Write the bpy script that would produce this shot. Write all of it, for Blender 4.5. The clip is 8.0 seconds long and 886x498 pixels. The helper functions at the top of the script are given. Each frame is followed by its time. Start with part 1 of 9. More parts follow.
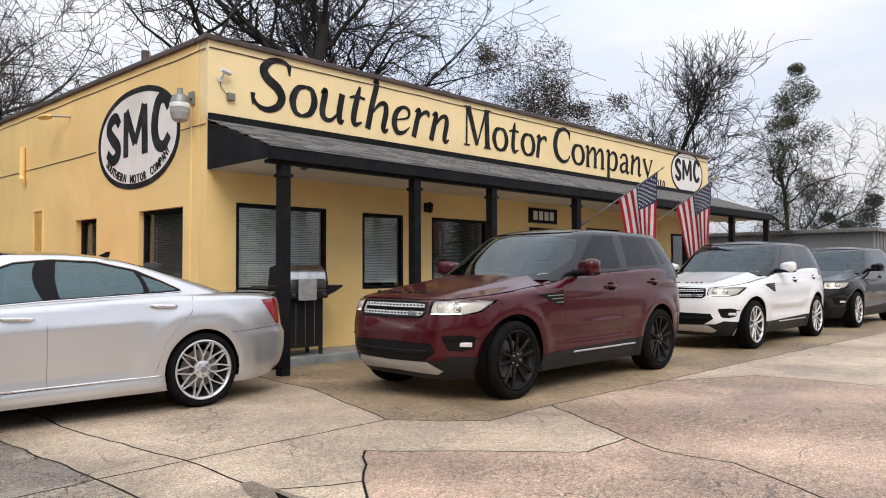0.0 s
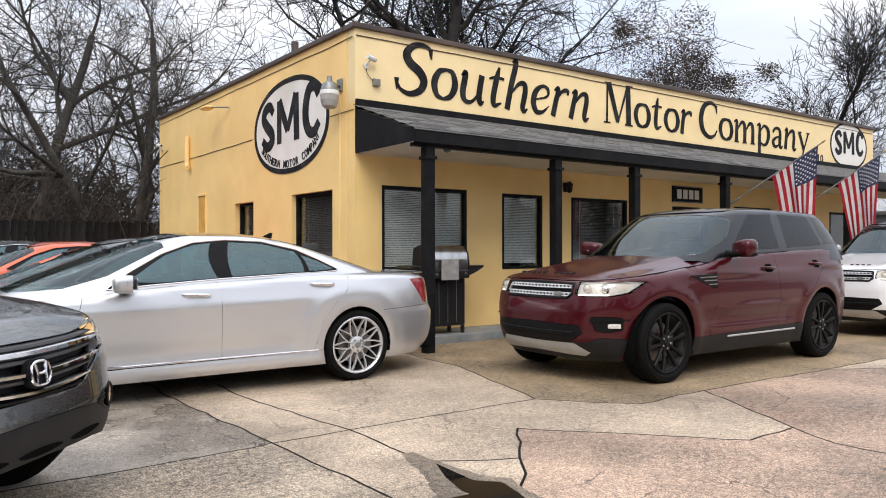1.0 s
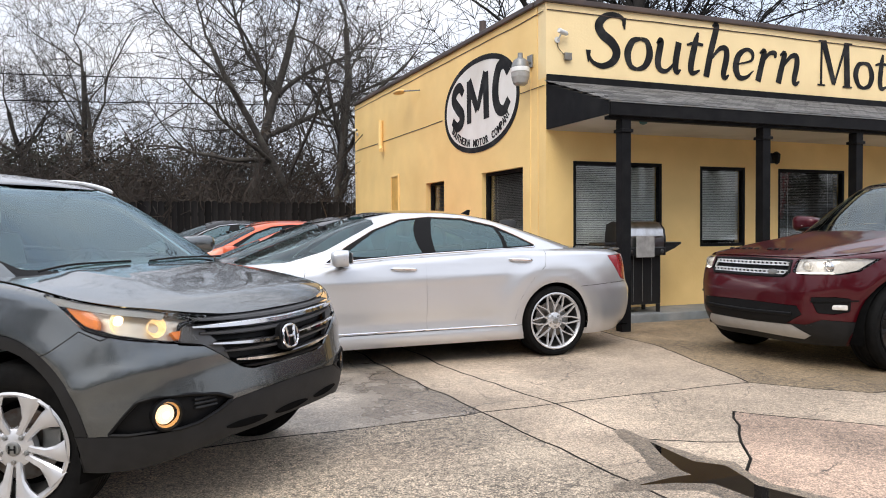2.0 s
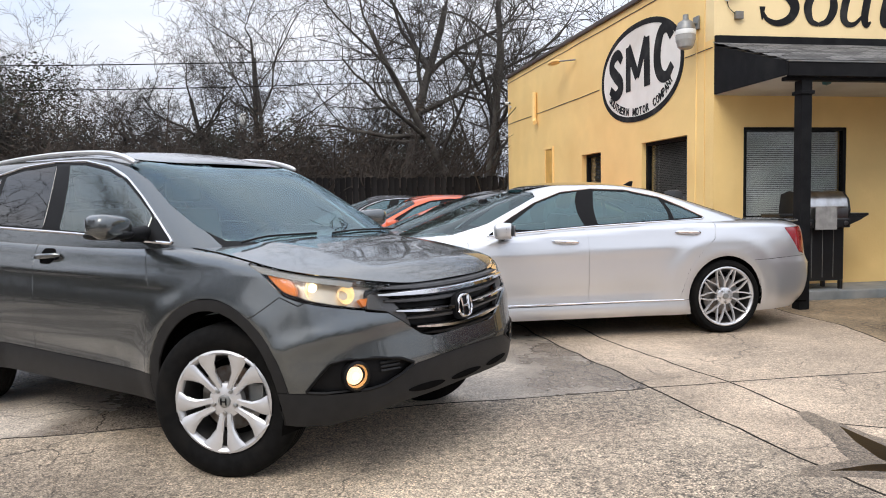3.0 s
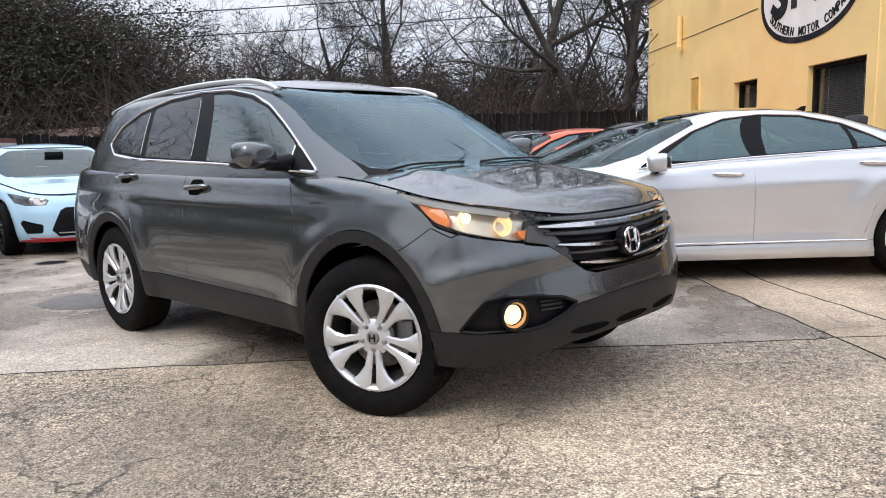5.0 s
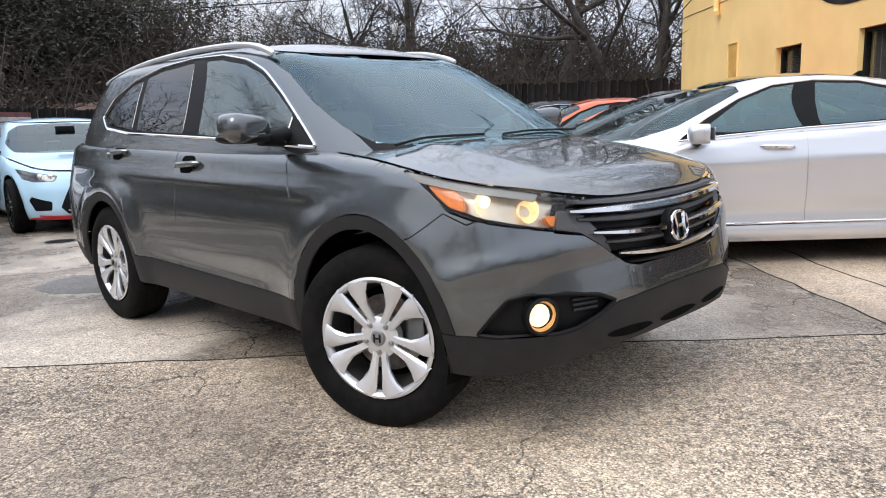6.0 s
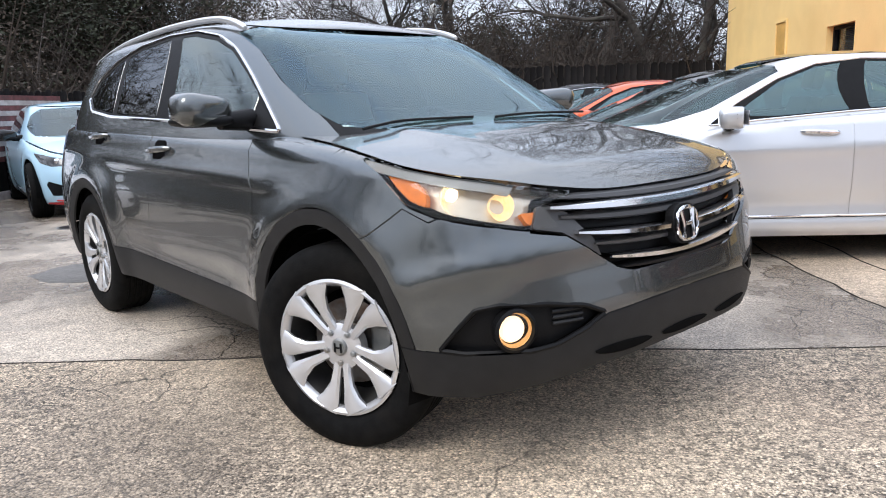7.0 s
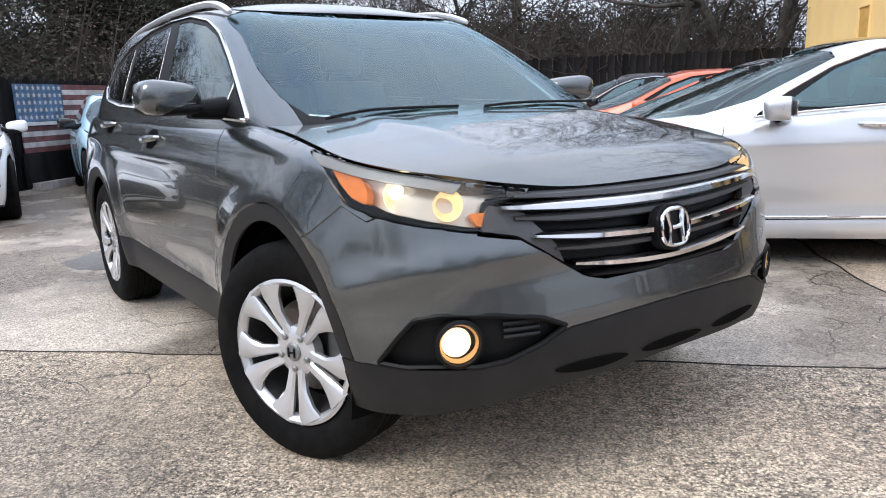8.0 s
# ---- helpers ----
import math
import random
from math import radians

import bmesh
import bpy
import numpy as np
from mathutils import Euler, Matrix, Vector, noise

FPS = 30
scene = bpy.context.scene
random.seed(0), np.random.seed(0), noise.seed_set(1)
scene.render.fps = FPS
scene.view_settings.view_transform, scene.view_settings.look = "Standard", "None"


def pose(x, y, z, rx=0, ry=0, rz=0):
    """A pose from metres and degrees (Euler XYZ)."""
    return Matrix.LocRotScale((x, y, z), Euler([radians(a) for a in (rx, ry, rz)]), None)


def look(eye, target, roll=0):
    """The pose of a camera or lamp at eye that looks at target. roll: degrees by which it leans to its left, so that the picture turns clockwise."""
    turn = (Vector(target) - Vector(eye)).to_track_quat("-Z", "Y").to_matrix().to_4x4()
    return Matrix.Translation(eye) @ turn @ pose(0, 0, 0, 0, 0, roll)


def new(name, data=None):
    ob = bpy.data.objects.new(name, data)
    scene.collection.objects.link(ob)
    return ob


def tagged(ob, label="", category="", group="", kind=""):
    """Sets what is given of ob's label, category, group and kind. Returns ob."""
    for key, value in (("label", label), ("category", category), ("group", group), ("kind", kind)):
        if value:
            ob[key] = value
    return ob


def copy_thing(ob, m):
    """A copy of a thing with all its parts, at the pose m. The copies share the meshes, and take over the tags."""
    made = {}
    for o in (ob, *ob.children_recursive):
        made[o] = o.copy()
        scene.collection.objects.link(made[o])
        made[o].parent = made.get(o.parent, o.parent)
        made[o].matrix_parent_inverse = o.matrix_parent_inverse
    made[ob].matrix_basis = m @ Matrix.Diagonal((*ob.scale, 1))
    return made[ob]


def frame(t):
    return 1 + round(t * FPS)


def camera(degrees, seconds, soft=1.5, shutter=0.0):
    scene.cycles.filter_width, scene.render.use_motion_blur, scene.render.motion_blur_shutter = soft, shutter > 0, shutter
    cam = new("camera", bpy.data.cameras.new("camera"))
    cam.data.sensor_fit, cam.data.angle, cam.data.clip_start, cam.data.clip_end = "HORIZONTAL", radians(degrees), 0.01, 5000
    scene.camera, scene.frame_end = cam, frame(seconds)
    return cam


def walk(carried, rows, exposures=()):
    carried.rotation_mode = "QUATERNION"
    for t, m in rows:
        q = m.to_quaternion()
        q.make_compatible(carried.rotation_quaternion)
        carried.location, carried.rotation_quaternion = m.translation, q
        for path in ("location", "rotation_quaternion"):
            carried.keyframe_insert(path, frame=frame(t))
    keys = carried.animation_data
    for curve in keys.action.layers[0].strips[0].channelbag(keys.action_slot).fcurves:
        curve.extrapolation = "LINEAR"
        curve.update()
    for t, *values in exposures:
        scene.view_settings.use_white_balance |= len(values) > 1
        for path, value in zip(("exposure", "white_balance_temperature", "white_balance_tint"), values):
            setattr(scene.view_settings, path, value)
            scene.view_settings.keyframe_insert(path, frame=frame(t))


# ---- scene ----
cam = camera(63.2, 8.0, 1.0, 0.0)
PATH = [
    (0, (-4.609, -8.965, 1.292), (-3.186, -7.561, 1.348), -0.2),
    (0.5, (-4.654, -8.928, 1.295), (-3.349, -7.413, 1.325), -0.2),
    (1, (-4.762, -8.884, 1.291), (-3.61, -7.248, 1.294), -0.1),
    (1.5, (-4.857, -8.841, 1.284), (-3.913, -7.078, 1.259), -0.2),
    (2, (-4.952, -8.794, 1.261), (-4.229, -6.93, 1.208), -0.4),
    (3.5, (-5.138, -8.795, 1.247), (-4.956, -6.809, 1.092), -1.3),
    (4, (-5.195, -8.741, 1.215), (-5.108, -6.753, 1.023), -1.6),
    (4.5, (-5.197, -8.64, 1.191), (-5.173, -6.654, 0.957), -1.6),
    (6, (-5.161, -8.031, 1.174), (-5.255, -6.064, 0.825), -2.0),
    (6.5, (-5.065, -7.848, 1.168), (-5.206, -5.888, 0.796), -2.1),
    (7, (-4.934, -7.673, 1.153), (-5.145, -5.721, 0.767), -2.0),
    (7.5, (-4.788, -7.515, 1.134), (-5.084, -5.577, 0.738), -1.9),
    (8, (-4.617, -7.416, 1.133), (-5.024, -5.5, 0.729), -1.9),
]
walk(cam, [(t, look(eye, target, roll)) for t, eye, target, roll in PATH],
     ((0, 0.16, 6900, 10), (1, 0.28, 6850, 10), (2, 0.34, 6750, 10), (3.5, 0.31, 6700, 10), (4.5, 0.31, 6600, 10), (6, 0.42, 6540, 10), (8, 0.52, 6280, 10)))
scene.view_settings.exposure = 0.0

# ---- overcast daylight ----
SUN_EL, SUN_AZ = radians(48), radians(215)
world = bpy.data.worlds.new("sky")
scene.world = world
world.use_nodes = True
wn, wl = world.node_tree.nodes, world.node_tree.links
wn.clear()
w_out = wn.new("ShaderNodeOutputWorld")
w_bg = wn.new("ShaderNodeBackground")
w_sky = wn.new("ShaderNodeTexSky")
w_sky.sky_type, w_sky.sun_disc = "NISHITA", False
w_sky.sun_elevation, w_sky.sun_rotation = SUN_EL, SUN_AZ
w_sky.air_density, w_sky.dust_density = 1.0, 2.0
w_tc = wn.new("ShaderNodeTexCoord")
w_map = wn.new("ShaderNodeMapping")
w_map.inputs["Scale"].default_value = (1.0, 1.0, 3.2)
w_n = wn.new("ShaderNodeTexNoise")
w_n.inputs["Scale"].default_value, w_n.inputs["Detail"].default_value, w_n.inputs["Roughness"].default_value = 2.2, 6.0, 0.55
w_ramp = wn.new("ShaderNodeValToRGB")
w_ramp.color_ramp.elements[0].position, w_ramp.color_ramp.elements[1].position = 0.36, 0.66
w_ramp.color_ramp.elements[0].color = (0.58, 0.67, 0.84, 1)
w_ramp.color_ramp.elements[1].color = (0.78, 0.80, 0.86, 1)
w_mul = wn.new("ShaderNodeMixRGB")
w_mul.blend_type, w_mul.inputs[0].default_value = "MULTIPLY", 1.0
w_mul.inputs[2].default_value = (9.4, 9.3, 9.3, 1)
w_mix = wn.new("ShaderNodeMixRGB")
w_mix.inputs[0].default_value = 0.88
wl.new(w_tc.outputs["Generated"], w_map.inputs["Vector"])
wl.new(w_map.outputs[0], w_n.inputs["Vector"])
wl.new(w_n.outputs["Fac"], w_ramp.inputs[0])
wl.new(w_ramp.outputs[0], w_mul.inputs[1])
wl.new(w_sky.outputs[0], w_mix.inputs[1])
wl.new(w_mul.outputs[0], w_mix.inputs[2])
# an overcast sky is brighter overhead than at the horizon: 1 + 2 sin(elevation)
w_sep = wn.new("ShaderNodeSeparateXYZ")
w_up = wn.new("ShaderNodeMapRange")
w_up.inputs["From Min"].default_value, w_up.inputs["From Max"].default_value = 0.0, 1.0
w_up.inputs["To Min"].default_value, w_up.inputs["To Max"].default_value = 0.92, 2.3
w_grad = wn.new("ShaderNodeVectorMath")
w_grad.operation = "SCALE"
wl.new(w_tc.outputs["Generated"], w_sep.inputs[0])
wl.new(w_sep.outputs["Z"], w_up.inputs["Value"])
wl.new(w_mix.outputs[0], w_grad.inputs[0])
wl.new(w_up.outputs[0], w_grad.inputs["Scale"])
wl.new(w_grad.outputs[0], w_bg.inputs["Color"])
w_bg.inputs["Strength"].default_value = 0.1
wl.new(w_bg.outputs[0], w_out.inputs[0])
sun = new("sun", bpy.data.lights.new("sun", "SUN"))
sun.data.energy, sun.data.angle, sun.data.color = 1.5, radians(35), (1.0, 0.96, 0.9)
sun.rotation_euler = (radians(90) - SUN_EL, 0, math.pi - SUN_AZ)


# ---- materials ----
def mat(name, color, rough=0.5, metal=0.0, vary=0.0, scale=8.0, bump=0.0, bump_scale=60.0, coat=0.0, stain=None, stain_scale=1.0,
        emit=None, power=0.0, random_tint=0.0, spec=0.5, stretch=(1, 1, 1)):
    """A procedural surface: base colour varied at two scales, fine relief, gloss."""
    m = bpy.data.materials.new(name)
    m.use_nodes = True
    nt = m.node_tree
    b = nt.nodes["Principled BSDF"]
    b.inputs["Base Color"].default_value = (*color, 1)
    b.inputs["Roughness"].default_value, b.inputs["Metallic"].default_value = rough, metal
    b.inputs["Coat Weight"].default_value, b.inputs["Coat Roughness"].default_value = coat, 0.03
    b.inputs["Specular IOR Level"].default_value = spec
    tc = nt.nodes.new("ShaderNodeTexCoord")
    mp = nt.nodes.new("ShaderNodeMapping")
    mp.inputs["Scale"].default_value = stretch
    nt.links.new(tc.outputs["Object"], mp.inputs["Vector"])
    col = None

    def noise_tex(sc, detail=6.0):
        n = nt.nodes.new("ShaderNodeTexNoise")
        n.inputs["Scale"].default_value, n.inputs["Detail"].default_value = sc, detail
        nt.links.new(mp.outputs[0], n.inputs["Vector"])
        return n

    def mixed(fac, a, b2, kind="MIX"):
        x = nt.nodes.new("ShaderNodeMixRGB")
        x.blend_type = kind
        for sock, val in ((x.inputs[0], fac), (x.inputs[1], a), (x.inputs[2], b2)):
            if isinstance(val, bpy.types.NodeSocket):
                nt.links.new(val, sock)
            elif isinstance(val, tuple):
                sock.default_value = (*val, 1)
            else:
                sock.default_value = val
        return x.outputs[0]

    if vary:
        n = noise_tex(scale)
        dark, light = tuple(c * (1 - vary) for c in color), tuple(min(1, c * (1 + vary)) for c in color)
        r = nt.nodes.new("ShaderNodeMapRange")
        r.inputs["From Min"].default_value, r.inputs["From Max"].default_value = 0.3, 0.7
        nt.links.new(n.outputs["Fac"], r.inputs["Value"])
        col = mixed(r.outputs[0], dark, light)
    if stain:
        n2 = noise_tex(stain_scale, 8.0)
        r2 = nt.nodes.new("ShaderNodeMapRange")
        r2.inputs["From Min"].default_value, r2.inputs["From Max"].default_value = 0.48, 0.72
        nt.links.new(n2.outputs["Fac"], r2.inputs["Value"])
        col = mixed(r2.outputs[0], col or color, stain)
    if random_tint:
        oi = nt.nodes.new("ShaderNodeObjectInfo")
        r3 = nt.nodes.new("ShaderNodeMapRange")
        r3.inputs["To Min"].default_value, r3.inputs["To Max"].default_value = 1 - random_tint, 1 + random_tint
        nt.links.new(oi.outputs["Random"], r3.inputs["Value"])
        col = mixed(1.0, col or color, r3.outputs[0], "MULTIPLY")
    if col:
        nt.links.new(col, b.inputs["Base Color"])
    if bump:
        n3 = noise_tex(bump_scale, 4.0)
        bp = nt.nodes.new("ShaderNodeBump")
        bp.inputs["Strength"].default_value, bp.inputs["Distance"].default_value = bump, 0.01
        nt.links.new(n3.outputs["Fac"], bp.inputs["Height"])
        nt.links.new(bp.outputs[0], b.inputs["Normal"])
    if emit:
        b.inputs["Emission Color"].default_value, b.inputs["Emission Strength"].default_value = (*emit, 1), power
    return m


def glass(name, tint, gloss=0.03, ior=1.5, sheen=(1.0, 1.0, 1.0)):
    """Thin glass: a tinted see-through part and a mirror part by Fresnel."""
    m = bpy.data.materials.new(name)
    m.use_nodes = True
    nt = m.node_tree
    nt.nodes.remove(nt.nodes["Principled BSDF"])
    out = nt.nodes["Material Output"]
    tr = nt.nodes.new("ShaderNodeBsdfTransparent")
    tr.inputs[0].default_value = (*tint, 1)
    gl = nt.nodes.new("ShaderNodeBsdfGlossy")
    gl.inputs["Roughness"].default_value = gloss
    gl.inputs["Color"].default_value = (*sheen, 1)
    # Schlick's curve: f0 + (1 - f0) * facing ** 5, alike on both faces of the pane
    f0 = ((ior - 1) / (ior + 1)) ** 2
    lw = nt.nodes.new("ShaderNodeLayerWeight")
    pw = nt.nodes.new("ShaderNodeMath")
    pw.operation, pw.inputs[1].default_value = "POWER", 5.0
    fr = nt.nodes.new("ShaderNodeMath")
    fr.operation, fr.inputs[1].default_value, fr.inputs[2].default_value = "MULTIPLY_ADD", 1 - f0, f0
    nt.links.new(lw.outputs["Facing"], pw.inputs[0])
    nt.links.new(pw.outputs[0], fr.inputs[0])
    mx = nt.nodes.new("ShaderNodeMixShader")
    nt.links.new(fr.outputs[0], mx.inputs[0])
    nt.links.new(tr.outputs[0], mx.inputs[1])
    nt.links.new(gl.outputs[0], mx.inputs[2])
    nt.links.new(mx.outputs[0], out.inputs[0])
    return m


def concrete(name, base, red, wet, pitted=0.8, dry=0.5):
    """Exposed-aggregate concrete: pebbles, broad stains, rusty areas, damp gloss."""
    m = bpy.data.materials.new(name)
    m.use_nodes = True
    nt = m.node_tree
    b = nt.nodes["Principled BSDF"]
    geo = nt.nodes.new("ShaderNodeNewGeometry")
    pos = geo.outputs["Position"]

    def nz(sc, detail=6.0, rough=0.55):
        n = nt.nodes.new("ShaderNodeTexNoise")
        n.inputs["Scale"].default_value, n.inputs["Detail"].default_value, n.inputs["Roughness"].default_value = sc, detail, rough
        nt.links.new(pos, n.inputs["Vector"])
        return n.outputs["Fac"]

    def rng(v, a, c, lo=0.0, hi=1.0):
        r = nt.nodes.new("ShaderNodeMapRange")
        for k, val in zip(("From Min", "From Max", "To Min", "To Max"), (a, c, lo, hi)):
            r.inputs[k].default_value = val
        nt.links.new(v, r.inputs["Value"])
        return r.outputs[0]

    def mixed(fac, a, c, kind="MIX"):
        x = nt.nodes.new("ShaderNodeMixRGB")
        x.blend_type = kind
        for sock, val in ((x.inputs[0], fac), (x.inputs[1], a), (x.inputs[2], c)):
            if isinstance(val, bpy.types.NodeSocket):
                nt.links.new(val, sock)
            elif isinstance(val, tuple):
                sock.default_value = (*val, 1)
            else:
                sock.default_value = val
        return x.outputs[0]

    vor = nt.nodes.new("ShaderNodeTexVoronoi")
    vor.inputs["Scale"].default_value = 120.0
    nt.links.new(pos, vor.inputs["Vector"])
    bright = nt.nodes.new("ShaderNodeSeparateColor")
    nt.links.new(vor.outputs["Color"], bright.inputs[0])
    pebble = rng(bright.outputs[0], 0, 1, 0.72, 1.30)
    col = mixed(rng(nz(0.55, 7), 0.38, 0.66), tuple(v * 0.74 for v in base), tuple(min(1, v * 1.16) for v in base))
    col = mixed(rng(nz(0.33, 5), 0.52, 0.7, 0, red), col, (0.46, 0.25, 0.15))
    col = mixed(1.0, col, pebble, "MULTIPLY")
    pits = rng(vor.outputs["Distance"], 0.5, 0.8, 0, 0.6)
    col = mixed(pits, col, (0.07, 0.06, 0.05))
    mottle = rng(nz(3.2, 9, 0.72), 0.34, 0.66, 0.82, 1.14)
    col = mixed(1.0, col, mottle, "MULTIPLY")
    speck = rng(nz(16.0, 8, 0.78), 0.56, 0.68, 0, 0.4)
    col = mixed(speck, col, (0.10, 0.085, 0.07))
    # eroded pits between the stones, deep where the skin has worn off
    worn = rng(nz(0.7, 4), 0.38, 0.60, 0.45 * pitted, pitted)
    pit = rng(nz(75.0, 5, 0.7), 0.47, 0.41)
    holes = nt.nodes.new("ShaderNodeMath")
    holes.operation = "MULTIPLY"
    nt.links.new(worn, holes.inputs[0])
    nt.links.new(pit, holes.inputs[1])
    col = mixed(holes.outputs[0], col, (0.045, 0.038, 0.032))
    # dark gaps between the exposed stones
    grit = nt.nodes.new("ShaderNodeTexVoronoi")
    grit.feature = "DISTANCE_TO_EDGE"
    grit.inputs["Scale"].default_value = 58.0
    nt.links.new(pos, grit.inputs["Vector"])
    gaps = nt.nodes.new("ShaderNodeMath")
    gaps.operation = "MULTIPLY"
    nt.links.new(rng(grit.outputs["Distance"], 0.14, 0.26, 1.0, 0.0), gaps.inputs[0])
    loose = nt.nodes.new("ShaderNodeMath")
    loose.operation = "MULTIPLY"
    nt.links.new(rng(nz(22.0, 6, 0.7), 0.38, 0.60, 0, 0.95), loose.inputs[0])
    nt.links.new(worn, loose.inputs[1])
    nt.links.new(loose.outputs[0], gaps.inputs[1])
    col = mixed(gaps.outputs[0], col, (0.05, 0.042, 0.034))
    # hairline map cracking
    ve = nt.nodes.new("ShaderNodeTexVoronoi")
    ve.feature = "DISTANCE_TO_EDGE"
    ve.inputs["Scale"].default_value = 1.7
    warp = nt.nodes.new("ShaderNodeTexNoise")
    warp.inputs["Scale"].default_value, warp.inputs["Detail"].default_value = 3.5, 6.0
    nt.links.new(pos, warp.inputs["Vector"])
    bend = nt.nodes.new("ShaderNodeVectorMath")
    bend.operation = "MULTIPLY_ADD"
    bend.inputs[1].default_value = (0.35, 0.35, 0.35)
    nt.links.new(warp.outputs["Color"], bend.inputs[0])
    nt.links.new(pos, bend.inputs[2])
    nt.links.new(bend.outputs[0], ve.inputs["Vector"])
    patchy = rng(nz(0.8, 3), 0.46, 0.58)
    hair = rng(ve.outputs["Distance"], 0.004, 0.012, 0.85, 0.0)
    mul = nt.nodes.new("ShaderNodeMath")
    mul.operation = "MULTIPLY"
    nt.links.new(hair, mul.inputs[0])
    nt.links.new(patchy, mul.inputs[1])
    col = mixed(mul.outputs[0], col, (0.05, 0.042, 0.035))
    damp = rng(nz(0.42, 6, 0.65), dry, dry + 0.1, 0, wet)
    col = mixed(damp, col, mixed(1.0, col, (0.42, 0.40, 0.39), "MULTIPLY"))
    nt.links.new(col, b.inputs["Base Color"])
    nt.links.new(rng(damp, 0, 1, 0.62, 0.16), b.inputs["Roughness"])
    hgt = mixed(0.6, rng(vor.outputs["Distance"], 0.0, 0.8, 1, 0), rng(holes.outputs[0], 0, 1, 1, 0))
    bp = nt.nodes.new("ShaderNodeBump")
    bp.inputs["Strength"].default_value, bp.inputs["Distance"].default_value = 0.8, 0.007
    nt.links.new(hgt, bp.inputs["Height"])
    nt.links.new(bp.outputs[0], b.inputs["Normal"])
    return m


YELLOW = mat("yellow_painted_block", (0.89, 0.625, 0.26), 0.6, vary=0.07, scale=1.3, bump=0.25, bump_scale=30, stain=(0.83, 0.56, 0.22), stain_scale=0.8)
CREAM = mat("cream_painted_sign_band", (0.88, 0.69, 0.38), 0.6, vary=0.05, scale=1.5, bump=0.25, bump_scale=30, stain=(0.82, 0.62, 0.33), stain_scale=1.1)
BLACK_PAINT = mat("black_painted_wood", (0.008, 0.008, 0.009), 0.55, spec=0.12, vary=0.3, scale=6, bump=0.2, bump_scale=80, stain=(0.015, 0.015, 0.015), stain_scale=3)
SIGN_BLACK = mat("sign_paint_black", (0.011, 0.011, 0.012), 0.6, spec=0.15, vary=0.3, scale=5, stain=(0.04, 0.04, 0.04), stain_scale=4)
SIGN_WHITE = mat("sign_paint_white", (0.78, 0.76, 0.72), 0.6, vary=0.06, scale=2, bump=0.2, bump_scale=30, stain=(0.66, 0.62, 0.56), stain_scale=1.4)
COPING = mat("brown_metal_coping", (0.075, 0.055, 0.05), 0.45, metal=0.3, vary=0.2, scale=3, stain=(0.12, 0.08, 0.06), stain_scale=1.5)
SHINGLE = mat("grey_asphalt_shingle", (0.085, 0.082, 0.078), 0.9, vary=0.45, scale=14, bump=0.6, bump_scale=140, random_tint=0.55)
SOFFIT = mat("off_white_soffit", (0.62, 0.58, 0.5), 0.7, vary=0.08, scale=1.5, stain=(0.46, 0.41, 0.33), stain_scale=0.9)
PORCH = mat("painted_grey_porch_concrete", (0.17, 0.19, 0.2), 0.6, vary=0.25, scale=4, bump=0.3, bump_scale=40, stain=(0.3, 0.3, 0.29), stain_scale=1.6)
BLIND = mat("off_white_blind_slat", (0.80, 0.80, 0.77), 0.5, vary=0.1, scale=3)
BLIND_DARK = mat("dark_blind_slat", (0.10, 0.09, 0.085), 0.5, vary=0.2, scale=3)
# near-black, so unlit interiors read dark: their shade is put into the colour
ROOM_SHADE = mat("dark_room", (0.02, 0.019, 0.018), 0.9, vary=0.3, scale=2)
WINDOW_GLASS = glass("window_glass", (0.86, 0.88, 0.88), 0.01)
METAL_GREY = mat("weathered_grey_metal", (0.24, 0.245, 0.24), 0.45, metal=0.5, vary=0.2, scale=12, bump=0.15, bump_scale=50, stain=(0.2, 0.16, 0.12), stain_scale=6)
LAMP_GLASS = mat("milky_lamp_glass", (0.36, 0.35, 0.33), 0.25, vary=0.1, scale=10)
WHITE_PLASTIC = mat("white_plastic", (0.7, 0.7, 0.68), 0.35, vary=0.05, scale=10)
BLACK_PLASTIC = mat("black_plastic", (0.006, 0.006, 0.0065), 0.45, spec=0.15, vary=0.2, scale=20, bump=0.1, bump_scale=200)
CHROME = mat("bright_chrome", (0.78, 0.78, 0.8), 0.07, metal=1.0, vary=0.03, scale=5)
STEEL = mat("stainless_steel", (0.5, 0.5, 0.5), 0.28, metal=1.0, vary=0.15, scale=6, stain=(0.3, 0.27, 0.24), stain_scale=5)
FENCE_WOOD = mat("black_stained_fence_board", (0.011, 0.0105, 0.011), 0.85, spec=0.12, vary=0.5, scale=5, bump=0.5, bump_scale=40, stain=(0.020, 0.018, 0.018), stain_scale=5, random_tint=0.5, stretch=(1, 1, 0.15))
FLAG_RED = mat("red_nylon", (0.46, 0.012, 0.028), 0.65, vary=0.12, scale=8, bump=0.1, bump_scale=300)
FLAG_WHITE = mat("white_nylon", (0.72, 0.70, 0.69), 0.65, vary=0.06, scale=8, bump=0.1, bump_scale=300)
FLAG_BLUE = mat("navy_nylon", (0.03, 0.045, 0.12), 0.65, vary=0.12, scale=8, bump=0.1, bump_scale=300)
WOOD_RED = mat("weathered_red_board", (0.15, 0.055, 0.055), 0.8, vary=0.35, scale=9, stain=(0.07, 0.04, 0.04), stain_scale=6, bump=0.4, bump_scale=60)
WOOD_WHITE = mat("weathered_white_board", (0.5, 0.47, 0.46), 0.8, vary=0.2, scale=9, stain=(0.32, 0.27, 0.25), stain_scale=6, bump=0.4, bump_scale=60)
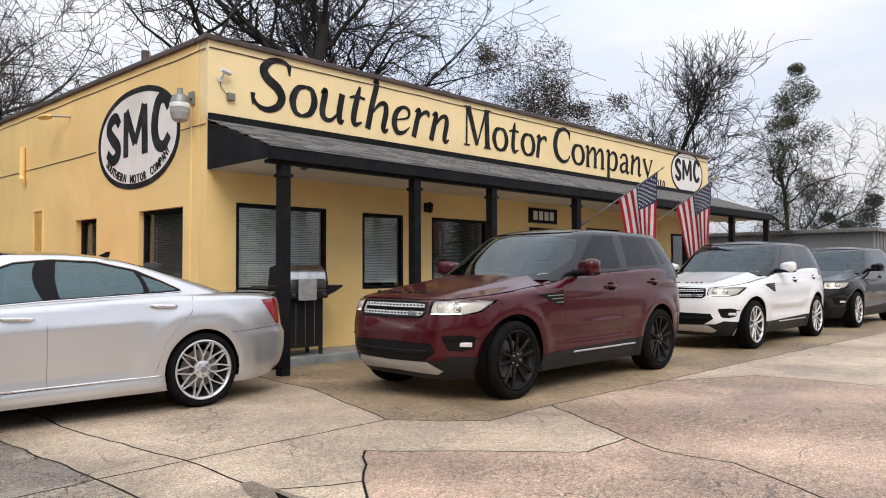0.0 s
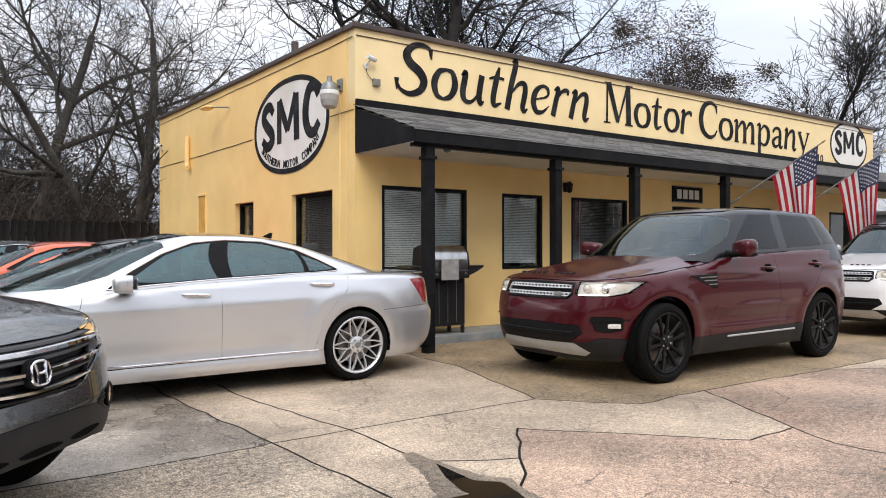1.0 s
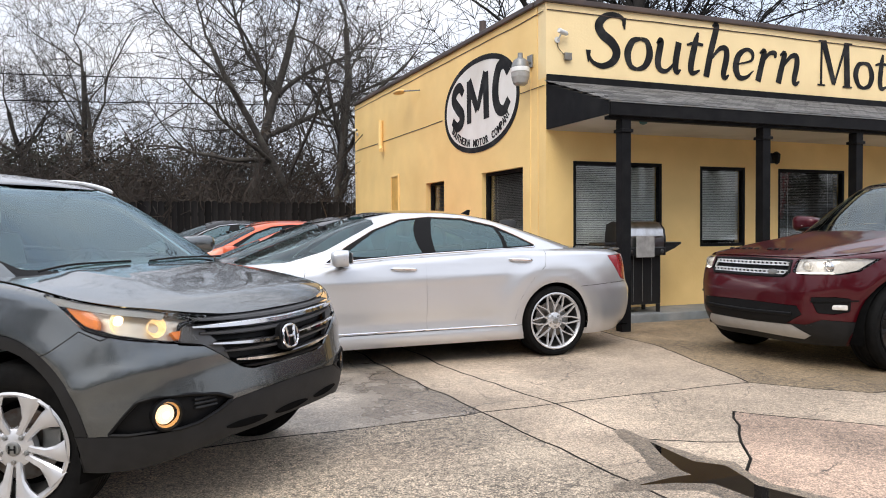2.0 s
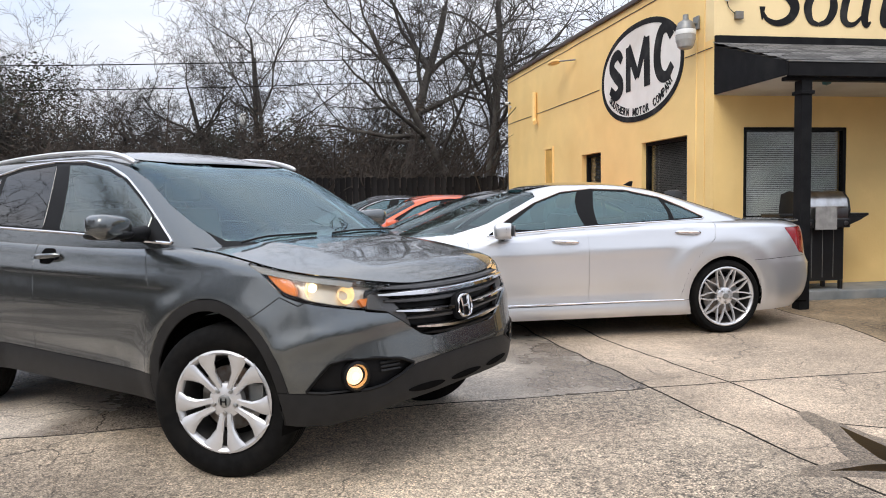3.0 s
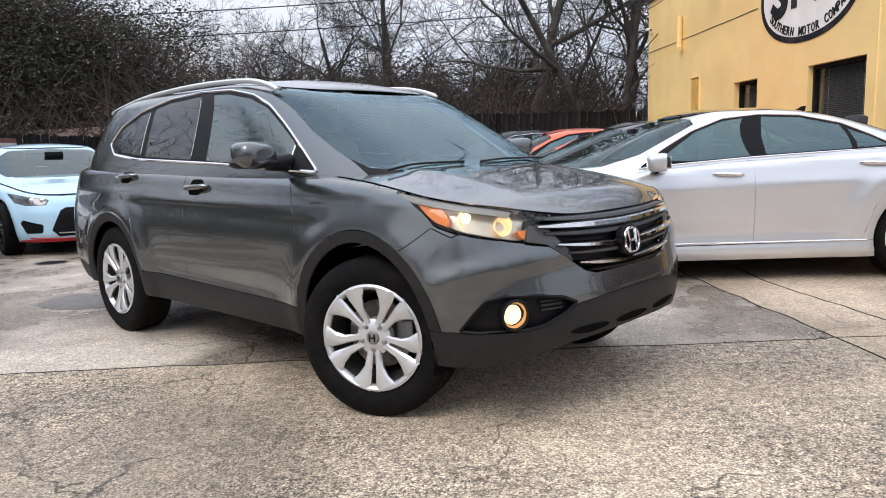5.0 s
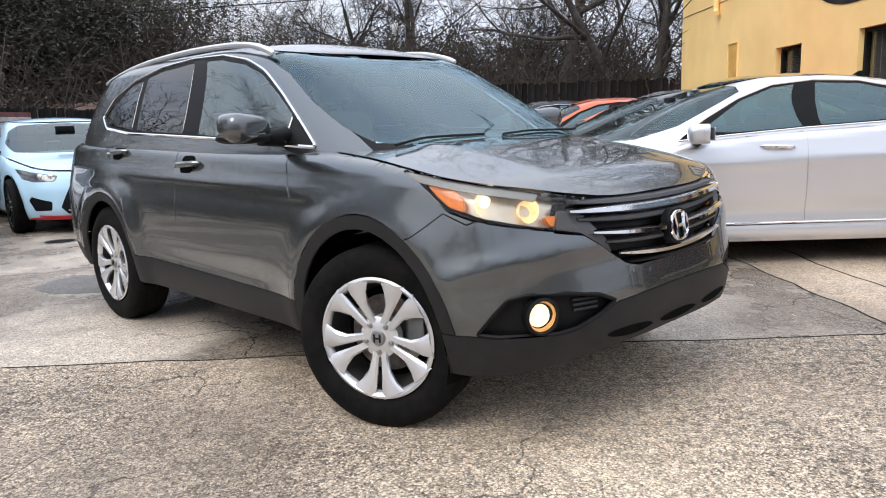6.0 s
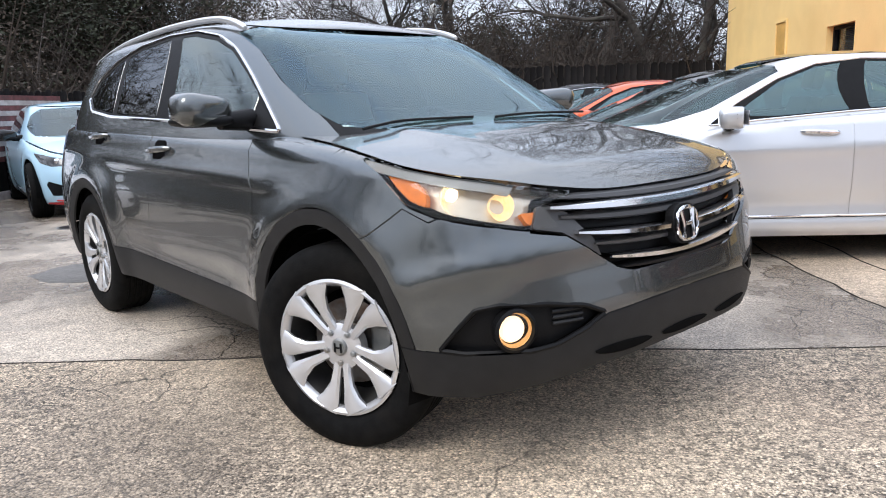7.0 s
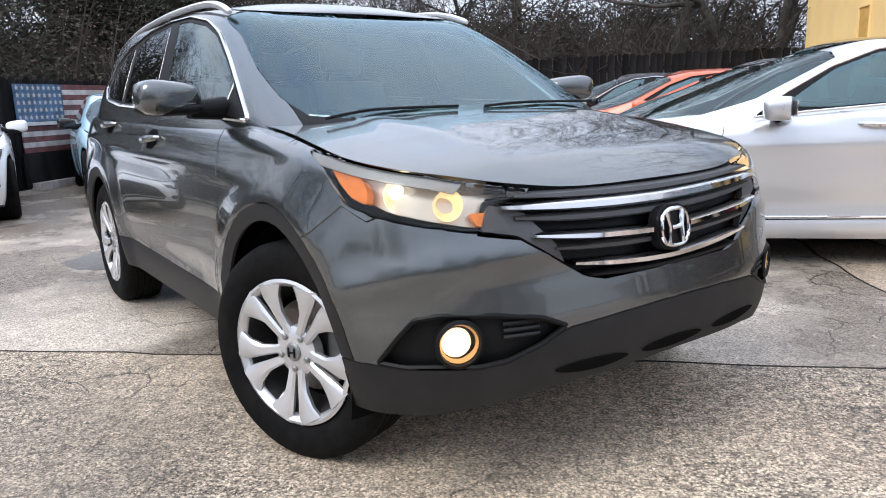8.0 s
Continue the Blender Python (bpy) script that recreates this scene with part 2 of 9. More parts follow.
WOOD_BLUE = mat("weathered_blue_board", (0.07, 0.13, 0.22), 0.8, vary=0.3, scale=9, stain=(0.04, 0.07, 0.12), stain_scale=6, bump=0.4, bump_scale=60)
BARK = mat("grey_brown_bark", (0.036, 0.031, 0.027), 0.9, vary=0.4, scale=9, bump=0.8, bump_scale=26, stain=(0.075, 0.070, 0.058), stain_scale=2.5, random_tint=0.35)
BARK_DARK = mat("dark_wet_bark", (0.016, 0.0135, 0.012), 0.85, vary=0.4, scale=9, bump=0.8, bump_scale=26, stain=(0.034, 0.03, 0.026), stain_scale=2.5, random_tint=0.35)
TWIG = mat("brown_thicket_twig", (0.042, 0.031, 0.024), 0.9, vary=0.5, scale=0.5, random_tint=0.2)
EVERGREEN = mat("dark_evergreen_leaf", (0.024, 0.029, 0.014), 0.8, vary=0.5, scale=0.7)
IVY = mat("ivy_leaf", (0.05, 0.058, 0.028), 0.6, vary=0.5, scale=2.0)
DEAD_LEAF = mat("brown_dead_leaf", (0.052, 0.038, 0.027), 0.85, vary=0.5, scale=0.4)
SOIL = mat("leaf_littered_soil", (0.09, 0.07, 0.05), 0.95, vary=0.4, scale=1.2, bump=0.6, bump_scale=20)
CONCRETE = concrete("aggregate_concrete", (0.74, 0.58, 0.425), 0.25, 0.35, 0.6)
CONCRETE_RED = concrete("rusty_aggregate_concrete", (0.76, 0.53, 0.385), 0.6, 0.3, 0.9)
CONCRETE_TAN = concrete("tan_pebble_concrete", (0.56, 0.405, 0.24), 0.15, 0.3, 1.0, 0.54)
CONCRETE_DAMP = concrete("damp_aggregate_concrete", (0.78, 0.63, 0.465), 0.24, 0.4, 1.0)
CONCRETE_WET = concrete("wet_aggregate_concrete", (0.70, 0.60, 0.49), 0.12, 0.85, 0.3, 0.42)
JOINT = mat("joint_dirt", (0.028, 0.023, 0.018), 0.95, vary=0.5, scale=6, bump=0.4, bump_scale=60)
WATER = mat("puddle_water", (0.012, 0.01, 0.009), 0.03, vary=0.1, scale=3)


# ---- mesh helpers ----
def mesh_from(bm, name, material, smooth=False):
    me = bpy.data.meshes.new(name)
    bm.normal_update()
    bm.to_mesh(me)
    bm.free()
    for m in material if isinstance(material, (list, tuple)) else (material,):
        me.materials.append(m)
    if smooth:
        me.polygons.foreach_set("use_smooth", [True] * len(me.polygons))
        me.set_sharp_from_angle(angle=radians(38))
    return me


def part(name, bm, material, parent=None, label="", smooth=False, m=None):
    """Links a bmesh as one mesh object under a thing or a part."""
    ob = new(name, mesh_from(bm, name, material, smooth))
    if parent is not None:
        ob.parent = parent
    if m is not None:
        ob.matrix_basis = m
    if label:
        ob["label"] = label
    return ob


def thing(name, m=None, label="", category="", group="", kind=""):
    """An empty at a thing's base, which holds its parts."""
    ob = new(name)
    if m is not None:
        ob.matrix_basis = m
    return tagged(ob, label, category, group, kind)


def box(bm, lo, hi, bevel=0.0, m=None):
    """Adds a box between two corners, with bevelled edges."""
    v = [bm.verts.new((x, y, z)) for x in (lo[0], hi[0]) for y in (lo[1], hi[1]) for z in (lo[2], hi[2])]
    faces = [bm.faces.new([v[i] for i in f]) for f in ((0, 1, 3, 2), (4, 6, 7, 5), (0, 4, 5, 1), (2, 3, 7, 6), (0, 2, 6, 4), (1, 5, 7, 3))]
    if bevel:
        edges = list({e for f in faces for e in f.edges})
        out = bmesh.ops.bevel(bm, geom=edges, offset=bevel, segments=2, affect="EDGES", profile=0.6)
        v = list({x for f in out["faces"] for x in f.verts} | {x for x in v if x.is_valid})
    if m is not None:
        bmesh.ops.transform(bm, matrix=m, verts=[x for x in v if x.is_valid])
    return bm


def boxes(*specs, bevel=0.0):
    bm = bmesh.new()
    for lo, hi in specs:
        box(bm, lo, hi, bevel)
    return bm


def revolve(profile, n=32, axis="y", bm=None, m=None):
    """Turns a profile of (radius, height) round an axis."""
    bm = bm or bmesh.new()
    rings = []
    for r, h in profile:
        ring = []
        for i in range(n):
            a = 2 * math.pi * i / n
            c, s = r * math.cos(a), r * math.sin(a)
            p = Vector({"y": (c, h, s), "z": (c, s, h), "x": (h, c, s)}[axis])
            ring.append(bm.verts.new(m @ p if m else p))
        rings.append(ring)
    for a, b in zip(rings, rings[1:]):
        for i in range(n):
            bm.faces.new((a[i], a[(i + 1) % n], b[(i + 1) % n], b[i]))
    for ring, r in ((rings[0], profile[0][0]), (rings[-1], profile[-1][0])):
        if r > 1e-4:
            bm.faces.new(ring)
    bmesh.ops.recalc_face_normals(bm, faces=bm.faces)
    return bm


def tube(points, radius, n=8, bm=None, closed=False):
    """A round bar along points; radius may be one number or one for each point."""
    bm = bm or bmesh.new()
    pts = [Vector(p) for p in points]
    rings, up = [], Vector((0.13, 0.31, 0.94)).normalized()
    for i, p in enumerate(pts):
        d = (pts[min(i + 1, len(pts) - 1)] - pts[max(i - 1, 0)]).normalized()
        side = d.cross(up)
        if side.length < 0.1:
            side = d.cross(Vector((1, 0, 0)))
        side.normalize()
        other = side.cross(d)
        r = radius[i] if isinstance(radius, (list, tuple)) else radius
        rings.append([bm.verts.new(p + r * (math.cos(2 * math.pi * k / n) * side + math.sin(2 * math.pi * k / n) * other)) for k in range(n)])
    for a, b in zip(rings, rings[1:]):
        for k in range(n):
            bm.faces.new((a[k], a[(k + 1) % n], b[(k + 1) % n], b[k]))
    bm.faces.new(rings[0])
    bm.faces.new(rings[-1][::-1])
    return bm


def extruded(poly, depth, axis="y", bm=None, m=None):
    """A flat outline of 2D points given depth along an axis."""
    bm = bm or bmesh.new()
    put = {"y": lambda a, b, d: (a, d, b), "x": lambda a, b, d: (d, a, b), "z": lambda a, b, d: (a, b, d)}[axis]
    front = [bm.verts.new(put(a, b, depth[0])) for a, b in poly]
    back = [bm.verts.new(put(a, b, depth[1])) for a, b in poly]
    bm.faces.new(front)
    bm.faces.new(back[::-1])
    for i in range(len(poly)):
        j = (i + 1) % len(poly)
        bm.faces.new((front[i], front[j], back[j], back[i]))
    bmesh.ops.recalc_face_normals(bm, faces=bm.faces)
    if m is not None:
        bmesh.ops.transform(bm, matrix=m, verts=front + back)
    return bm


def words(text, width, height, bold=0.0, shear=0.0, thick=0.004):
    """Painted letters from the built-in font, fitted into width by height, lying in x and z and facing -y."""
    cu = bpy.data.curves.new("lettering", "FONT")
    cu.body, cu.extrude, cu.offset, cu.shear, cu.resolution_u = text, thick, bold, shear, 6
    ob = new("lettering", cu)
    bpy.context.view_layer.update()
    me = bpy.data.meshes.new_from_object(ob.evaluated_get(bpy.context.evaluated_depsgraph_get()))
    bpy.data.objects.remove(ob)
    bm = bmesh.new()
    bm.from_mesh(me)
    bpy.data.meshes.remove(me)
    xs, ys = [v.co.x for v in bm.verts], [v.co.y for v in bm.verts]
    x0, y0, sx, sy = min(xs), min(ys), width / (max(xs) - min(xs)), height / (max(ys) - min(ys))
    for v in bm.verts:
        x, y, z = v.co
        v.co = ((x - x0) * sx, -z, (y - y0) * sy)
    return bm


from mathutils import geometry

# ---- ground ----
def jagged(a, b, amp=0.018, step=0.16):
    """A wandering edge between two corners, the same from both sides."""
    flip = (a > b)
    p, q = (b, a) if flip else (a, b)
    n = max(1, int(math.dist(p, q) / step))
    rnd = random.Random(round(p[0] * 917 + p[1] * 331 + q[0] * 53 + q[1] * 7, 3))
    dx, dy = q[0] - p[0], q[1] - p[1]
    ln = math.hypot(dx, dy) or 1
    pts, off = [], 0.0
    for i in range(n):
        off = 0.0 if i == 0 else off * 0.6 + rnd.uniform(-amp, amp)
        pts.append((p[0] + dx * i / n - dy / ln * off, p[1] + dy * i / n + dx / ln * off))
    pts.append(q)
    if flip:
        pts.reverse()
    return pts[:-1]


def shrunk(pts, d):
    """A polygon drawn in by d on all sides (corners counter-clockwise)."""
    out = []
    for i, p in enumerate(pts):
        a, b = pts[i - 1], pts[(i + 1) % len(pts)]
        n1, n2 = Vector((a[1] - p[1], p[0] - a[0])).normalized(), Vector((p[1] - b[1], b[0] - p[0])).normalized()
        n = (n1 + n2) if (n1 + n2).length > 0.2 else n1
        n.normalize()
        k = d / max(0.4, n.dot(n1))
        out.append((p[0] + n.x * k, p[1] + n.y * k))
    return out


def slab(corners, gap=0.005, amp=0.02):
    """One concrete slab with broken edges, recessed joints and a rounded arris."""
    pts = [p for a, b in zip(corners, corners[1:] + corners[:1]) for p in jagged(a, b, amp)]
    if sum(a[0] * b[1] - b[0] * a[1] for a, b in zip(pts, pts[1:] + pts[:1])) < 0:
        pts.reverse()
    bm = bmesh.new()
    rings = [[bm.verts.new((x, y, z)) for x, y in shrunk(pts, d)] for d, z in ((gap, -0.03), (gap, -0.004), (gap + 0.004, 0.0))]
    n = len(pts)
    for lo, hi in zip(rings, rings[1:]):
        for i in range(n):
            bm.faces.new((lo[i], lo[(i + 1) % n], hi[(i + 1) % n], hi[i])).material_index = 1
    for tri in geometry.tessellate_polygon([[v.co for v in rings[-1]]]):
        f = bm.faces.new([rings[-1][i] for i in tri])
        f.normal_update()
        if f.normal.z < 0:
            f.normal_flip()
    return bm


bm = bmesh.new()
bmesh.ops.create_grid(bm, x_segments=12, y_segments=12, size=700)
ground = part("ground", bm, JOINT, m=pose(0, 0, -0.022))
tagged(ground, "dark soil sheet below the cracked concrete lot", "ground", kind="structure")
bm = boxes(((-60, 9.6, -0.02), (80, 160, 0.0)))
verge = part("woodland_floor", bm, SOIL)
tagged(verge, "brown leaf-littered woodland soil behind the fence", "ground", kind="structure")
bm = boxes(((-300, -34, -0.02), (300, -21, 0.004)))
road = part("road", bm, mat("grey_asphalt", (0.05, 0.05, 0.052), 0.85, vary=0.3, scale=3, bump=0.4, bump_scale=150))
tagged(road, "plain grey asphalt street in front of the lot", "road", kind="structure")

A_, B_, C_, D_, E_, F_, G_ = (-2.33, -4.26), (-2.92, -4.28), (-0.52, -4.24), (0.05, -4.9), (1.0, -4.86), (3.05, -4.92), (5.07, -4.92)
H_, P_, Q_, N_, K_ = (40.0, -5.9), (0.06, -1.11), (-0.03, -2.52), (-2.56, -2.5), (-3.07, -2.3)
R_, T_, U_, V_, W_ = (-1.32, -4.93), (-0.25, -6.09), (0.32, -6.07), (0.14, -6.45), (0.17, -6.96)
SLABS = [
    ([(-30, -5.6), (-11.5, -4.85), B_, K_, (-3.3, 9.6), (-30, 9.6)], CONCRETE_WET),
    ([B_, A_, N_, (-2.6, 9.6), (-3.3, 9.6), K_], CONCRETE),
    ([A_, C_, Q_, P_, (0.1, -0.3), (0.1, 9.6), (-2.6, 9.6), N_], CONCRETE),
    ([C_, D_, E_, F_, G_, H_, (40, -0.3), (0.1, -0.3), P_, Q_], CONCRETE_TAN),
    ([(-30, -20.9), (-2.6, -20.9), (-2.7, -7.0), (-2.84, -5.2), B_, (-11.5, -4.85), (-30, -5.6)], CONCRETE_DAMP),
    ([(-2.6, -20.9), (-2.4, -20.9), (-2.34, -6.3), (-2.36, -5.5), (-2.34, -5.2), A_, B_, (-2.84, -5.2), (-2.7, -7.0)], CONCRETE),
    ([A_, (-2.34, -5.2), (-1.8, -5.5), R_, T_, U_, (0.63, -5.51), E_, D_, C_], CONCRETE),
    ([(-2.34, -5.2), (-2.36, -5.5), (-2.2, -5.95), (-1.98, -5.76), (-1.8, -5.5)], CONCRETE),
    ([R_, (-1.8, -5.5), (-1.98, -5.76), (-2.2, -5.95), (-2.34, -6.3), (-2.4, -20.9), (-0.3, -20.9), (-0.2, -7.6), W_, V_, U_, T_], CONCRETE_RED),
    ([E_, (0.63, -5.51), U_, V_, W_, (-0.2, -7.6), (-0.3, -20.9), (4.5, -20.9), (4.35, -6.87), (4.24, -5.54), F_], CONCRETE_RED),
    ([F_, (4.24, -5.54), (4.35, -6.87), (4.5, -20.9), (40, -20.9), H_, G_], CONCRETE),
]
for corners, material in SLABS:
    part("concrete_slab", slab(corners), (material, JOINT), ground, m=pose(0, 0, 0.022))

# ---- building ----
WEST_LEN = 9.0
WEST_DIR = Vector((-0.0458, 0.999, 0)).normalized()
WEST = Matrix(((-WEST_DIR.x, WEST_DIR.y, 0, WEST_DIR.x * WEST_LEN), (-WEST_DIR.y, -WEST_DIR.x, 0, WEST_DIR.y * WEST_LEN), (0, 0, 1, 0), (0, 0, 0, 1)))
FRONT = Matrix.Identity(4)
ROOF_Z, EAST_X, WALL = 4.385, 15.2, 0.22


def wall_mesh(length, z0, z1, openings, thick=WALL):
    """A wall along x from 0, its outer face at y = 0, with openings (u0, u1, z0, z1) cut right through."""
    us = sorted({0.0, length, *(o[0] for o in openings), *(o[1] for o in openings)})
    zs = sorted({z0, z1, *(o[2] for o in openings), *(o[3] for o in openings)})
    bm = bmesh.new()
    solid = {(i, k) for i in range(len(us) - 1) for k in range(len(zs) - 1)
             if not any(o[0] < (us[i] + us[i + 1]) / 2 < o[1] and o[2] < (zs[k] + zs[k + 1]) / 2 < o[3] for o in openings)}
    cache = {}

    def vert(i, k, y):
        if (i, k, y) not in cache:
            cache[i, k, y] = bm.verts.new((us[i], y, zs[k]))
        return cache[i, k, y]

    for i, k in solid:
        bm.faces.new((vert(i, k, 0), vert(i + 1, k, 0), vert(i + 1, k + 1, 0), vert(i, k + 1, 0)))
        bm.faces.new((vert(i, k, thick), vert(i, k + 1, thick), vert(i + 1, k + 1, thick), vert(i + 1, k, thick)))
        for di, dk, a, b in ((-1, 0, (i, k + 1), (i, k)), (1, 0, (i + 1, k), (i + 1, k + 1)), (0, -1, (i, k), (i + 1, k)), (0, 1, (i + 1, k + 1), (i, k + 1))):
            if (i + di, k + dk) not in solid:
                bm.faces.new((vert(*a, 0), vert(*b, 0), vert(*b, thick), vert(*a, thick)))
    bmesh.ops.recalc_face_normals(bm, faces=bm.faces)
    return bm


FRONT_OPEN = [(0.43, 1.95, 0.98, 2.22), (2.65, 3.53, 0.98, 2.2), (4.2, 5.65, 0.98, 2.2), (6.95, 7.85, 0.11, 2.14), (9.0, 10.4, 0.98, 2.2), (12.95, 14.1, 0.98, 2.2)]
WEST_OPEN = [(WEST_LEN - 1.97, WEST_LEN - 0.64, 0.95, 2.18), (WEST_LEN - 4.35, WEST_LEN - 3.49, 0.95, 2.16)]
building = thing("shop_building", label="yellow painted one-storey block shop with a cream sign band", category="building")
part("wall_front", wall_mesh(EAST_X, 0.0, 3.36, FRONT_OPEN), YELLOW, building)
part("sign_band", wall_mesh(EAST_X, 3.36, ROOF_Z, []), CREAM, building, "cream painted upper wall carrying the lettering")
west_bm = wall_mesh(WEST_LEN - 0.225, 0.0, ROOF_Z, WEST_OPEN)
part("wall_west", west_bm, YELLOW, building, m=WEST)
bm = boxes(((EAST_X - WALL, WALL + 0.003, 0), (EAST_X, WEST_LEN, ROOF_Z)), ((-0.15, WEST_LEN - WALL, 0), (EAST_X - WALL - 0.003, WEST_LEN - 0.01, ROOF_Z)))
part("wall_back", bm, YELLOW, building)
bm = extruded([(0.1, 0.2), (EAST_X - 0.1, 0.2), (EAST_X - 0.1, WEST_LEN - 0.15), (-0.3, WEST_LEN - 0.15)], (4.2, 4.26), "z")
part("roof_deck", bm, mat("grey_roof_felt", (0.12, 0.12, 0.12), 0.9, vary=0.3, scale=2), building)
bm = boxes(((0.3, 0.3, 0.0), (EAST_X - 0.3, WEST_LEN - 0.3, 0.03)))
part("floor", bm, ROOM_SHADE, building)
# partition added inside; its near-black colour stands for the dim room
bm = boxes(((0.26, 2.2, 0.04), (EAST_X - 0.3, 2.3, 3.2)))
part("inner_wall", bm, ROOM_SHADE, building, "dark inner partition behind the blinds")
# parapet coping, proud of the walls, and the bead below it
bm = boxes(((-0.05, -0.05, ROOF_Z), (EAST_X + 0.05, 0.26, ROOF_Z + 0.075)), bevel=0.012)
part("coping", bm, COPING, building)
bm = boxes(((0.0, -0.05, ROOF_Z), (WEST_LEN - 0.27, 0.26, ROOF_Z + 0.073)), bevel=0.012)
part("coping", bm, COPING, building, m=WEST)
bm = tube([(0.06 * i + 0.02, -0.008, 4.285 + 0.012 * noise.noise((i * 0.07, 3, 0))) for i in range(int(EAST_X / 0.06))], 0.008, 5)
part("crack_bead", bm, COPING, building, "ragged dark seam under the coping")
bm = tube([(0.06 * i, -0.006, 4.27 + 0.012 * noise.noise((i * 0.07, 9, 0))) for i in range(int(WEST_LEN / 0.06))], 0.007, 5)
part("crack_bead", bm, COPING, building, "ragged dark seam under the coping", m=WEST)
bm = tube([(0.06 * i, -0.004, 3.25 + 0.01 * noise.noise((i * 0.05, 5, 0))) for i in range(int((WEST_LEN - 3.45) / 0.06))], 0.008, 5)
part("wall_seam", bm, COPING, building, "thin dark horizontal seam in the wall", m=WEST)
bm = tube([(WEST_LEN - 0.7 + 0.06 * i, -0.004, 3.25 + 0.01 * noise.noise((i * 0.05, 5, 0))) for i in range(12)], 0.006, 5)
part("wall_seam", bm, COPING, building, "thin dark horizontal seam in the wall", m=WEST)


def window_unit(name, u0, u1, z0, z1, wall_m, label, slats, frame_w=0.05, depth=0.05, mullion=False, slat_z0=None):
    """A framed window set into its opening, with glass, sill and a venetian blind behind it."""
    w = thing(name, wall_m, label, "window", kind="structure")
    for lo, hi in (((u0, z0), (u0 + frame_w, z1)), ((u1 - frame_w, z0), (u1, z1)), ((u0 + frame_w, z1 - frame_w), (u1 - frame_w, z1)), ((u0 + frame_w, z0), (u1 - frame_w, z0 + frame_w))):
        part("window_frame", boxes(((lo[0] + 0.001, depth - 0.045, lo[1] + 0.001), (hi[0] - 0.001, depth + 0.03, hi[1] - 0.001)), bevel=0.004), BLACK_PAINT, w)
    if mullion:
        zm = z0 + (z1 - z0) * 0.52
        part("meeting_rail", boxes(((u0 + frame_w, depth - 0.01, zm - 0.018), (u1 - frame_w, depth + 0.02, zm + 0.018)), bevel=0.003), BLACK_PAINT, w)
    pane = part("pane", boxes(((u0 + frame_w, depth, z0 + frame_w), (u1 - frame_w, depth + 0.006, z1 - frame_w))), WINDOW_GLASS, w)
    pane.visible_shadow = False
    if slats:
        bm = bmesh.new()
        z = z1 - frame_w - 0.02
        bottom = slat_z0 or z0 + frame_w + 0.02
        while z > bottom:
            box(bm, (u0 + frame_w + 0.01, depth + 0.05 - 0.012, -0.0012), (u1 - frame_w - 0.01, depth + 0.05 + 0.012, 0.0012), 0, Matrix.Translation((0, depth + 0.05, z)) @ pose(0, 0, 0, 56) @ Matrix.Translation((0, -(depth + 0.05), 0)))
            z -= 0.026
        tagged(part("blind_slats", bm, slats, w), kind="stuff")
        for uc in (u0 + (u1 - u0) * 0.2, u0 + (u1 - u0) * 0.8):
            part("blind_cord", tube([(uc, depth + 0.034, z1 - frame_w), (uc, depth + 0.034, bottom)], 0.0018, 5), WHITE_PLASTIC, w)
    return w


window_unit("window_1", 0.43, 1.95, 0.98, 2.22, FRONT, "black-framed sash window with closed pale venetian blind", BLIND, mullion=False)
window_unit("window_2", 2.65, 3.53, 0.98, 2.2, FRONT, "narrow black-framed window with pale venetian blind", BLIND, slat_z0=1.08)
window_unit("window_3", 4.2, 5.65, 0.98, 2.2, FRONT, "wide window with dark closed venetian blind", BLIND_DARK)
window_unit("window_4", 9.0, 10.4, 0.98, 2.2, FRONT, "wide window with dark closed venetian blind", BLIND_DARK)
window_unit("window_5", 12.95, 14.1, 0.98, 2.2, FRONT, "wide window with dark closed venetian blind", BLIND_DARK)
window_unit("window_6", WEST_LEN - 1.97, WEST_LEN - 0.64, 0.95, 2.18, WEST, "side window with dark closed venetian blind", BLIND_DARK, depth=0.12)
window_unit("window_7", WEST_LEN - 4.35, WEST_LEN - 3.49, 0.95, 2.16, WEST, "small dark side window set deep in the wall", BLIND_DARK, depth=0.14)
door = thing("door_1", FRONT, "dark glazed shop door under the black number board", "door", kind="structure")
part("door_frame", boxes(((6.955, 0.02, 0.11), (7.01, 0.12, 2.135)), ((7.79, 0.02, 0.11), (7.845, 0.12, 2.135)), ((7.01, 0.02, 2.08), (7.79, 0.12, 2.135)), bevel=0.004), BLACK_PAINT, door)
part("door_leaf", boxes(((7.015, 0.05, 0.12), (7.12, 0.09, 2.075)), ((7.68, 0.05, 0.12), (7.785, 0.09, 2.075)), ((7.12, 0.05, 0.12), (7.68, 0.09, 0.35)), ((7.12, 0.05, 1.95), (7.68, 0.09, 2.075)), bevel=0.004), BLACK_PAINT, door)
part("pane", boxes(((7.12, 0.066, 0.35), (7.68, 0.072, 1.95))), WINDOW_GLASS, door)
part("handle", tube([(7.16, 0.04, 0.95), (7.16, 0.0, 0.97), (7.16, 0.0, 1.2), (7.16, 0.04, 1.22)], 0.011), CHROME, door)
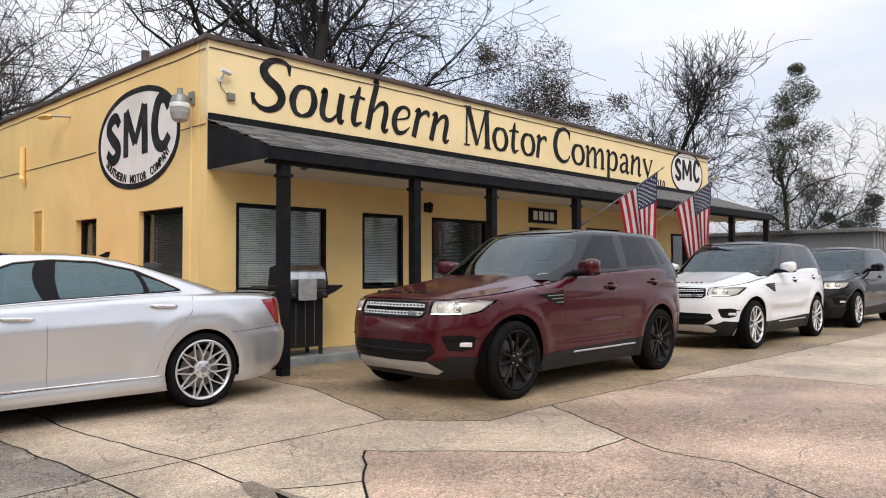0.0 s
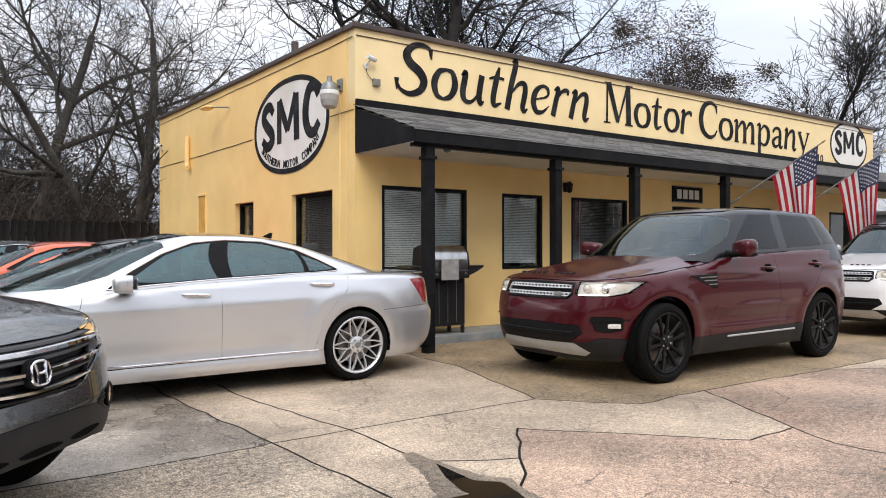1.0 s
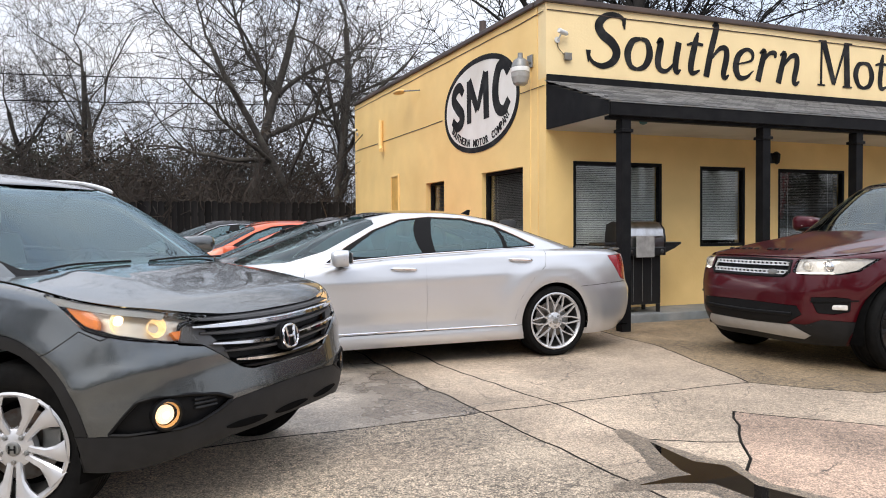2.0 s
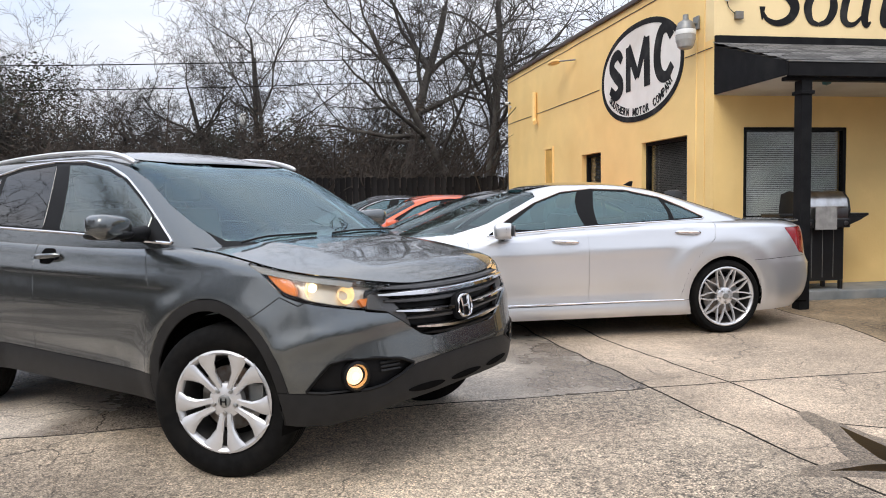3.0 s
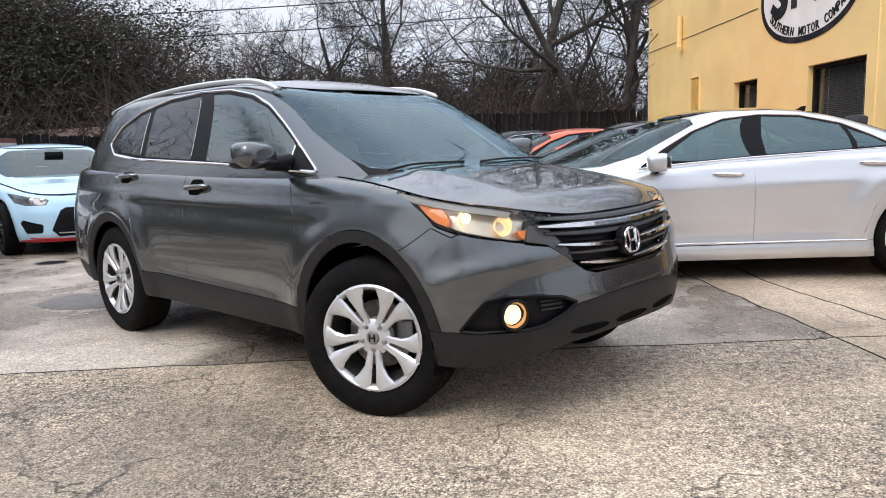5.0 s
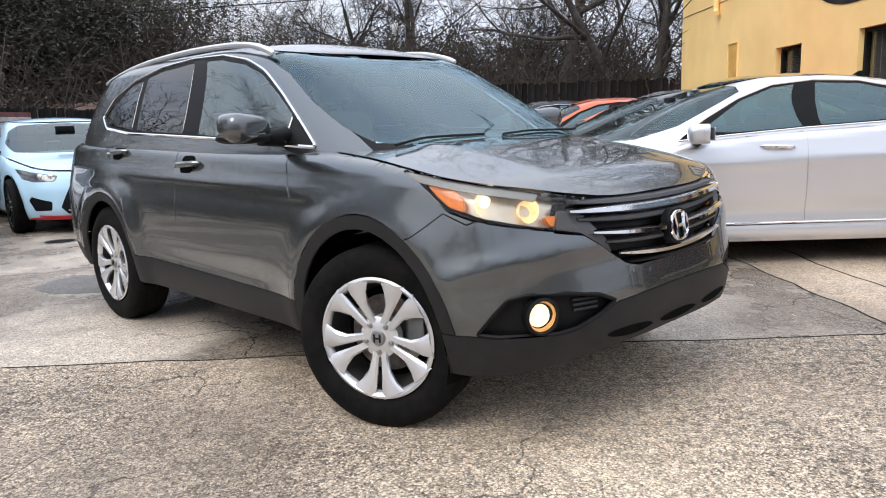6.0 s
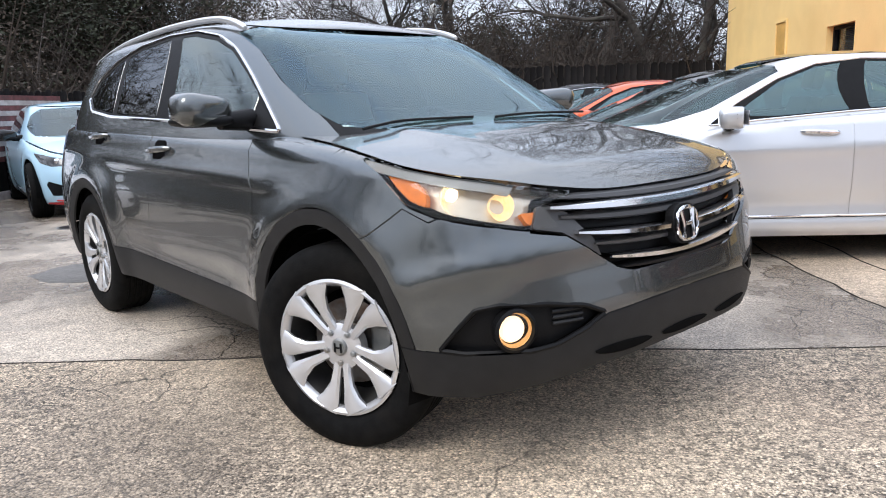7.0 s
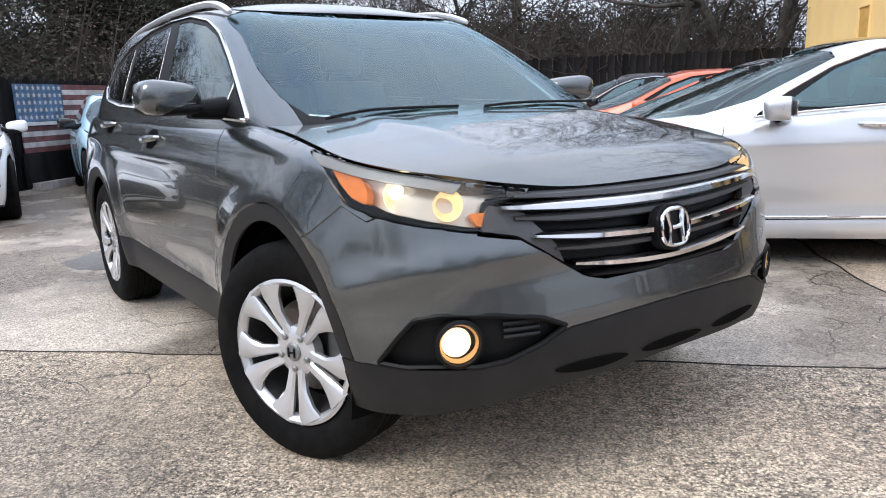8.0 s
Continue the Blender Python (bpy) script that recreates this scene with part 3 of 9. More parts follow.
# shallow painted-over niche in the side wall
niche = thing("blocked_opening", WEST, "narrow bricked-up opening painted yellow", "niche", kind="structure")
part("jamb", boxes(((WEST_LEN - 6.32, -0.03, 1.0), (WEST_LEN - 6.28, -0.001, 2.45)), ((WEST_LEN - 5.86, -0.03, 1.0), (WEST_LEN - 5.82, -0.001, 2.45)), ((WEST_LEN - 6.28, -0.03, 2.41), (WEST_LEN - 5.86, -0.001, 2.45)), bevel=0.004), YELLOW, niche)
part("infill", boxes(((WEST_LEN - 6.27, -0.012, 1.0), (WEST_LEN - 5.87, -0.002, 2.4))), mat("ochre_painted_board", (0.62, 0.36, 0.09), 0.6, vary=0.15, scale=4, bump=0.3, bump_scale=30), niche)


# ---- painted signs ----
def ellipse(cx, cz, a, b, n=72, power=2.0):
    out = []
    for i in range(n):
        t = 2 * math.pi * i / n
        c, s = math.cos(t), math.sin(t)
        out.append((cx + a * math.copysign(abs(c) ** (2 / power), c), cz + b * math.copysign(abs(s) ** (2 / power), s)))
    return out


def ring_mesh(outer, inner, y0, y1):
    bm = bmesh.new()
    n = len(outer)
    v = [[bm.verts.new((p[0], y, p[1])) for p in loop] for y in (y0, y1) for loop in (outer, inner)]
    for i in range(n):
        j = (i + 1) % n
        for a, b in ((v[0], v[1]), (v[2], v[3]), (v[0], v[2]), (v[1], v[3])):
            bm.faces.new((a[i], a[j], b[j], b[i]))
    bmesh.ops.recalc_face_normals(bm, faces=bm.faces)
    return bm


def brush(points, widths, y=-0.012, bm=None):
    """A painted stroke: a flat band along points, with its own width at each."""
    bm = bm or bmesh.new()
    pts = [Vector((p[0], p[1])) for p in points]
    rows = []
    for i, p in enumerate(pts):
        d = (pts[min(i + 1, len(pts) - 1)] - pts[max(i - 1, 0)]).normalized()
        nrm = Vector((-d.y, d.x)) * widths[i] / 2
        rows.append([bm.verts.new((q.x, yy, q.y)) for q in (p + nrm, p - nrm) for yy in (y, y + 0.004)])
    for a, b in zip(rows, rows[1:]):
        for i, j in ((0, 2), (2, 3), (3, 1), (1, 0)):
            bm.faces.new((a[i], a[j], b[j], b[i]))
    for r in (rows[0], rows[-1]):
        bm.faces.new((r[0], r[1], r[3], r[2]))
    bmesh.ops.recalc_face_normals(bm, faces=bm.faces)
    return bm


def smooth_line(pts, n=8):
    """Catmull-Rom through a few points of any dimension."""
    out = []
    p = [tuple(2 * a - b for a, b in zip(pts[0], pts[1])), *pts, tuple(2 * a - b for a, b in zip(pts[-1], pts[-2]))]
    for i in range(1, len(p) - 2):
        for k in range(n):
            t = k / n
            out.append(tuple(0.5 * (2 * b + (c - a) * t + (2 * a - 5 * b + 4 * c - d) * t * t + (3 * b - a - 3 * c + d) * t ** 3) for a, b, c, d in zip(p[i - 1], p[i], p[i + 1], p[i + 2])))
    out.append(tuple(pts[-1]))
    return out


def roundel(name, wall_m, cx, cz, a, b, label, rim, small_words):
    """A painted oval: white field, black rim, three tall brush letters and a line of small capitals on the curve."""
    sign = thing(name, wall_m, label, "sign")
    part("field", extruded(ellipse(cx, cz, a - rim * 0.5, b - rim * 0.5, power=2.15), (-0.006, -0.002)), SIGN_WHITE, sign)
    part("rim", ring_mesh(ellipse(cx, cz, a, b, power=2.15), ellipse(cx, cz, a - rim, b - rim, power=2.15), -0.010, -0.003), SIGN_BLACK, sign)

    def at(pts):
        return [(cx + x * a, cz + z * b, *rest) for x, z, *rest in pts]

    w = a * 0.125
    for letter in ([[(-0.42, 0.36, 0.8), (-0.52, 0.52, 1.0), (-0.65, 0.46, 1.05), (-0.70, 0.28, 1.1), (-0.60, 0.10, 1.2), (-0.47, -0.08, 1.2), (-0.47, -0.26, 1.1), (-0.60, -0.34, 1.0), (-0.74, -0.18, 0.8)]],
                   [[(-0.25, -0.34, 0.95), (-0.25, 0.58, 0.95)], [(-0.25, 0.58, 1.0), (-0.02, -0.10, 0.9)], [(-0.02, -0.10, 0.7), (0.20, 0.62, 0.95)], [(0.20, 0.62, 1.1), (0.22, -0.34, 1.1)]],
                   [[(0.76, 0.42, 0.8), (0.67, 0.62, 0.95), (0.54, 0.60, 1.1), (0.46, 0.34, 1.2), (0.45, 0.02, 1.2), (0.52, -0.22, 1.1), (0.65, -0.28, 0.95), (0.77, -0.10, 0.8)]]):
        bm = bmesh.new()
        for stroke in letter:
            line = smooth_line(at(stroke), 7 if len(stroke) > 2 else 1)
            brush([p[:2] for p in line], [p[2] * w for p in line], -0.012 - 0.0006 * len(bm.verts) % 0.001, bm)
        part("brush_letter", bm, SIGN_BLACK, sign)
    if small_words:
        # small capitals along the lower curve
        text = "SOUTHERN MOTOR COMPANY"
        for i, ch in enumerate(text):
            if ch == " ":
                continue
            t = radians(-149 + 121 * i / (len(text) - 1))
            px, pz = cx + 0.84 * a * math.cos(t), cz + 0.82 * b * math.sin(t) + 0.01
            slope = math.degrees(math.atan2(b * math.cos(t), -a * math.sin(t)))
            bm = words(ch, 0.085 if ch not in "M" else 0.105, 0.125, bold=0.015)
            bmesh.ops.transform(bm, matrix=pose(px, -0.012, pz, 0, -slope, 0) @ pose(-0.04, 0, -0.055), verts=bm.verts)
            part("small_letter", bm, SIGN_BLACK, sign)
    return sign


roundel("painted_roundel", WEST, WEST_LEN - 2.07, 3.31, 1.35, 0.775, "white oval sign with black rim painted on yellow wall", 0.085, True)
roundel("painted_roundel", FRONT, 13.92, 3.87, 0.92, 0.58, "small white oval sign with thin black rim on cream band", 0.05, False)
# brush letters: strokes of (x, height, width) on a unit body, heights in cap-heights
GLYPHS = {}
GLYPHS["S"] = (0.62, [[(0.60, 0.80, 0.05), (0.56, 0.93, 0.07), (0.40, 0.985, 0.09), (0.22, 0.93, 0.12), (0.13, 0.77, 0.16), (0.22, 0.61, 0.17), (0.42, 0.47, 0.17), (0.53, 0.30, 0.16), (0.48, 0.12, 0.13), (0.30, 0.03, 0.10), (0.12, 0.08, 0.07), (0.02, 0.20, 0.05)], [(0.0, 0.30, 0.10), (0.03, 0.08, 0.02)], [(0.62, 0.74, 0.03), (0.58, 0.95, 0.09)]])
GLYPHS["o"] = (0.50, [[(0.27, 0.60, 0.06), (0.12, 0.54, 0.11), (0.05, 0.32, 0.14), (0.13, 0.09, 0.10), (0.27, 0.02, 0.06)], [(0.27, 0.02, 0.06), (0.42, 0.10, 0.11), (0.48, 0.32, 0.14), (0.40, 0.55, 0.10), (0.27, 0.60, 0.06)]])
GLYPHS["u"] = (0.56, [[(0.02, 0.55, 0.03), (0.10, 0.60, 0.12), (0.09, 0.22, 0.13), (0.16, 0.06, 0.10), (0.30, 0.05, 0.07), (0.44, 0.22, 0.04)], [(0.46, 0.61, 0.13), (0.45, 0.20, 0.13), (0.50, 0.04, 0.10), (0.57, 0.09, 0.03)]])
GLYPHS["t"] = (0.36, [[(0.20, 0.84, 0.05), (0.17, 0.62, 0.12), (0.14, 0.22, 0.13), (0.19, 0.05, 0.10), (0.34, 0.11, 0.03)], [(0.0, 0.58, 0.04), (0.14, 0.62, 0.06), (0.34, 0.61, 0.05)]])
GLYPHS["h"] = (0.54, [[(0.05, 1.0, 0.03), (0.14, 1.0, 0.12), (0.09, 0.5, 0.13), (0.06, 0.0, 0.13)], [(0.10, 0.32, 0.03), (0.26, 0.56, 0.08), (0.40, 0.58, 0.11), (0.44, 0.40, 0.13), (0.42, 0.10, 0.12), (0.47, 0.01, 0.09), (0.54, 0.07, 0.03)]])
GLYPHS["e"] = (0.46, [[(0.08, 0.30, 0.03), (0.38, 0.40, 0.05), (0.38, 0.56, 0.08), (0.24, 0.61, 0.07), (0.09, 0.48, 0.12), (0.06, 0.24, 0.14), (0.16, 0.05, 0.11), (0.32, 0.06, 0.07), (0.46, 0.20, 0.02)]])
GLYPHS["r"] = (0.40, [[(0.02, 0.57, 0.03), (0.12, 0.61, 0.11), (0.09, 0.3, 0.13), (0.06, 0.0, 0.13)], [(0.10, 0.34, 0.03), (0.22, 0.56, 0.07), (0.36, 0.60, 0.09), (0.39, 0.50, 0.05)]])
GLYPHS["n"] = (0.55, [[(0.02, 0.57, 0.03), (0.12, 0.61, 0.11), (0.09, 0.3, 0.13), (0.06, 0.0, 0.13)], [(0.10, 0.30, 0.03), (0.26, 0.55, 0.08), (0.40, 0.58, 0.11), (0.44, 0.40, 0.13), (0.42, 0.10, 0.12), (0.47, 0.01, 0.09), (0.55, 0.07, 0.03)]])
GLYPHS["M"] = (0.86, [[(0.08, 0.99, 0.05), (0.09, 0.0, 0.06)], [(0.0, 0.99, 0.035), (0.20, 0.99, 0.035)], [(0.0, 0.015, 0.035), (0.19, 0.015, 0.035)], [(0.12, 1.0, 0.15), (0.42, 0.06, 0.12)], [(0.42, 0.04, 0.04), (0.70, 1.0, 0.07)], [(0.71, 1.0, 0.15), (0.76, 0.0, 0.16)], [(0.66, 0.99, 0.035), (0.86, 0.99, 0.035)], [(0.64, 0.015, 0.035), (0.88, 0.015, 0.035)]])
GLYPHS["C"] = (0.66, [[(0.64, 0.74, 0.04), (0.58, 0.92, 0.07), (0.40, 0.985, 0.09), (0.18, 0.86, 0.14), (0.08, 0.54, 0.17), (0.15, 0.20, 0.15), (0.36, 0.03, 0.10), (0.56, 0.08, 0.07), (0.66, 0.24, 0.03)], [(0.64, 0.70, 0.02), (0.62, 0.94, 0.07)]])
GLYPHS["m"] = (0.84, [[(0.0, 0.58, 0.03), (0.10, 0.61, 0.10), (0.10, 0.3, 0.13), (0.10, 0.0, 0.13)], [(0.12, 0.34, 0.03), (0.26, 0.57, 0.08), (0.38, 0.57, 0.11), (0.42, 0.38, 0.13), (0.42, 0.0, 0.13)], [(0.44, 0.34, 0.03), (0.58, 0.57, 0.08), (0.70, 0.57, 0.11), (0.74, 0.38, 0.13), (0.74, 0.0, 0.13)], [(0.02, 0.012, 0.03), (0.19, 0.012, 0.03)], [(0.34, 0.012, 0.03), (0.50, 0.012, 0.03)], [(0.66, 0.012, 0.03), (0.83, 0.012, 0.03)]])
GLYPHS["p"] = (0.54, [[(0.0, 0.58, 0.03), (0.11, 0.61, 0.10), (0.11, 0.2, 0.13), (0.11, -0.30, 0.13)], [(0.02, -0.29, 0.03), (0.21, -0.29, 0.03)], [(0.13, 0.42, 0.03), (0.28, 0.60, 0.07), (0.44, 0.52, 0.12), (0.48, 0.30, 0.14), (0.40, 0.08, 0.10), (0.26, 0.03, 0.06), (0.13, 0.12, 0.03)]])
GLYPHS["a"] = (0.48, [[(0.06, 0.46, 0.08), (0.14, 0.58, 0.07), (0.30, 0.59, 0.09), (0.37, 0.44, 0.13), (0.36, 0.12, 0.13), (0.42, 0.02, 0.09), (0.49, 0.08, 0.03)], [(0.36, 0.36, 0.04), (0.18, 0.30, 0.07), (0.07, 0.17, 0.12), (0.14, 0.04, 0.10), (0.26, 0.06, 0.06), (0.37, 0.18, 0.03)]])
GLYPHS["y"] = (0.54, [[(0.06, 0.60, 0.13), (0.28, 0.06, 0.12)], [(0.48, 0.60, 0.07), (0.30, 0.10, 0.06), (0.20, -0.16, 0.07), (0.06, -0.24, 0.09)], [(0.0, 0.60, 0.03), (0.17, 0.60, 0.03)], [(0.38, 0.60, 0.03), (0.54, 0.60, 0.03)]])


def brush_word(text, x0, x1, z0, cap, slant, owner):
    """A word of brush letters between x0 and x1 on the baseline z0, one part a letter."""
    gap = 0.07
    total = sum(GLYPHS[c][0] for c in text) + gap * (len(text) - 1)
    sx, pen = (x1 - x0) / total, x0
    for c in text:
        wide, strokes = GLYPHS[c]
        bm = bmesh.new()
        for k, st in enumerate(strokes):
            line = smooth_line([(pen + x * sx + slant * z * cap, z0 + z * cap, w * (0.5 * sx + 0.5 * cap)) for x, z, w in st], 7 if len(st) > 2 else 2)
            brush([p[:2] for p in line], [p[2] for p in line], -0.009 - 0.0008 * k, bm)
        part("letter", bm, SIGN_BLACK, owner)
        pen += (wide + gap) * sx


lettering = thing("painted_lettering", FRONT, "large hand-painted black words on the cream sign band", "sign")
brush_word("Southern", 0.64, 4.62, 3.555, 0.775, 0.16, lettering)
brush_word("Motor", 5.02, 7.54, 3.575, 0.73, 0.03, lettering)
brush_word("Company", 7.78, 12.02, 3.57, 0.73, 0.03, lettering)
for i, ch in enumerate("2010"):
    bm = words(ch, 0.125 if ch != "1" else 0.06, 0.2, bold=0.01)
    bmesh.ops.transform(bm, matrix=pose(12.05 + 0.16 * i + (0.03 if ch == "1" else 0), -0.007, 3.36), verts=bm.verts)
    part("letter", bm, SIGN_BLACK, lettering)
board = thing("number_board", FRONT, "black board with pale painted bars over the door", "sign")
part("board", boxes(((6.93, -0.03, 2.22), (7.88, -0.002, 2.54)), bevel=0.006), BLACK_PAINT, board)
part("board_rim", boxes(((6.93, -0.036, 2.525), (7.88, -0.031, 2.54)), ((6.93, -0.036, 2.22), (7.88, -0.031, 2.235))), METAL_GREY, board)
for i in range(4):
    part("bar", boxes(((7.06 + 0.185 * i, -0.036, 2.29), (7.195 + 0.185 * i, -0.031, 2.47))), SIGN_WHITE, board)

# ---- porch ----
porch = part("porch_slab", boxes(((0.5, -0.78, -0.02), (EAST_X, -0.003, 0.11)), bevel=0.012), PORCH)
tagged(porch, "low grey painted concrete porch along the shop front", "porch", kind="structure")
AW_Y, AW_X0, AW_X1 = -1.46, 0.0, 15.95
awning = thing("porch_roof", label="lean-to porch roof with grey shingles and black trim", category="porch roof")
part("flashing", boxes(((AW_X0, -0.05, 3.27), (EAST_X + 0.1, -0.003, 3.395)), bevel=0.006), BLACK_PAINT, awning)
bm = extruded([(-0.004, 3.27), (AW_Y, 2.79), (AW_Y, 2.74), (-0.004, 3.2)], (AW_X0 + 0.02, AW_X1 - 0.02), "x")
part("deck", bm, BLACK_PAINT, awning)
part("fascia", boxes(((AW_X0 + 0.03, AW_Y - 0.035, 2.62), (AW_X1, AW_Y + 0.005, 2.775)), bevel=0.005), BLACK_PAINT, awning)
part("drip_edge", boxes(((AW_X0 + 0.02, AW_Y - 0.045, 2.776), (AW_X1 + 0.01, AW_Y + 0.02, 2.79))), METAL_GREY, awning)
for x0 in (AW_X0, AW_X1 - 0.03):
    part("gable_panel", extruded([(-0.004, 3.27), (AW_Y - 0.03, 2.78), (AW_Y - 0.03, 2.63), (-0.004, 2.64)], (x0, x0 + 0.028), "x"), BLACK_PAINT, awning)
part("soffit", boxes(((AW_X0 + 0.03, AW_Y + 0.006, 2.63), (AW_X1 - 0.04, -0.003, 2.65))), SOFFIT, awning)
part("beam", boxes(((AW_X0 + 0.06, AW_Y + 0.04, 2.585), (AW_X1 - 0.06, AW_Y + 0.14, 2.628)), bevel=0.004), BLACK_PAINT, awning)


def post(x):
    p = thing("porch_post", pose(x, AW_Y + 0.09, 0), "square black painted timber porch post", "post", "porch posts")
    part("shaft", boxes(((-0.065, -0.065, 0.0), (0.065, 0.065, 2.585)), bevel=0.006), BLACK_PAINT, p)
    part("cap_block", boxes(((-0.085, -0.085, 2.43), (0.085, 0.085, 2.47)), bevel=0.005), BLACK_PAINT, p)
    return p


first_post = post(0.3)
for x in (2.51, 4.21, 6.61, 8.8, 10.99, 13.52, 15.8):
    copy_thing(first_post, pose(x, AW_Y + 0.09, 0))


# ---- car kit: bodies are smooth wrapped surfaces, cut into panels with real gaps ----
def curve(*pts):
    """A smooth monotone curve through (x, y) points, for arrays."""
    xs, ys = np.array([p[0] for p in pts], float), np.array([p[1] for p in pts], float)
    h, d = np.diff(xs), np.diff(ys) / np.diff(xs)
    m = np.zeros(len(xs))
    m[0], m[-1] = d[0], d[-1]
    for i in range(1, len(xs) - 1):
        if d[i - 1] * d[i] > 0:
            w1, w2 = 2 * h[i] + h[i - 1], h[i] + 2 * h[i - 1]
            m[i] = (w1 + w2) / (w1 / d[i - 1] + w2 / d[i])

    def f(x):
        x = np.clip(np.asarray(x, float), xs[0], xs[-1])
        i = np.clip(np.searchsorted(xs, x) - 1, 0, len(xs) - 2)
        t = (x - xs[i]) / h[i]
        return ys[i] * (1 + 2 * t) * (1 - t) ** 2 + m[i] * h[i] * t * (1 - t) ** 2 + ys[i + 1] * t * t * (3 - 2 * t) + m[i + 1] * h[i] * t * t * (t - 1)

    return f


class Wrap:
    """The side, nose and tail of a body as one surface over (s, z): s runs from the nose's middle round the right side to the tail's middle."""

    def __init__(self, xc, nf, nr, front, rear, width, top=None, shoulder=(0.05, 0.04), bumps=()):
        self.xc, self.nf, self.nr, self.front, self.rear, self.width = xc, nf, nr, front, rear, width
        self.top, self.shoulder, self.bumps = top, shoulder, bumps
        zr = 0.5 * (0.7 + 0.7) if top is None or float(front(0.7)) != float(front(2.0)) else 0.7
        af, ar, w = float(front(zr)) - xc, xc - float(rear(zr)), float(width(zr))
        th = np.linspace(0, math.pi / 2, 3000)
        cf, sf = np.cos(th) ** (2 / nf), np.sin(th) ** (2 / nf)
        cr, sr = np.cos(th[::-1]) ** (2 / nr), np.sin(th[::-1]) ** (2 / nr)
        self.xh = np.concatenate([cf, -cr[1:]])
        self.yh = np.concatenate([sf, sr[1:]])
        X = np.where(self.xh > 0, self.xh * af, self.xh * ar)
        self.s = np.concatenate([[0], np.cumsum(np.hypot(np.diff(X), np.diff(self.yh * w)))])
        self.mid, self.length = float(self.s[len(th) - 1]), float(self.s[-1])

    def base(self, s, z):
        xh, yh = np.interp(s, self.s, self.xh), np.interp(s, self.s, self.yh)
        a = np.where(xh > 0, self.front(z) - self.xc, self.xc - self.rear(z))
        n = np.where(xh > 0, self.nf, self.nr)
        w = self.width(z)
        gx, gy = np.sign(xh) * np.abs(xh) ** (n - 1) / a, np.abs(yh) ** (n - 1) / w
        g = np.hypot(gx, gy)
        return self.xc + xh * a, yh * w, gx / g, gy / g

    def point(self, s, z, out=0.0):
        s, z = np.asarray(s, float), np.asarray(z, float)
        x, y, gx, gy = self.base(s, z)
        push = np.zeros_like(x) + out
        for b in self.bumps:
            push = push + b(x, y, z)
        if self.top is not None:
            rz, ry = self.shoulder if isinstance(self.shoulder, tuple) else self.shoulder(x)
            d = np.clip((self.top(x) - z) / rz, 0, 1)
            push = push - ry * (1 - np.sqrt(np.clip(1 - (1 - d) ** 2, 0, 1)))
        return np.stack([x + gx * push, -(y + gy * push), z], -1)

    def normal(self, s, z):
        e = 0.004
        s = np.clip(np.asarray(s, float), e, self.length - e)
        a = self.point(s + e, z) - self.point(s - e, z)
        b = self.point(s, np.asarray(z) + e) - self.point(s, np.asarray(z) - e)
        n = np.cross(b, a)
        n = n / np.maximum(np.linalg.norm(n, axis=-1, keepdims=True), 1e-9)
        x, y, gx, gy = self.base(s, z)
        flip = np.sign(n[..., 0] * gx - n[..., 1] * gy + n[..., 2] * 0.3)
        return n * np.where(flip == 0, 1, flip)[..., None]

    def at(self, spec):
        """(s, z) of a point given as ("s", x, z) on the side, ("f", y, z) on the nose or ("r", y, z) on the tail."""
        kind, v, z = spec
        if kind == "s":
            a = float(self.front(z)) - self.xc if v > self.xc else self.xc - float(self.rear(z))
            return float(np.interp(-(v - self.xc) / a, -self.xh, self.s)), z
        k = len(self.xh) // 2 + 1
        yy = abs(v) / float(self.width(z))
        if kind == "f":
            return float(np.interp(yy, self.yh[:k], self.s[:k])), z
        return float(np.interp(-yy, -self.yh[k - 1:], self.s[k - 1:])), z


def rounded(pts, r, n=4):
    """A polygon of 2D points with its corners rounded."""
    if r <= 0:
        return list(pts)
    out = []
    for i, p in enumerate(pts):
        a, b = Vector(pts[i - 1]), Vector(pts[(i + 1) % len(pts)])
        q = Vector(p)
        da, db = (a - q), (b - q)
        k = min(r, da.length * 0.45, db.length * 0.45)
        p1, p2 = q + da.normalized() * k, q + db.normalized() * k
        for j in range(n + 1):
            t = j / n
            out.append(tuple(p1 * (1 - t) ** 2 + q * 2 * t * (1 - t) + p2 * t * t))
    return out


def inside(poly, x, y):
    hit = False
    for (ax, ay), (bx, by) in zip(poly, poly[-1:] + poly[:-1]):
        if (ay > y) != (by > y) and x < (bx - ax) * (y - ay) / (by - ay) + ax:
            hit = not hit
    return hit


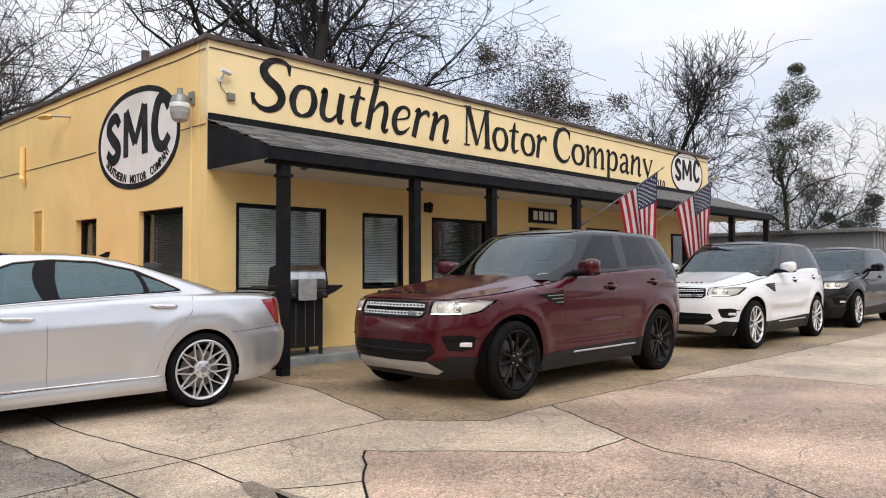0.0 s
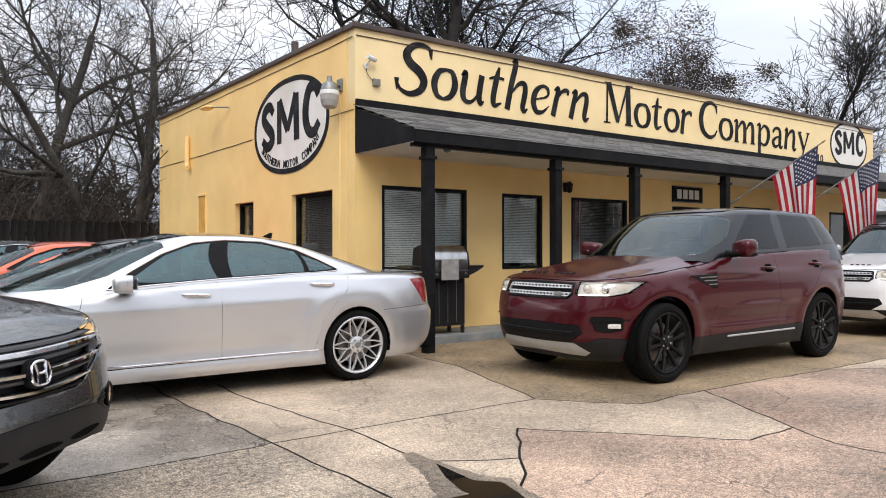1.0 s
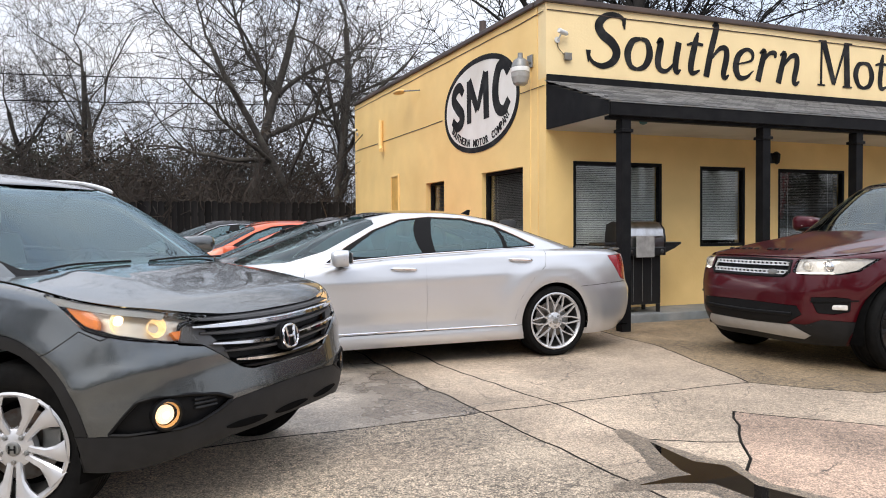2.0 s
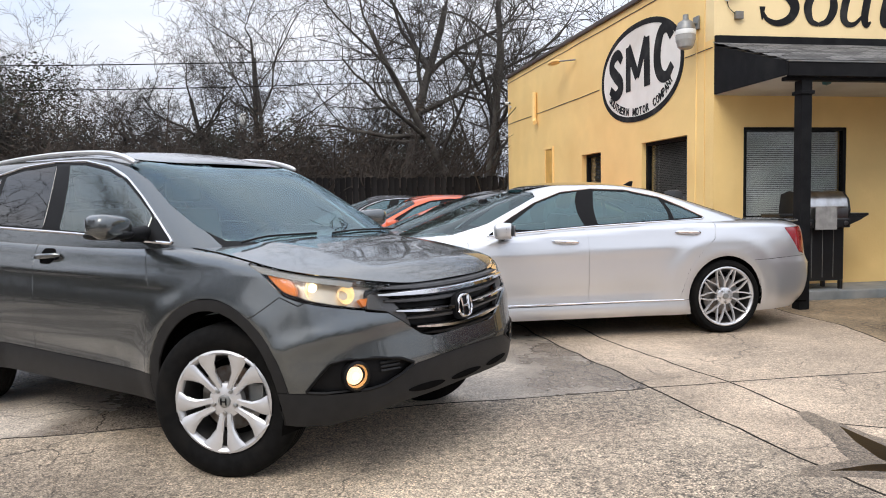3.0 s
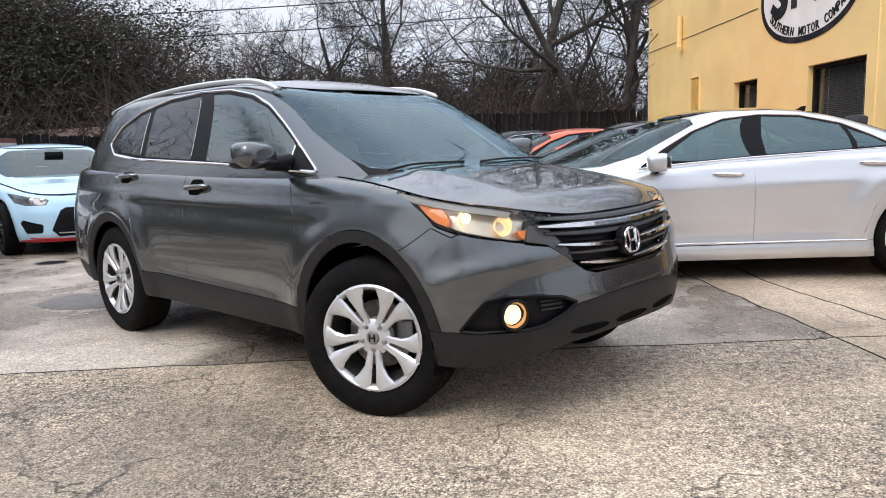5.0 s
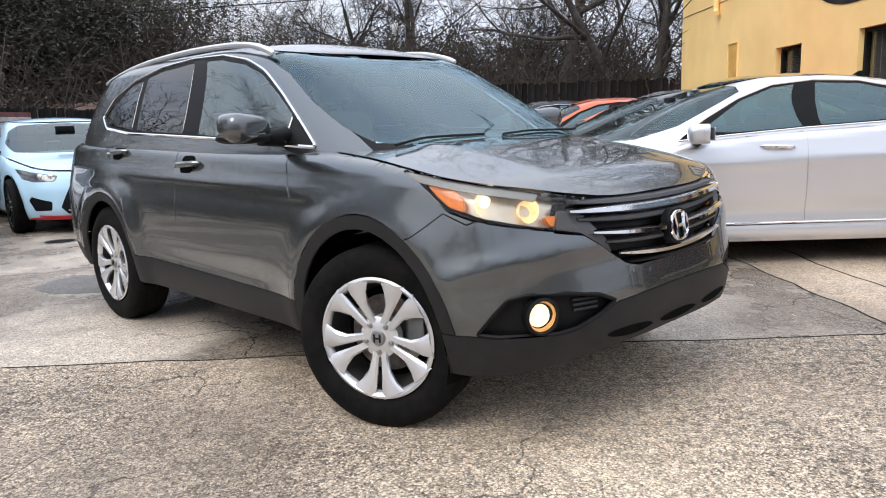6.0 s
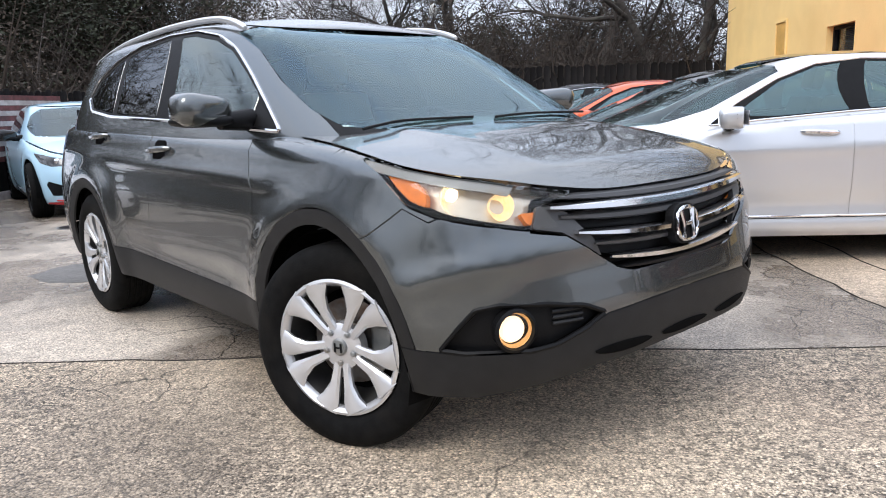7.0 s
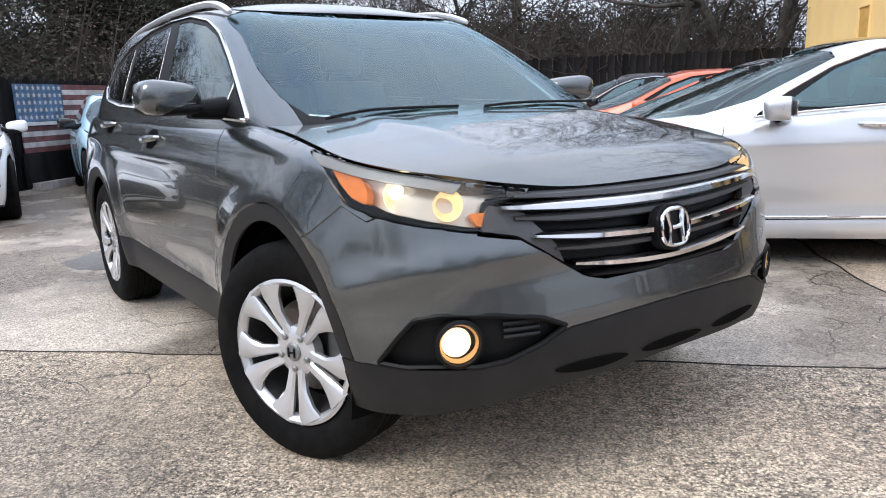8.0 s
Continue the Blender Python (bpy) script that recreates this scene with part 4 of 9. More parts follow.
def partition(us, vs, polys, keep=None):
    """Cuts a flat grid along polygons and returns the faces of each, and of the rest, as lists of 2D outlines. keep: an outline beyond which all is dropped."""
    bm = bmesh.new()
    grid = [[bm.verts.new((u, v, 0)) for v in vs] for u in us]
    for i in range(len(us) - 1):
        for j in range(len(vs) - 1):
            bm.faces.new((grid[i][j], grid[i + 1][j], grid[i + 1][j + 1], grid[i][j + 1]))
    owner = bm.faces.layers.int.new("owner")
    boxed = {}

    def bounds(f):
        if f not in boxed:
            x, y = [v.co.x for v in f.verts], [v.co.y for v in f.verts]
            boxed[f] = (min(x), min(y), max(x), max(y))
        return boxed[f]

    def meets(f, lo, hi):
        q = bounds(f)
        return q[2] > lo[0] and q[0] < hi[0] and q[3] > lo[1] and q[1] < hi[1]

    jobs = list(enumerate(polys, 1)) if keep is None else [(-1, keep)] + list(enumerate(polys, 1))
    for idx, poly in jobs:
        poly = list(poly)
        lo, hi = (min(p[0] for p in poly) - 1e-6, min(p[1] for p in poly) - 1e-6), (max(p[0] for p in poly) + 1e-6, max(p[1] for p in poly) + 1e-6)
        faces = {f for f in bm.faces if f[owner] == 0 and meets(f, lo, hi)}
        for a, b in zip(poly, poly[1:] + poly[:1]):
            dx, dy = b[0] - a[0], b[1] - a[1]
            ln = math.hypot(dx, dy)
            if ln < 1e-6:
                continue
            l2 = (min(a[0], b[0]) - 0.004, min(a[1], b[1]) - 0.004)
            h2 = (max(a[0], b[0]) + 0.004, max(a[1], b[1]) + 0.004)
            sel = [f for f in faces if meets(f, l2, h2)]
            if not sel:
                continue
            geom = list({e for f in sel for e in f.edges}) + list({v for f in sel for v in f.verts}) + sel
            res = bmesh.ops.bisect_plane(bm, geom=geom, dist=1e-5, plane_co=(a[0], a[1], 0), plane_no=(-dy / ln, dx / ln, 0))
            for f in sel:
                boxed.pop(f, None)
                faces.discard(f)
            faces.update(g for g in res["geom"] if isinstance(g, bmesh.types.BMFace))
        for f in (bm.faces if idx == -1 else faces):
            c = f.calc_center_median()
            isin = inside(poly, c.x, c.y)
            if idx == -1:
                f[owner] = 0 if isin else -1
            elif isin:
                f[owner] = idx
    return bm, owner


def panel(bm, owner, idx, gap, seam=None):
    """Takes one region out of a cut grid as a flat mesh of its own, drawn in by gap along its edge; seam: (u, tolerance) of a mirror line that stays put."""
    out = bmesh.new()
    made = {}
    for f in bm.faces:
        if f[owner] == idx:
            vs = []
            for v in f.verts:
                if v.index not in made:
                    made[v.index] = out.verts.new(v.co)
                vs.append(made[v.index])
            try:
                out.faces.new(vs)
            except ValueError:
                pass
    if gap > 0 and out.faces:
        bmesh.ops.remove_doubles(out, verts=out.verts, dist=2e-5)
        bound = [v for v in out.verts if v.is_boundary]
        shift = {}
        for v in bound:
            acc = Vector((0, 0, 0))
            for e in v.link_edges:
                if e.is_boundary and e.link_faces:
                    d = (e.verts[1].co - e.verts[0].co)
                    nrm = Vector((-d.y, d.x, 0))
                    if nrm.length < 1e-9:
                        continue
                    nrm.normalize()
                    if nrm.dot(e.link_faces[0].calc_center_median() - e.verts[0].co) < 0:
                        nrm.negate()
                    acc += nrm
            if acc.length > 1e-6:
                shift[v] = acc.normalized() * gap
        for v, d in shift.items():
            if seam is None or min(abs(v.co.x - u) for u in seam) > 1e-4:
                v.co += d
    return out


def lifted(flat, place, normal, thick=0.012, seam=None, mirror=None, name="panel", material=None, parent=None, label="", double=False, keep_seam=True):
    """Lifts a flat panel onto its surface, turns its edge inwards, and links it. mirror: "left" for the other side, "both" for one piece over the middle."""
    if not flat.faces:
        flat.free()
        return None
    flat.verts.ensure_lookup_table()
    uv = np.array([v.co[:2] for v in flat.verts])
    P, N = place(uv[:, 0], uv[:, 1]), normal(uv[:, 0], uv[:, 1])
    verts = [tuple(p) for p in P]
    norms = [tuple(n) for n in N]
    idx = {v: i for i, v in enumerate(flat.verts)}
    faces = [[idx[v] for v in f.verts] for f in flat.faces]
    turn = 0.0
    for loop in faces[:: max(1, len(faces) // 40)]:
        q = P[loop]
        c = np.cross(q, np.roll(q, -1, 0)).sum(0)
        turn += c @ N[loop].mean(0) / (np.linalg.norm(c) + 1e-12)
    if turn < 0:
        faces = [f[::-1] for f in faces]
    if thick:
        low = {}
        for e in flat.edges:
            if e.is_boundary:
                a, b = e.verts
                if seam is not None and all(min(abs(v.co.x - u) for u in seam) < 1e-4 for v in (a, b)):
                    continue
                for v in (a, b):
                    if v not in low:
                        low[v] = len(verts)
                        i = idx[v]
                        verts.append(tuple(P[i] - N[i] * thick))
                        norms.append(norms[i])
                faces.append([idx[a], idx[b], low[b], low[a]])
    flat.free()
    V, Nn = np.array(verts), np.array(norms)
    if mirror in ("left", "both"):
        flip = np.array([1, -1, 1.0])
        V2, N2, F2 = V * flip, Nn * flip, [f[::-1] for f in faces]
        if mirror == "left":
            V, Nn, faces = V2, N2, F2
        else:
            n0 = len(V)
            V, Nn, faces = np.concatenate([V, V2]), np.concatenate([Nn, N2]), faces + [[i + n0 for i in f] for f in F2]
    me = bpy.data.meshes.new(name)
    me.from_pydata(V.tolist(), [], faces)
    me.polygons.foreach_set("use_smooth", [True] * len(me.polygons))
    me.update()
    if len(me.vertices) == len(Nn):
        me.normals_split_custom_set_from_vertices(Nn.tolist())
    me.materials.append(material)
    ob = new(name, me)
    ob.parent = parent
    if label:
        ob["label"] = label
    return ob


def panels(surface, car, specs, us, vs, rest, keep=None, gap=0.0025, thick=0.012):
    """Cuts a Wrap into panels. specs: (name, material, outline in (s, z), "pair" or "one", label); material None drops the region. rest: the same without outline."""
    bm, owner = partition(us, vs, [s[2] for s in specs], keep)
    bm.verts.index_update()
    bm.verts.ensure_lookup_table()
    made = {}
    ends = (0.0, surface.length)
    for idx, (name, material, _, how, label) in list(enumerate(specs, 1)) + [(0, (*rest[:2], None, *rest[2:]))]:
        if material is None:
            continue
        for mir in (("both",) if how == "one" else (None, "left")):
            flat = panel(bm, owner, idx, gap, ends)
            ob = lifted(flat, surface.point, surface.normal, thick, ends, mir, name, material, car, label)
            made.setdefault(name, []).append(ob)
    bm.free()
    return made


def sheet(car, name, material, outline, height, step=0.04, label="", gap=0.0025, thick=0.012):
    """A hood, roof or deck: an outline in (x, y) lifted to height(x, y)."""
    xs, ys = [p[0] for p in outline], [p[1] for p in outline]
    us = np.arange(min(xs) - 0.001, max(xs) + step, step)
    vs = np.arange(min(ys) - 0.001, max(ys) + step, step)
    bm, owner = partition(us, vs, [], outline)
    bm.verts.index_update()
    flat = panel(bm, owner, 0, gap)
    bm.free()

    def place(x, y):
        return np.stack([x, y, height(x, y)], -1)

    def normal(x, y):
        e = 0.004
        n = np.stack([-(height(x + e, y) - height(x - e, y)) / (2 * e), -(height(x, y + e) - height(x, y - e)) / (2 * e), np.ones_like(x)], -1)
        return n / np.linalg.norm(n, axis=-1, keepdims=True)

    return lifted(flat, place, normal, thick, None, None, name, material, car, label)


def edge_line(surface, specs, n=1, out=0.004):
    """Points along a surface through given (s, z) places, as 3D."""
    uv = np.array(smooth_line(specs, n)) if n > 1 else np.array(specs)
    return [tuple(p) for p in surface.point(uv[:, 0], uv[:, 1], out)]


def both_sides(car, name, make, material, label="", smooth=True):
    """One part on the right and its mirror on the left."""
    for side in (1, -1):
        bm = make()
        if side < 0:
            for v in bm.verts:
                v.co.y = -v.co.y
            bmesh.ops.reverse_faces(bm, faces=bm.faces)
        part(name, bm, material, car, label, smooth)


def patch(surface, outline, out, thick=0.004, step=0.02):
    """A thin piece lying on a surface, out from it: its outline in (s, z)."""
    us = np.arange(min(p[0] for p in outline) - 0.001, max(p[0] for p in outline) + step, step)
    vs = np.arange(min(p[1] for p in outline) - 0.001, max(p[1] for p in outline) + step, step)
    bm, owner = partition(us, vs, [], outline)
    bm.verts.index_update()
    flat = panel(bm, owner, 0, 0.0)
    bm.free()
    flat.verts.ensure_lookup_table()
    uv = np.array([v.co[:2] for v in flat.verts])
    P = surface.point(uv[:, 0], uv[:, 1], out)
    N = surface.normal(uv[:, 0], uv[:, 1])
    low = {}
    for v, p, nn in zip(list(flat.verts), P, N):
        v.co = p
        low[v] = p - nn * thick
    rim = [e for e in flat.edges if e.is_boundary]
    made = {}
    for e in rim:
        a, b = e.verts
        for v in (a, b):
            if v not in made:
                made[v] = flat.verts.new(low[v])
        flat.faces.new((a, b, made[b], made[a]))
    bmesh.ops.recalc_face_normals(flat, faces=flat.faces)
    return flat


def superegg(a, b, c, m=None, power=2.8, n=20):
    """A rounded pebble form with half-lengths a, b, c."""
    bm = bmesh.new()
    bmesh.ops.create_uvsphere(bm, u_segments=n, v_segments=n // 2 + 2, radius=1)
    for v in bm.verts:
        k = (abs(v.co.x) ** power + abs(v.co.y) ** power + abs(v.co.z) ** power) ** (-1 / power)
        v.co = (v.co.x * k * a, v.co.y * k * b, v.co.z * k * c)
    if m is not None:
        bmesh.ops.transform(bm, matrix=m, verts=bm.verts)
    return bm


# ---- wheels ----
RUBBER = mat("black_tyre_rubber", (0.006, 0.006, 0.006), 0.75, spec=0.08, vary=0.3, scale=30, bump=0.15, bump_scale=150, stain=(0.011, 0.010, 0.009), stain_scale=9)
ALLOY = mat("silver_alloy", (0.64, 0.64, 0.65), 0.24, metal=0.65, vary=0.05, scale=9)
ALLOY_BLACK = mat("gloss_black_alloy", (0.006, 0.006, 0.0065), 0.4, spec=0.15, vary=0.2, scale=9)
# barrel coloured dark for the shade behind the spokes, blotched at random
BARREL = mat("brake_dusted_barrel", (0.035, 0.034, 0.033), 0.6, metal=0.3, vary=0.3, scale=15, stain=(0.02, 0.018, 0.016), stain_scale=9)
DISC = mat("brake_disc_steel", (0.22, 0.21, 0.2), 0.4, metal=0.9, vary=0.2, scale=20, stain=(0.13, 0.08, 0.05), stain_scale=14)
# near-black: wheel housings, and shade painted into gaps, vents and handle cups
WELL_AND_SHADE = mat("black_wheel_housing", (0.004, 0.004, 0.004), 0.9, spec=0.05, vary=0.3, scale=15)


def arc_pts(cx, cz, r, a0, a1, n):
    return [(cx + r * math.cos(radians(a0 + (a1 - a0) * i / n)), cz + r * math.sin(radians(a0 + (a1 - a0) * i / n))) for i in range(n + 1)]


def spoke_bar(pts, widths, deps, thick=0.022):
    """A spoke on the outer face: a bar along (radius, angle) points, with widths, and the depth of its face at each."""
    bm = bmesh.new()
    rows = []
    xy = [Vector((r * math.cos(a), r * math.sin(a))) for r, a in pts]
    for i, p in enumerate(xy):
        d = (xy[min(i + 1, len(xy) - 1)] - xy[max(i - 1, 0)]).normalized()
        nrm = Vector((-d.y, d.x)) * widths[i] / 2
        f, k = deps[i], thick
        rows.append([bm.verts.new((q.x, y, q.y)) for q, y in ((p + nrm, f + 0.008), (p + nrm * 0.62, f), (p - nrm * 0.62, f), (p - nrm, f + 0.008), (p - nrm * 0.9, f + k), (p + nrm * 0.9, f + k))])
    for a, b in zip(rows, rows[1:]):
        for i in range(6):
            bm.faces.new((a[i], a[(i + 1) % 6], b[(i + 1) % 6], b[i]))
    bm.faces.new(rows[0])
    bm.faces.new(rows[-1][::-1])
    bmesh.ops.recalc_face_normals(bm, faces=bm.faces)
    return bm


def wheel(car, x, y, r, rim_r, width, style, alloy, turn=0.0, steer=0.0):
    """A wheel at an axle's end, its outer face towards -y (y < 0) or +y: tyre with tread, rim, spokes, hub cap, bolts and brake."""
    side = 1 if y < 0 else -1
    hub = new("wheel")
    hub.parent = car
    hub.matrix_basis = pose(x, y, r, 0, 0, (0 if side > 0 else 180) + steer)
    w = width
    sq = 0.006
    prof = [(rim_r + 0.004, 0.012), (rim_r + 0.02, 0.0), (rim_r + (r - rim_r) * 0.35, -0.012), (rim_r + (r - rim_r) * 0.7, -0.008), (r - 0.02, 0.004), (r - 0.006, 0.016), (r, 0.035)]
    tread = []
    for k in range(4):
        c = 0.035 + (w - 0.07) * (k + 0.5) / 4.5 + (w - 0.07) / 18
        tread += [(r, c), (r - 0.007, c + 0.004), (r - 0.007, c + 0.012), (r, c + 0.016)]
    prof += tread + [(r, w - 0.035), (r - 0.006, w - 0.016), (r - 0.03, w), (rim_r + 0.01, w - 0.008)]
    bm = revolve(prof, 64)
    bm.faces.ensure_lookup_table()
    for f in [f for f in bm.faces if len(f.verts) > 8]:
        bm.faces.remove(f)
    for v in bm.verts:
        if v.co.z < -(r - sq):
            v.co.z = -(r - sq) - (v.co.z + r - sq) * -0.1
    tyre = part("tyre", bm, RUBBER, hub, smooth=True, m=pose(0, 0, -0.005))
    lip = [(rim_r + 0.006, 0.006), (rim_r + 0.008, 0.0), (rim_r - 0.002, -0.004), (rim_r - 0.014, 0.004), (rim_r - 0.020, 0.022)]
    barrel = [(rim_r - 0.020, 0.022), (rim_r - 0.05, w * 0.55), (rim_r - 0.02, w - 0.02), (rim_r + 0.004, w - 0.01)]
    for name, shape, finish_of in (("rim", lip, alloy), ("rim_barrel", barrel, BARREL)):
        bm = revolve(shape, 64)
        for f in [f for f in bm.faces if len(f.verts) > 8]:
            bm.faces.remove(f)
        part(name, bm, finish_of, hub, smooth=True)
    part("brake_disc", revolve([(rim_r * 0.66, w * 0.42), (rim_r * 0.66, w * 0.48), (rim_r * 0.3, w * 0.48), (rim_r * 0.3, w * 0.42)], 32), DISC, hub, smooth=True)
    part("backing_plate", revolve([(rim_r * 0.9, w * 0.56), (rim_r * 0.9, w * 0.6), (0.02, w * 0.6)], 24), WELL_AND_SHADE, hub)
    part("caliper", boxes(((rim_r * 0.36, w * 0.36, -0.07), (rim_r * 0.7, w * 0.53, 0.07)), bevel=0.012), METAL_GREY, hub)
    R = rim_r - 0.012
    if style == "five_pair":
        for k in range(5):
            for sgn in (-1, 1):
                a = radians(126 + 72 * k + turn)
                E = rim_r - 0.004
                pts = [(0.035, a + sgn * 0.36), (0.085, a + sgn * 0.24), (E * 0.60, a + sgn * 0.20), (E * 0.82, a + sgn * 0.23), (E, a + sgn * 0.28)]
                part("spoke", spoke_bar(pts, [0.042, 0.030, 0.038, 0.068, 0.100], [0.022, 0.012, 0.004, -0.004, -0.006]), alloy, hub, smooth=True)
    elif style == "mesh":
        n = 10
        for k in range(n):
            a = radians(90 + 360 / n * k + turn)
            part("spoke", spoke_bar([(0.05, a), (R * 0.5, a + 0.02), (R * 0.72, a + 0.16), (R, a + 0.27)], [0.022, 0.018, 0.016, 0.02], [0.026, 0.02, 0.008, 0.0], 0.026), alloy, hub, smooth=True)
            part("spoke", spoke_bar([(R * 0.42, a), (R * 0.72, a - 0.16), (R, a - 0.27)], [0.018, 0.016, 0.02], [0.022, 0.01, 0.001], 0.026), alloy, hub, smooth=True)
    elif style == "ten":
        for k in range(5):
            for sgn in (-1, 1):
                a = radians(90 + 72 * k + turn)
                pts = [(0.04, a + sgn * 0.42), (0.09, a + sgn * 0.30), (R * 0.6, a + sgn * 0.27), (R, a + sgn * 0.25)]
                part("spoke", spoke_bar(pts, [0.034, 0.03, 0.03, 0.046], [0.028, 0.02, 0.008, 0.0], 0.03), alloy, hub, smooth=True)
    else:
        for k in range(7):
            a = radians(90 + 360 / 7 * k + turn)
            for sgn in (-1, 1):
                pts = [(0.04, a), (R * 0.35, a + sgn * 0.05), (R * 0.7, a + sgn * 0.13), (R, a + sgn * 0.26)]
                part("spoke", spoke_bar(pts, [0.03, 0.026, 0.03, 0.05], [0.026, 0.018, 0.006, 0.0], 0.028), alloy, hub, smooth=True)
    part("hub_flange", revolve([(0.0, 0.014), (0.06, 0.016), (0.082, 0.026), (0.085, 0.06)], 24), alloy, hub, smooth=True)
    part("hub_cap", revolve([(0.0, 0.004), (0.026, 0.006), (0.031, 0.012), (0.031, 0.02)], 24), alloy if alloy is not ALLOY else METAL_GREY, hub, smooth=True)
    for k in range(5):
        a = radians(90 + 36 + 72 * k + turn)
        part("wheel_bolt", revolve([(0.0, 0.006), (0.007, 0.006), (0.0105, 0.010), (0.0105, 0.03)], 8, m=Matrix.Translation((0.057 * math.cos(a), 0, 0.057 * math.sin(a)))), METAL_GREY, hub)
    return hub


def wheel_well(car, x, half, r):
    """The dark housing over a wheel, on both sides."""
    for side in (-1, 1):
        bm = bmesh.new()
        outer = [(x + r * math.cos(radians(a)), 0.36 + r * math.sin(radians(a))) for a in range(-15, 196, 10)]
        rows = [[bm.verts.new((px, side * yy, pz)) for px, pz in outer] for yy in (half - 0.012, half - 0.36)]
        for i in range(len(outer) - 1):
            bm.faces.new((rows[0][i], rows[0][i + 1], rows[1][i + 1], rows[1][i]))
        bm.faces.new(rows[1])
        part("wheel_well", bm, WELL_AND_SHADE, car)


# ---- interior ----
LEATHER = mat("grey_leather", (0.16, 0.155, 0.15), 0.5, vary=0.15, scale=6, bump=0.1, bump_scale=120)
LEATHER_DARK = mat("black_leather", (0.02, 0.02, 0.02), 0.5, vary=0.15, scale=6, bump=0.1, bump_scale=120)


def pad(lo, hi, bevel=0.05, m=None):
    bm = bmesh.new()
    box(bm, lo, hi, bevel)
    if m is not None:
        bmesh.ops.transform(bm, matrix=m, verts=bm.verts)
    return bm


def cabin(car, rows, floor_z, seat_z, half, dash_x, dash_z, wheel_y, leather, tall=0.62):
    """Seats, headrests, dashboard and steering wheel, as seen through the glass."""
    for x in rows:
        for y in (-half * 0.5, half * 0.5):
            part("seat_cushion", pad((x - 0.25, y - 0.24, floor_z), (x + 0.27, y + 0.24, seat_z), 0.05), leather, car, smooth=True)
            part("seat_back", pad((-0.07, y - 0.24, 0.0), (0.07, y + 0.24, tall), 0.06, pose(x - 0.26, 0, seat_z - 0.06, 0, -14)), leather, car, smooth=True)
            part("headrest", pad((-0.05, y - 0.13, 0.0), (0.05, y + 0.13, 0.18), 0.045, pose(x - 0.26 - 0.17, 0, seat_z + tall - 0.03, 0, -10)), leather, car, smooth=True)
    part("dashboard", pad((dash_x - 0.34, -half * 0.93, dash_z - 0.3), (dash_x + 0.06, half * 0.93, dash_z), 0.09), BLACK_PLASTIC, car, smooth=True)
    bm = bmesh.new()
    m = pose(dash_x - 0.48, wheel_y, dash_z - 0.06, 0, -62, 0)
    ring = [m @ Vector((0.185 * math.cos(radians(a)), 0.185 * math.sin(radians(a)), 0)) for a in range(0, 361, 15)]
    tube(ring, 0.016, 8, bm)
    tube([m @ Vector((-0.17, 0, 0)), m @ Vector((0.17, 0, 0))], 0.02, 6, bm)
    part("steering_wheel", bm, BLACK_PLASTIC, car, smooth=True)
    part("rear_view_mirror", pad((dash_x - 0.42, -0.12, dash_z + 0.32), (dash_x - 0.38, 0.12, dash_z + 0.39), 0.015), BLACK_PLASTIC, car, smooth=True)


def flare(cx, cz, r, amp, spread):
    """A wheel arch's swelling."""
    def f(x, y, z):
        d = np.hypot(x - cx, z - cz)
        return amp * np.exp(-((d - r) / spread) ** 2) * (y > 0.35)
    return f


def crease(line, amp, spread, x0, x1, ease=0.25):
    """A swelling along a line z = line(x) between x0 and x1."""
    def f(x, y, z):
        fade = np.clip((x - x0) / ease, 0, 1) * np.clip((x1 - x) / ease, 0, 1)
        return amp * np.exp(-((z - line(x)) / spread) ** 2) * fade
    return f


def axes_of(w, specs, r=0.0):
    return rounded([w.at(p) for p in specs], r)


def arch_poly(w, cx, r, z_c, z_low=0.1):
    return [w.at(("s", x, z)) for x, z in arc_pts(cx, z_c, r, -40, 220, 26)]


def top_outline(w, x_back, n=40, inset=0.0):
    """The plan outline of a hood: along the top edge of the wrap from the right side round the nose to the left."""
    pts = []
    s0 = w.at(("s", x_back, float(w.top(x_back))))[0]
    for i in range(n + 1):
        s = s0 * (1 - i / n)
        z = float(w.top(x_back))
        for _ in range(12):
            p = w.point(s, z)
            z = float(w.top(p[0]))
        p = w.point(s, z)
        pts.append((float(p[0]), float(p[1])))
    return pts + [(x, -y) for x, y in pts[-2::-1]]


def keep_outline(w, z0, n=160):
    """The part of (s, z) below the wrap's top edge."""
    pts = []
    for i in range(n + 1):
        s, z = w.length * i / n, 1.0
        for _ in range(14):
            x = float(w.base(s, z)[0])
            z = 0.5 * z + 0.5 * float(w.top(x))
        pts.append((s, z))
    return [(0.0, z0), *pts, (w.length, z0)]


def spread(a, b, step):
    return np.linspace(a, b, max(2, int((b - a) / step) + 1))


def edge_loop(w, n=60):
    """The plan outline of a wrap's whole top edge, both sides."""
    out = []
    for i in range(n + 1):
        s, z = w.length * i / n, 1.3
        for _ in range(16):
            z = 0.5 * z + 0.5 * float(w.top(float(w.base(s, z)[0])))
        p = w.point(s, z)
        out.append((float(p[0]), float(p[1])))
    return out + [(x, -y) for x, y in out[-2:0:-1]]


def half_of(outline):
    """Half-width over x of a plan outline."""
    best = {}
    for x, y in outline:
        k = round(x, 3)
        best[k] = max(best.get(k, 0.02), abs(y))
    return curve(*sorted(best.items()))


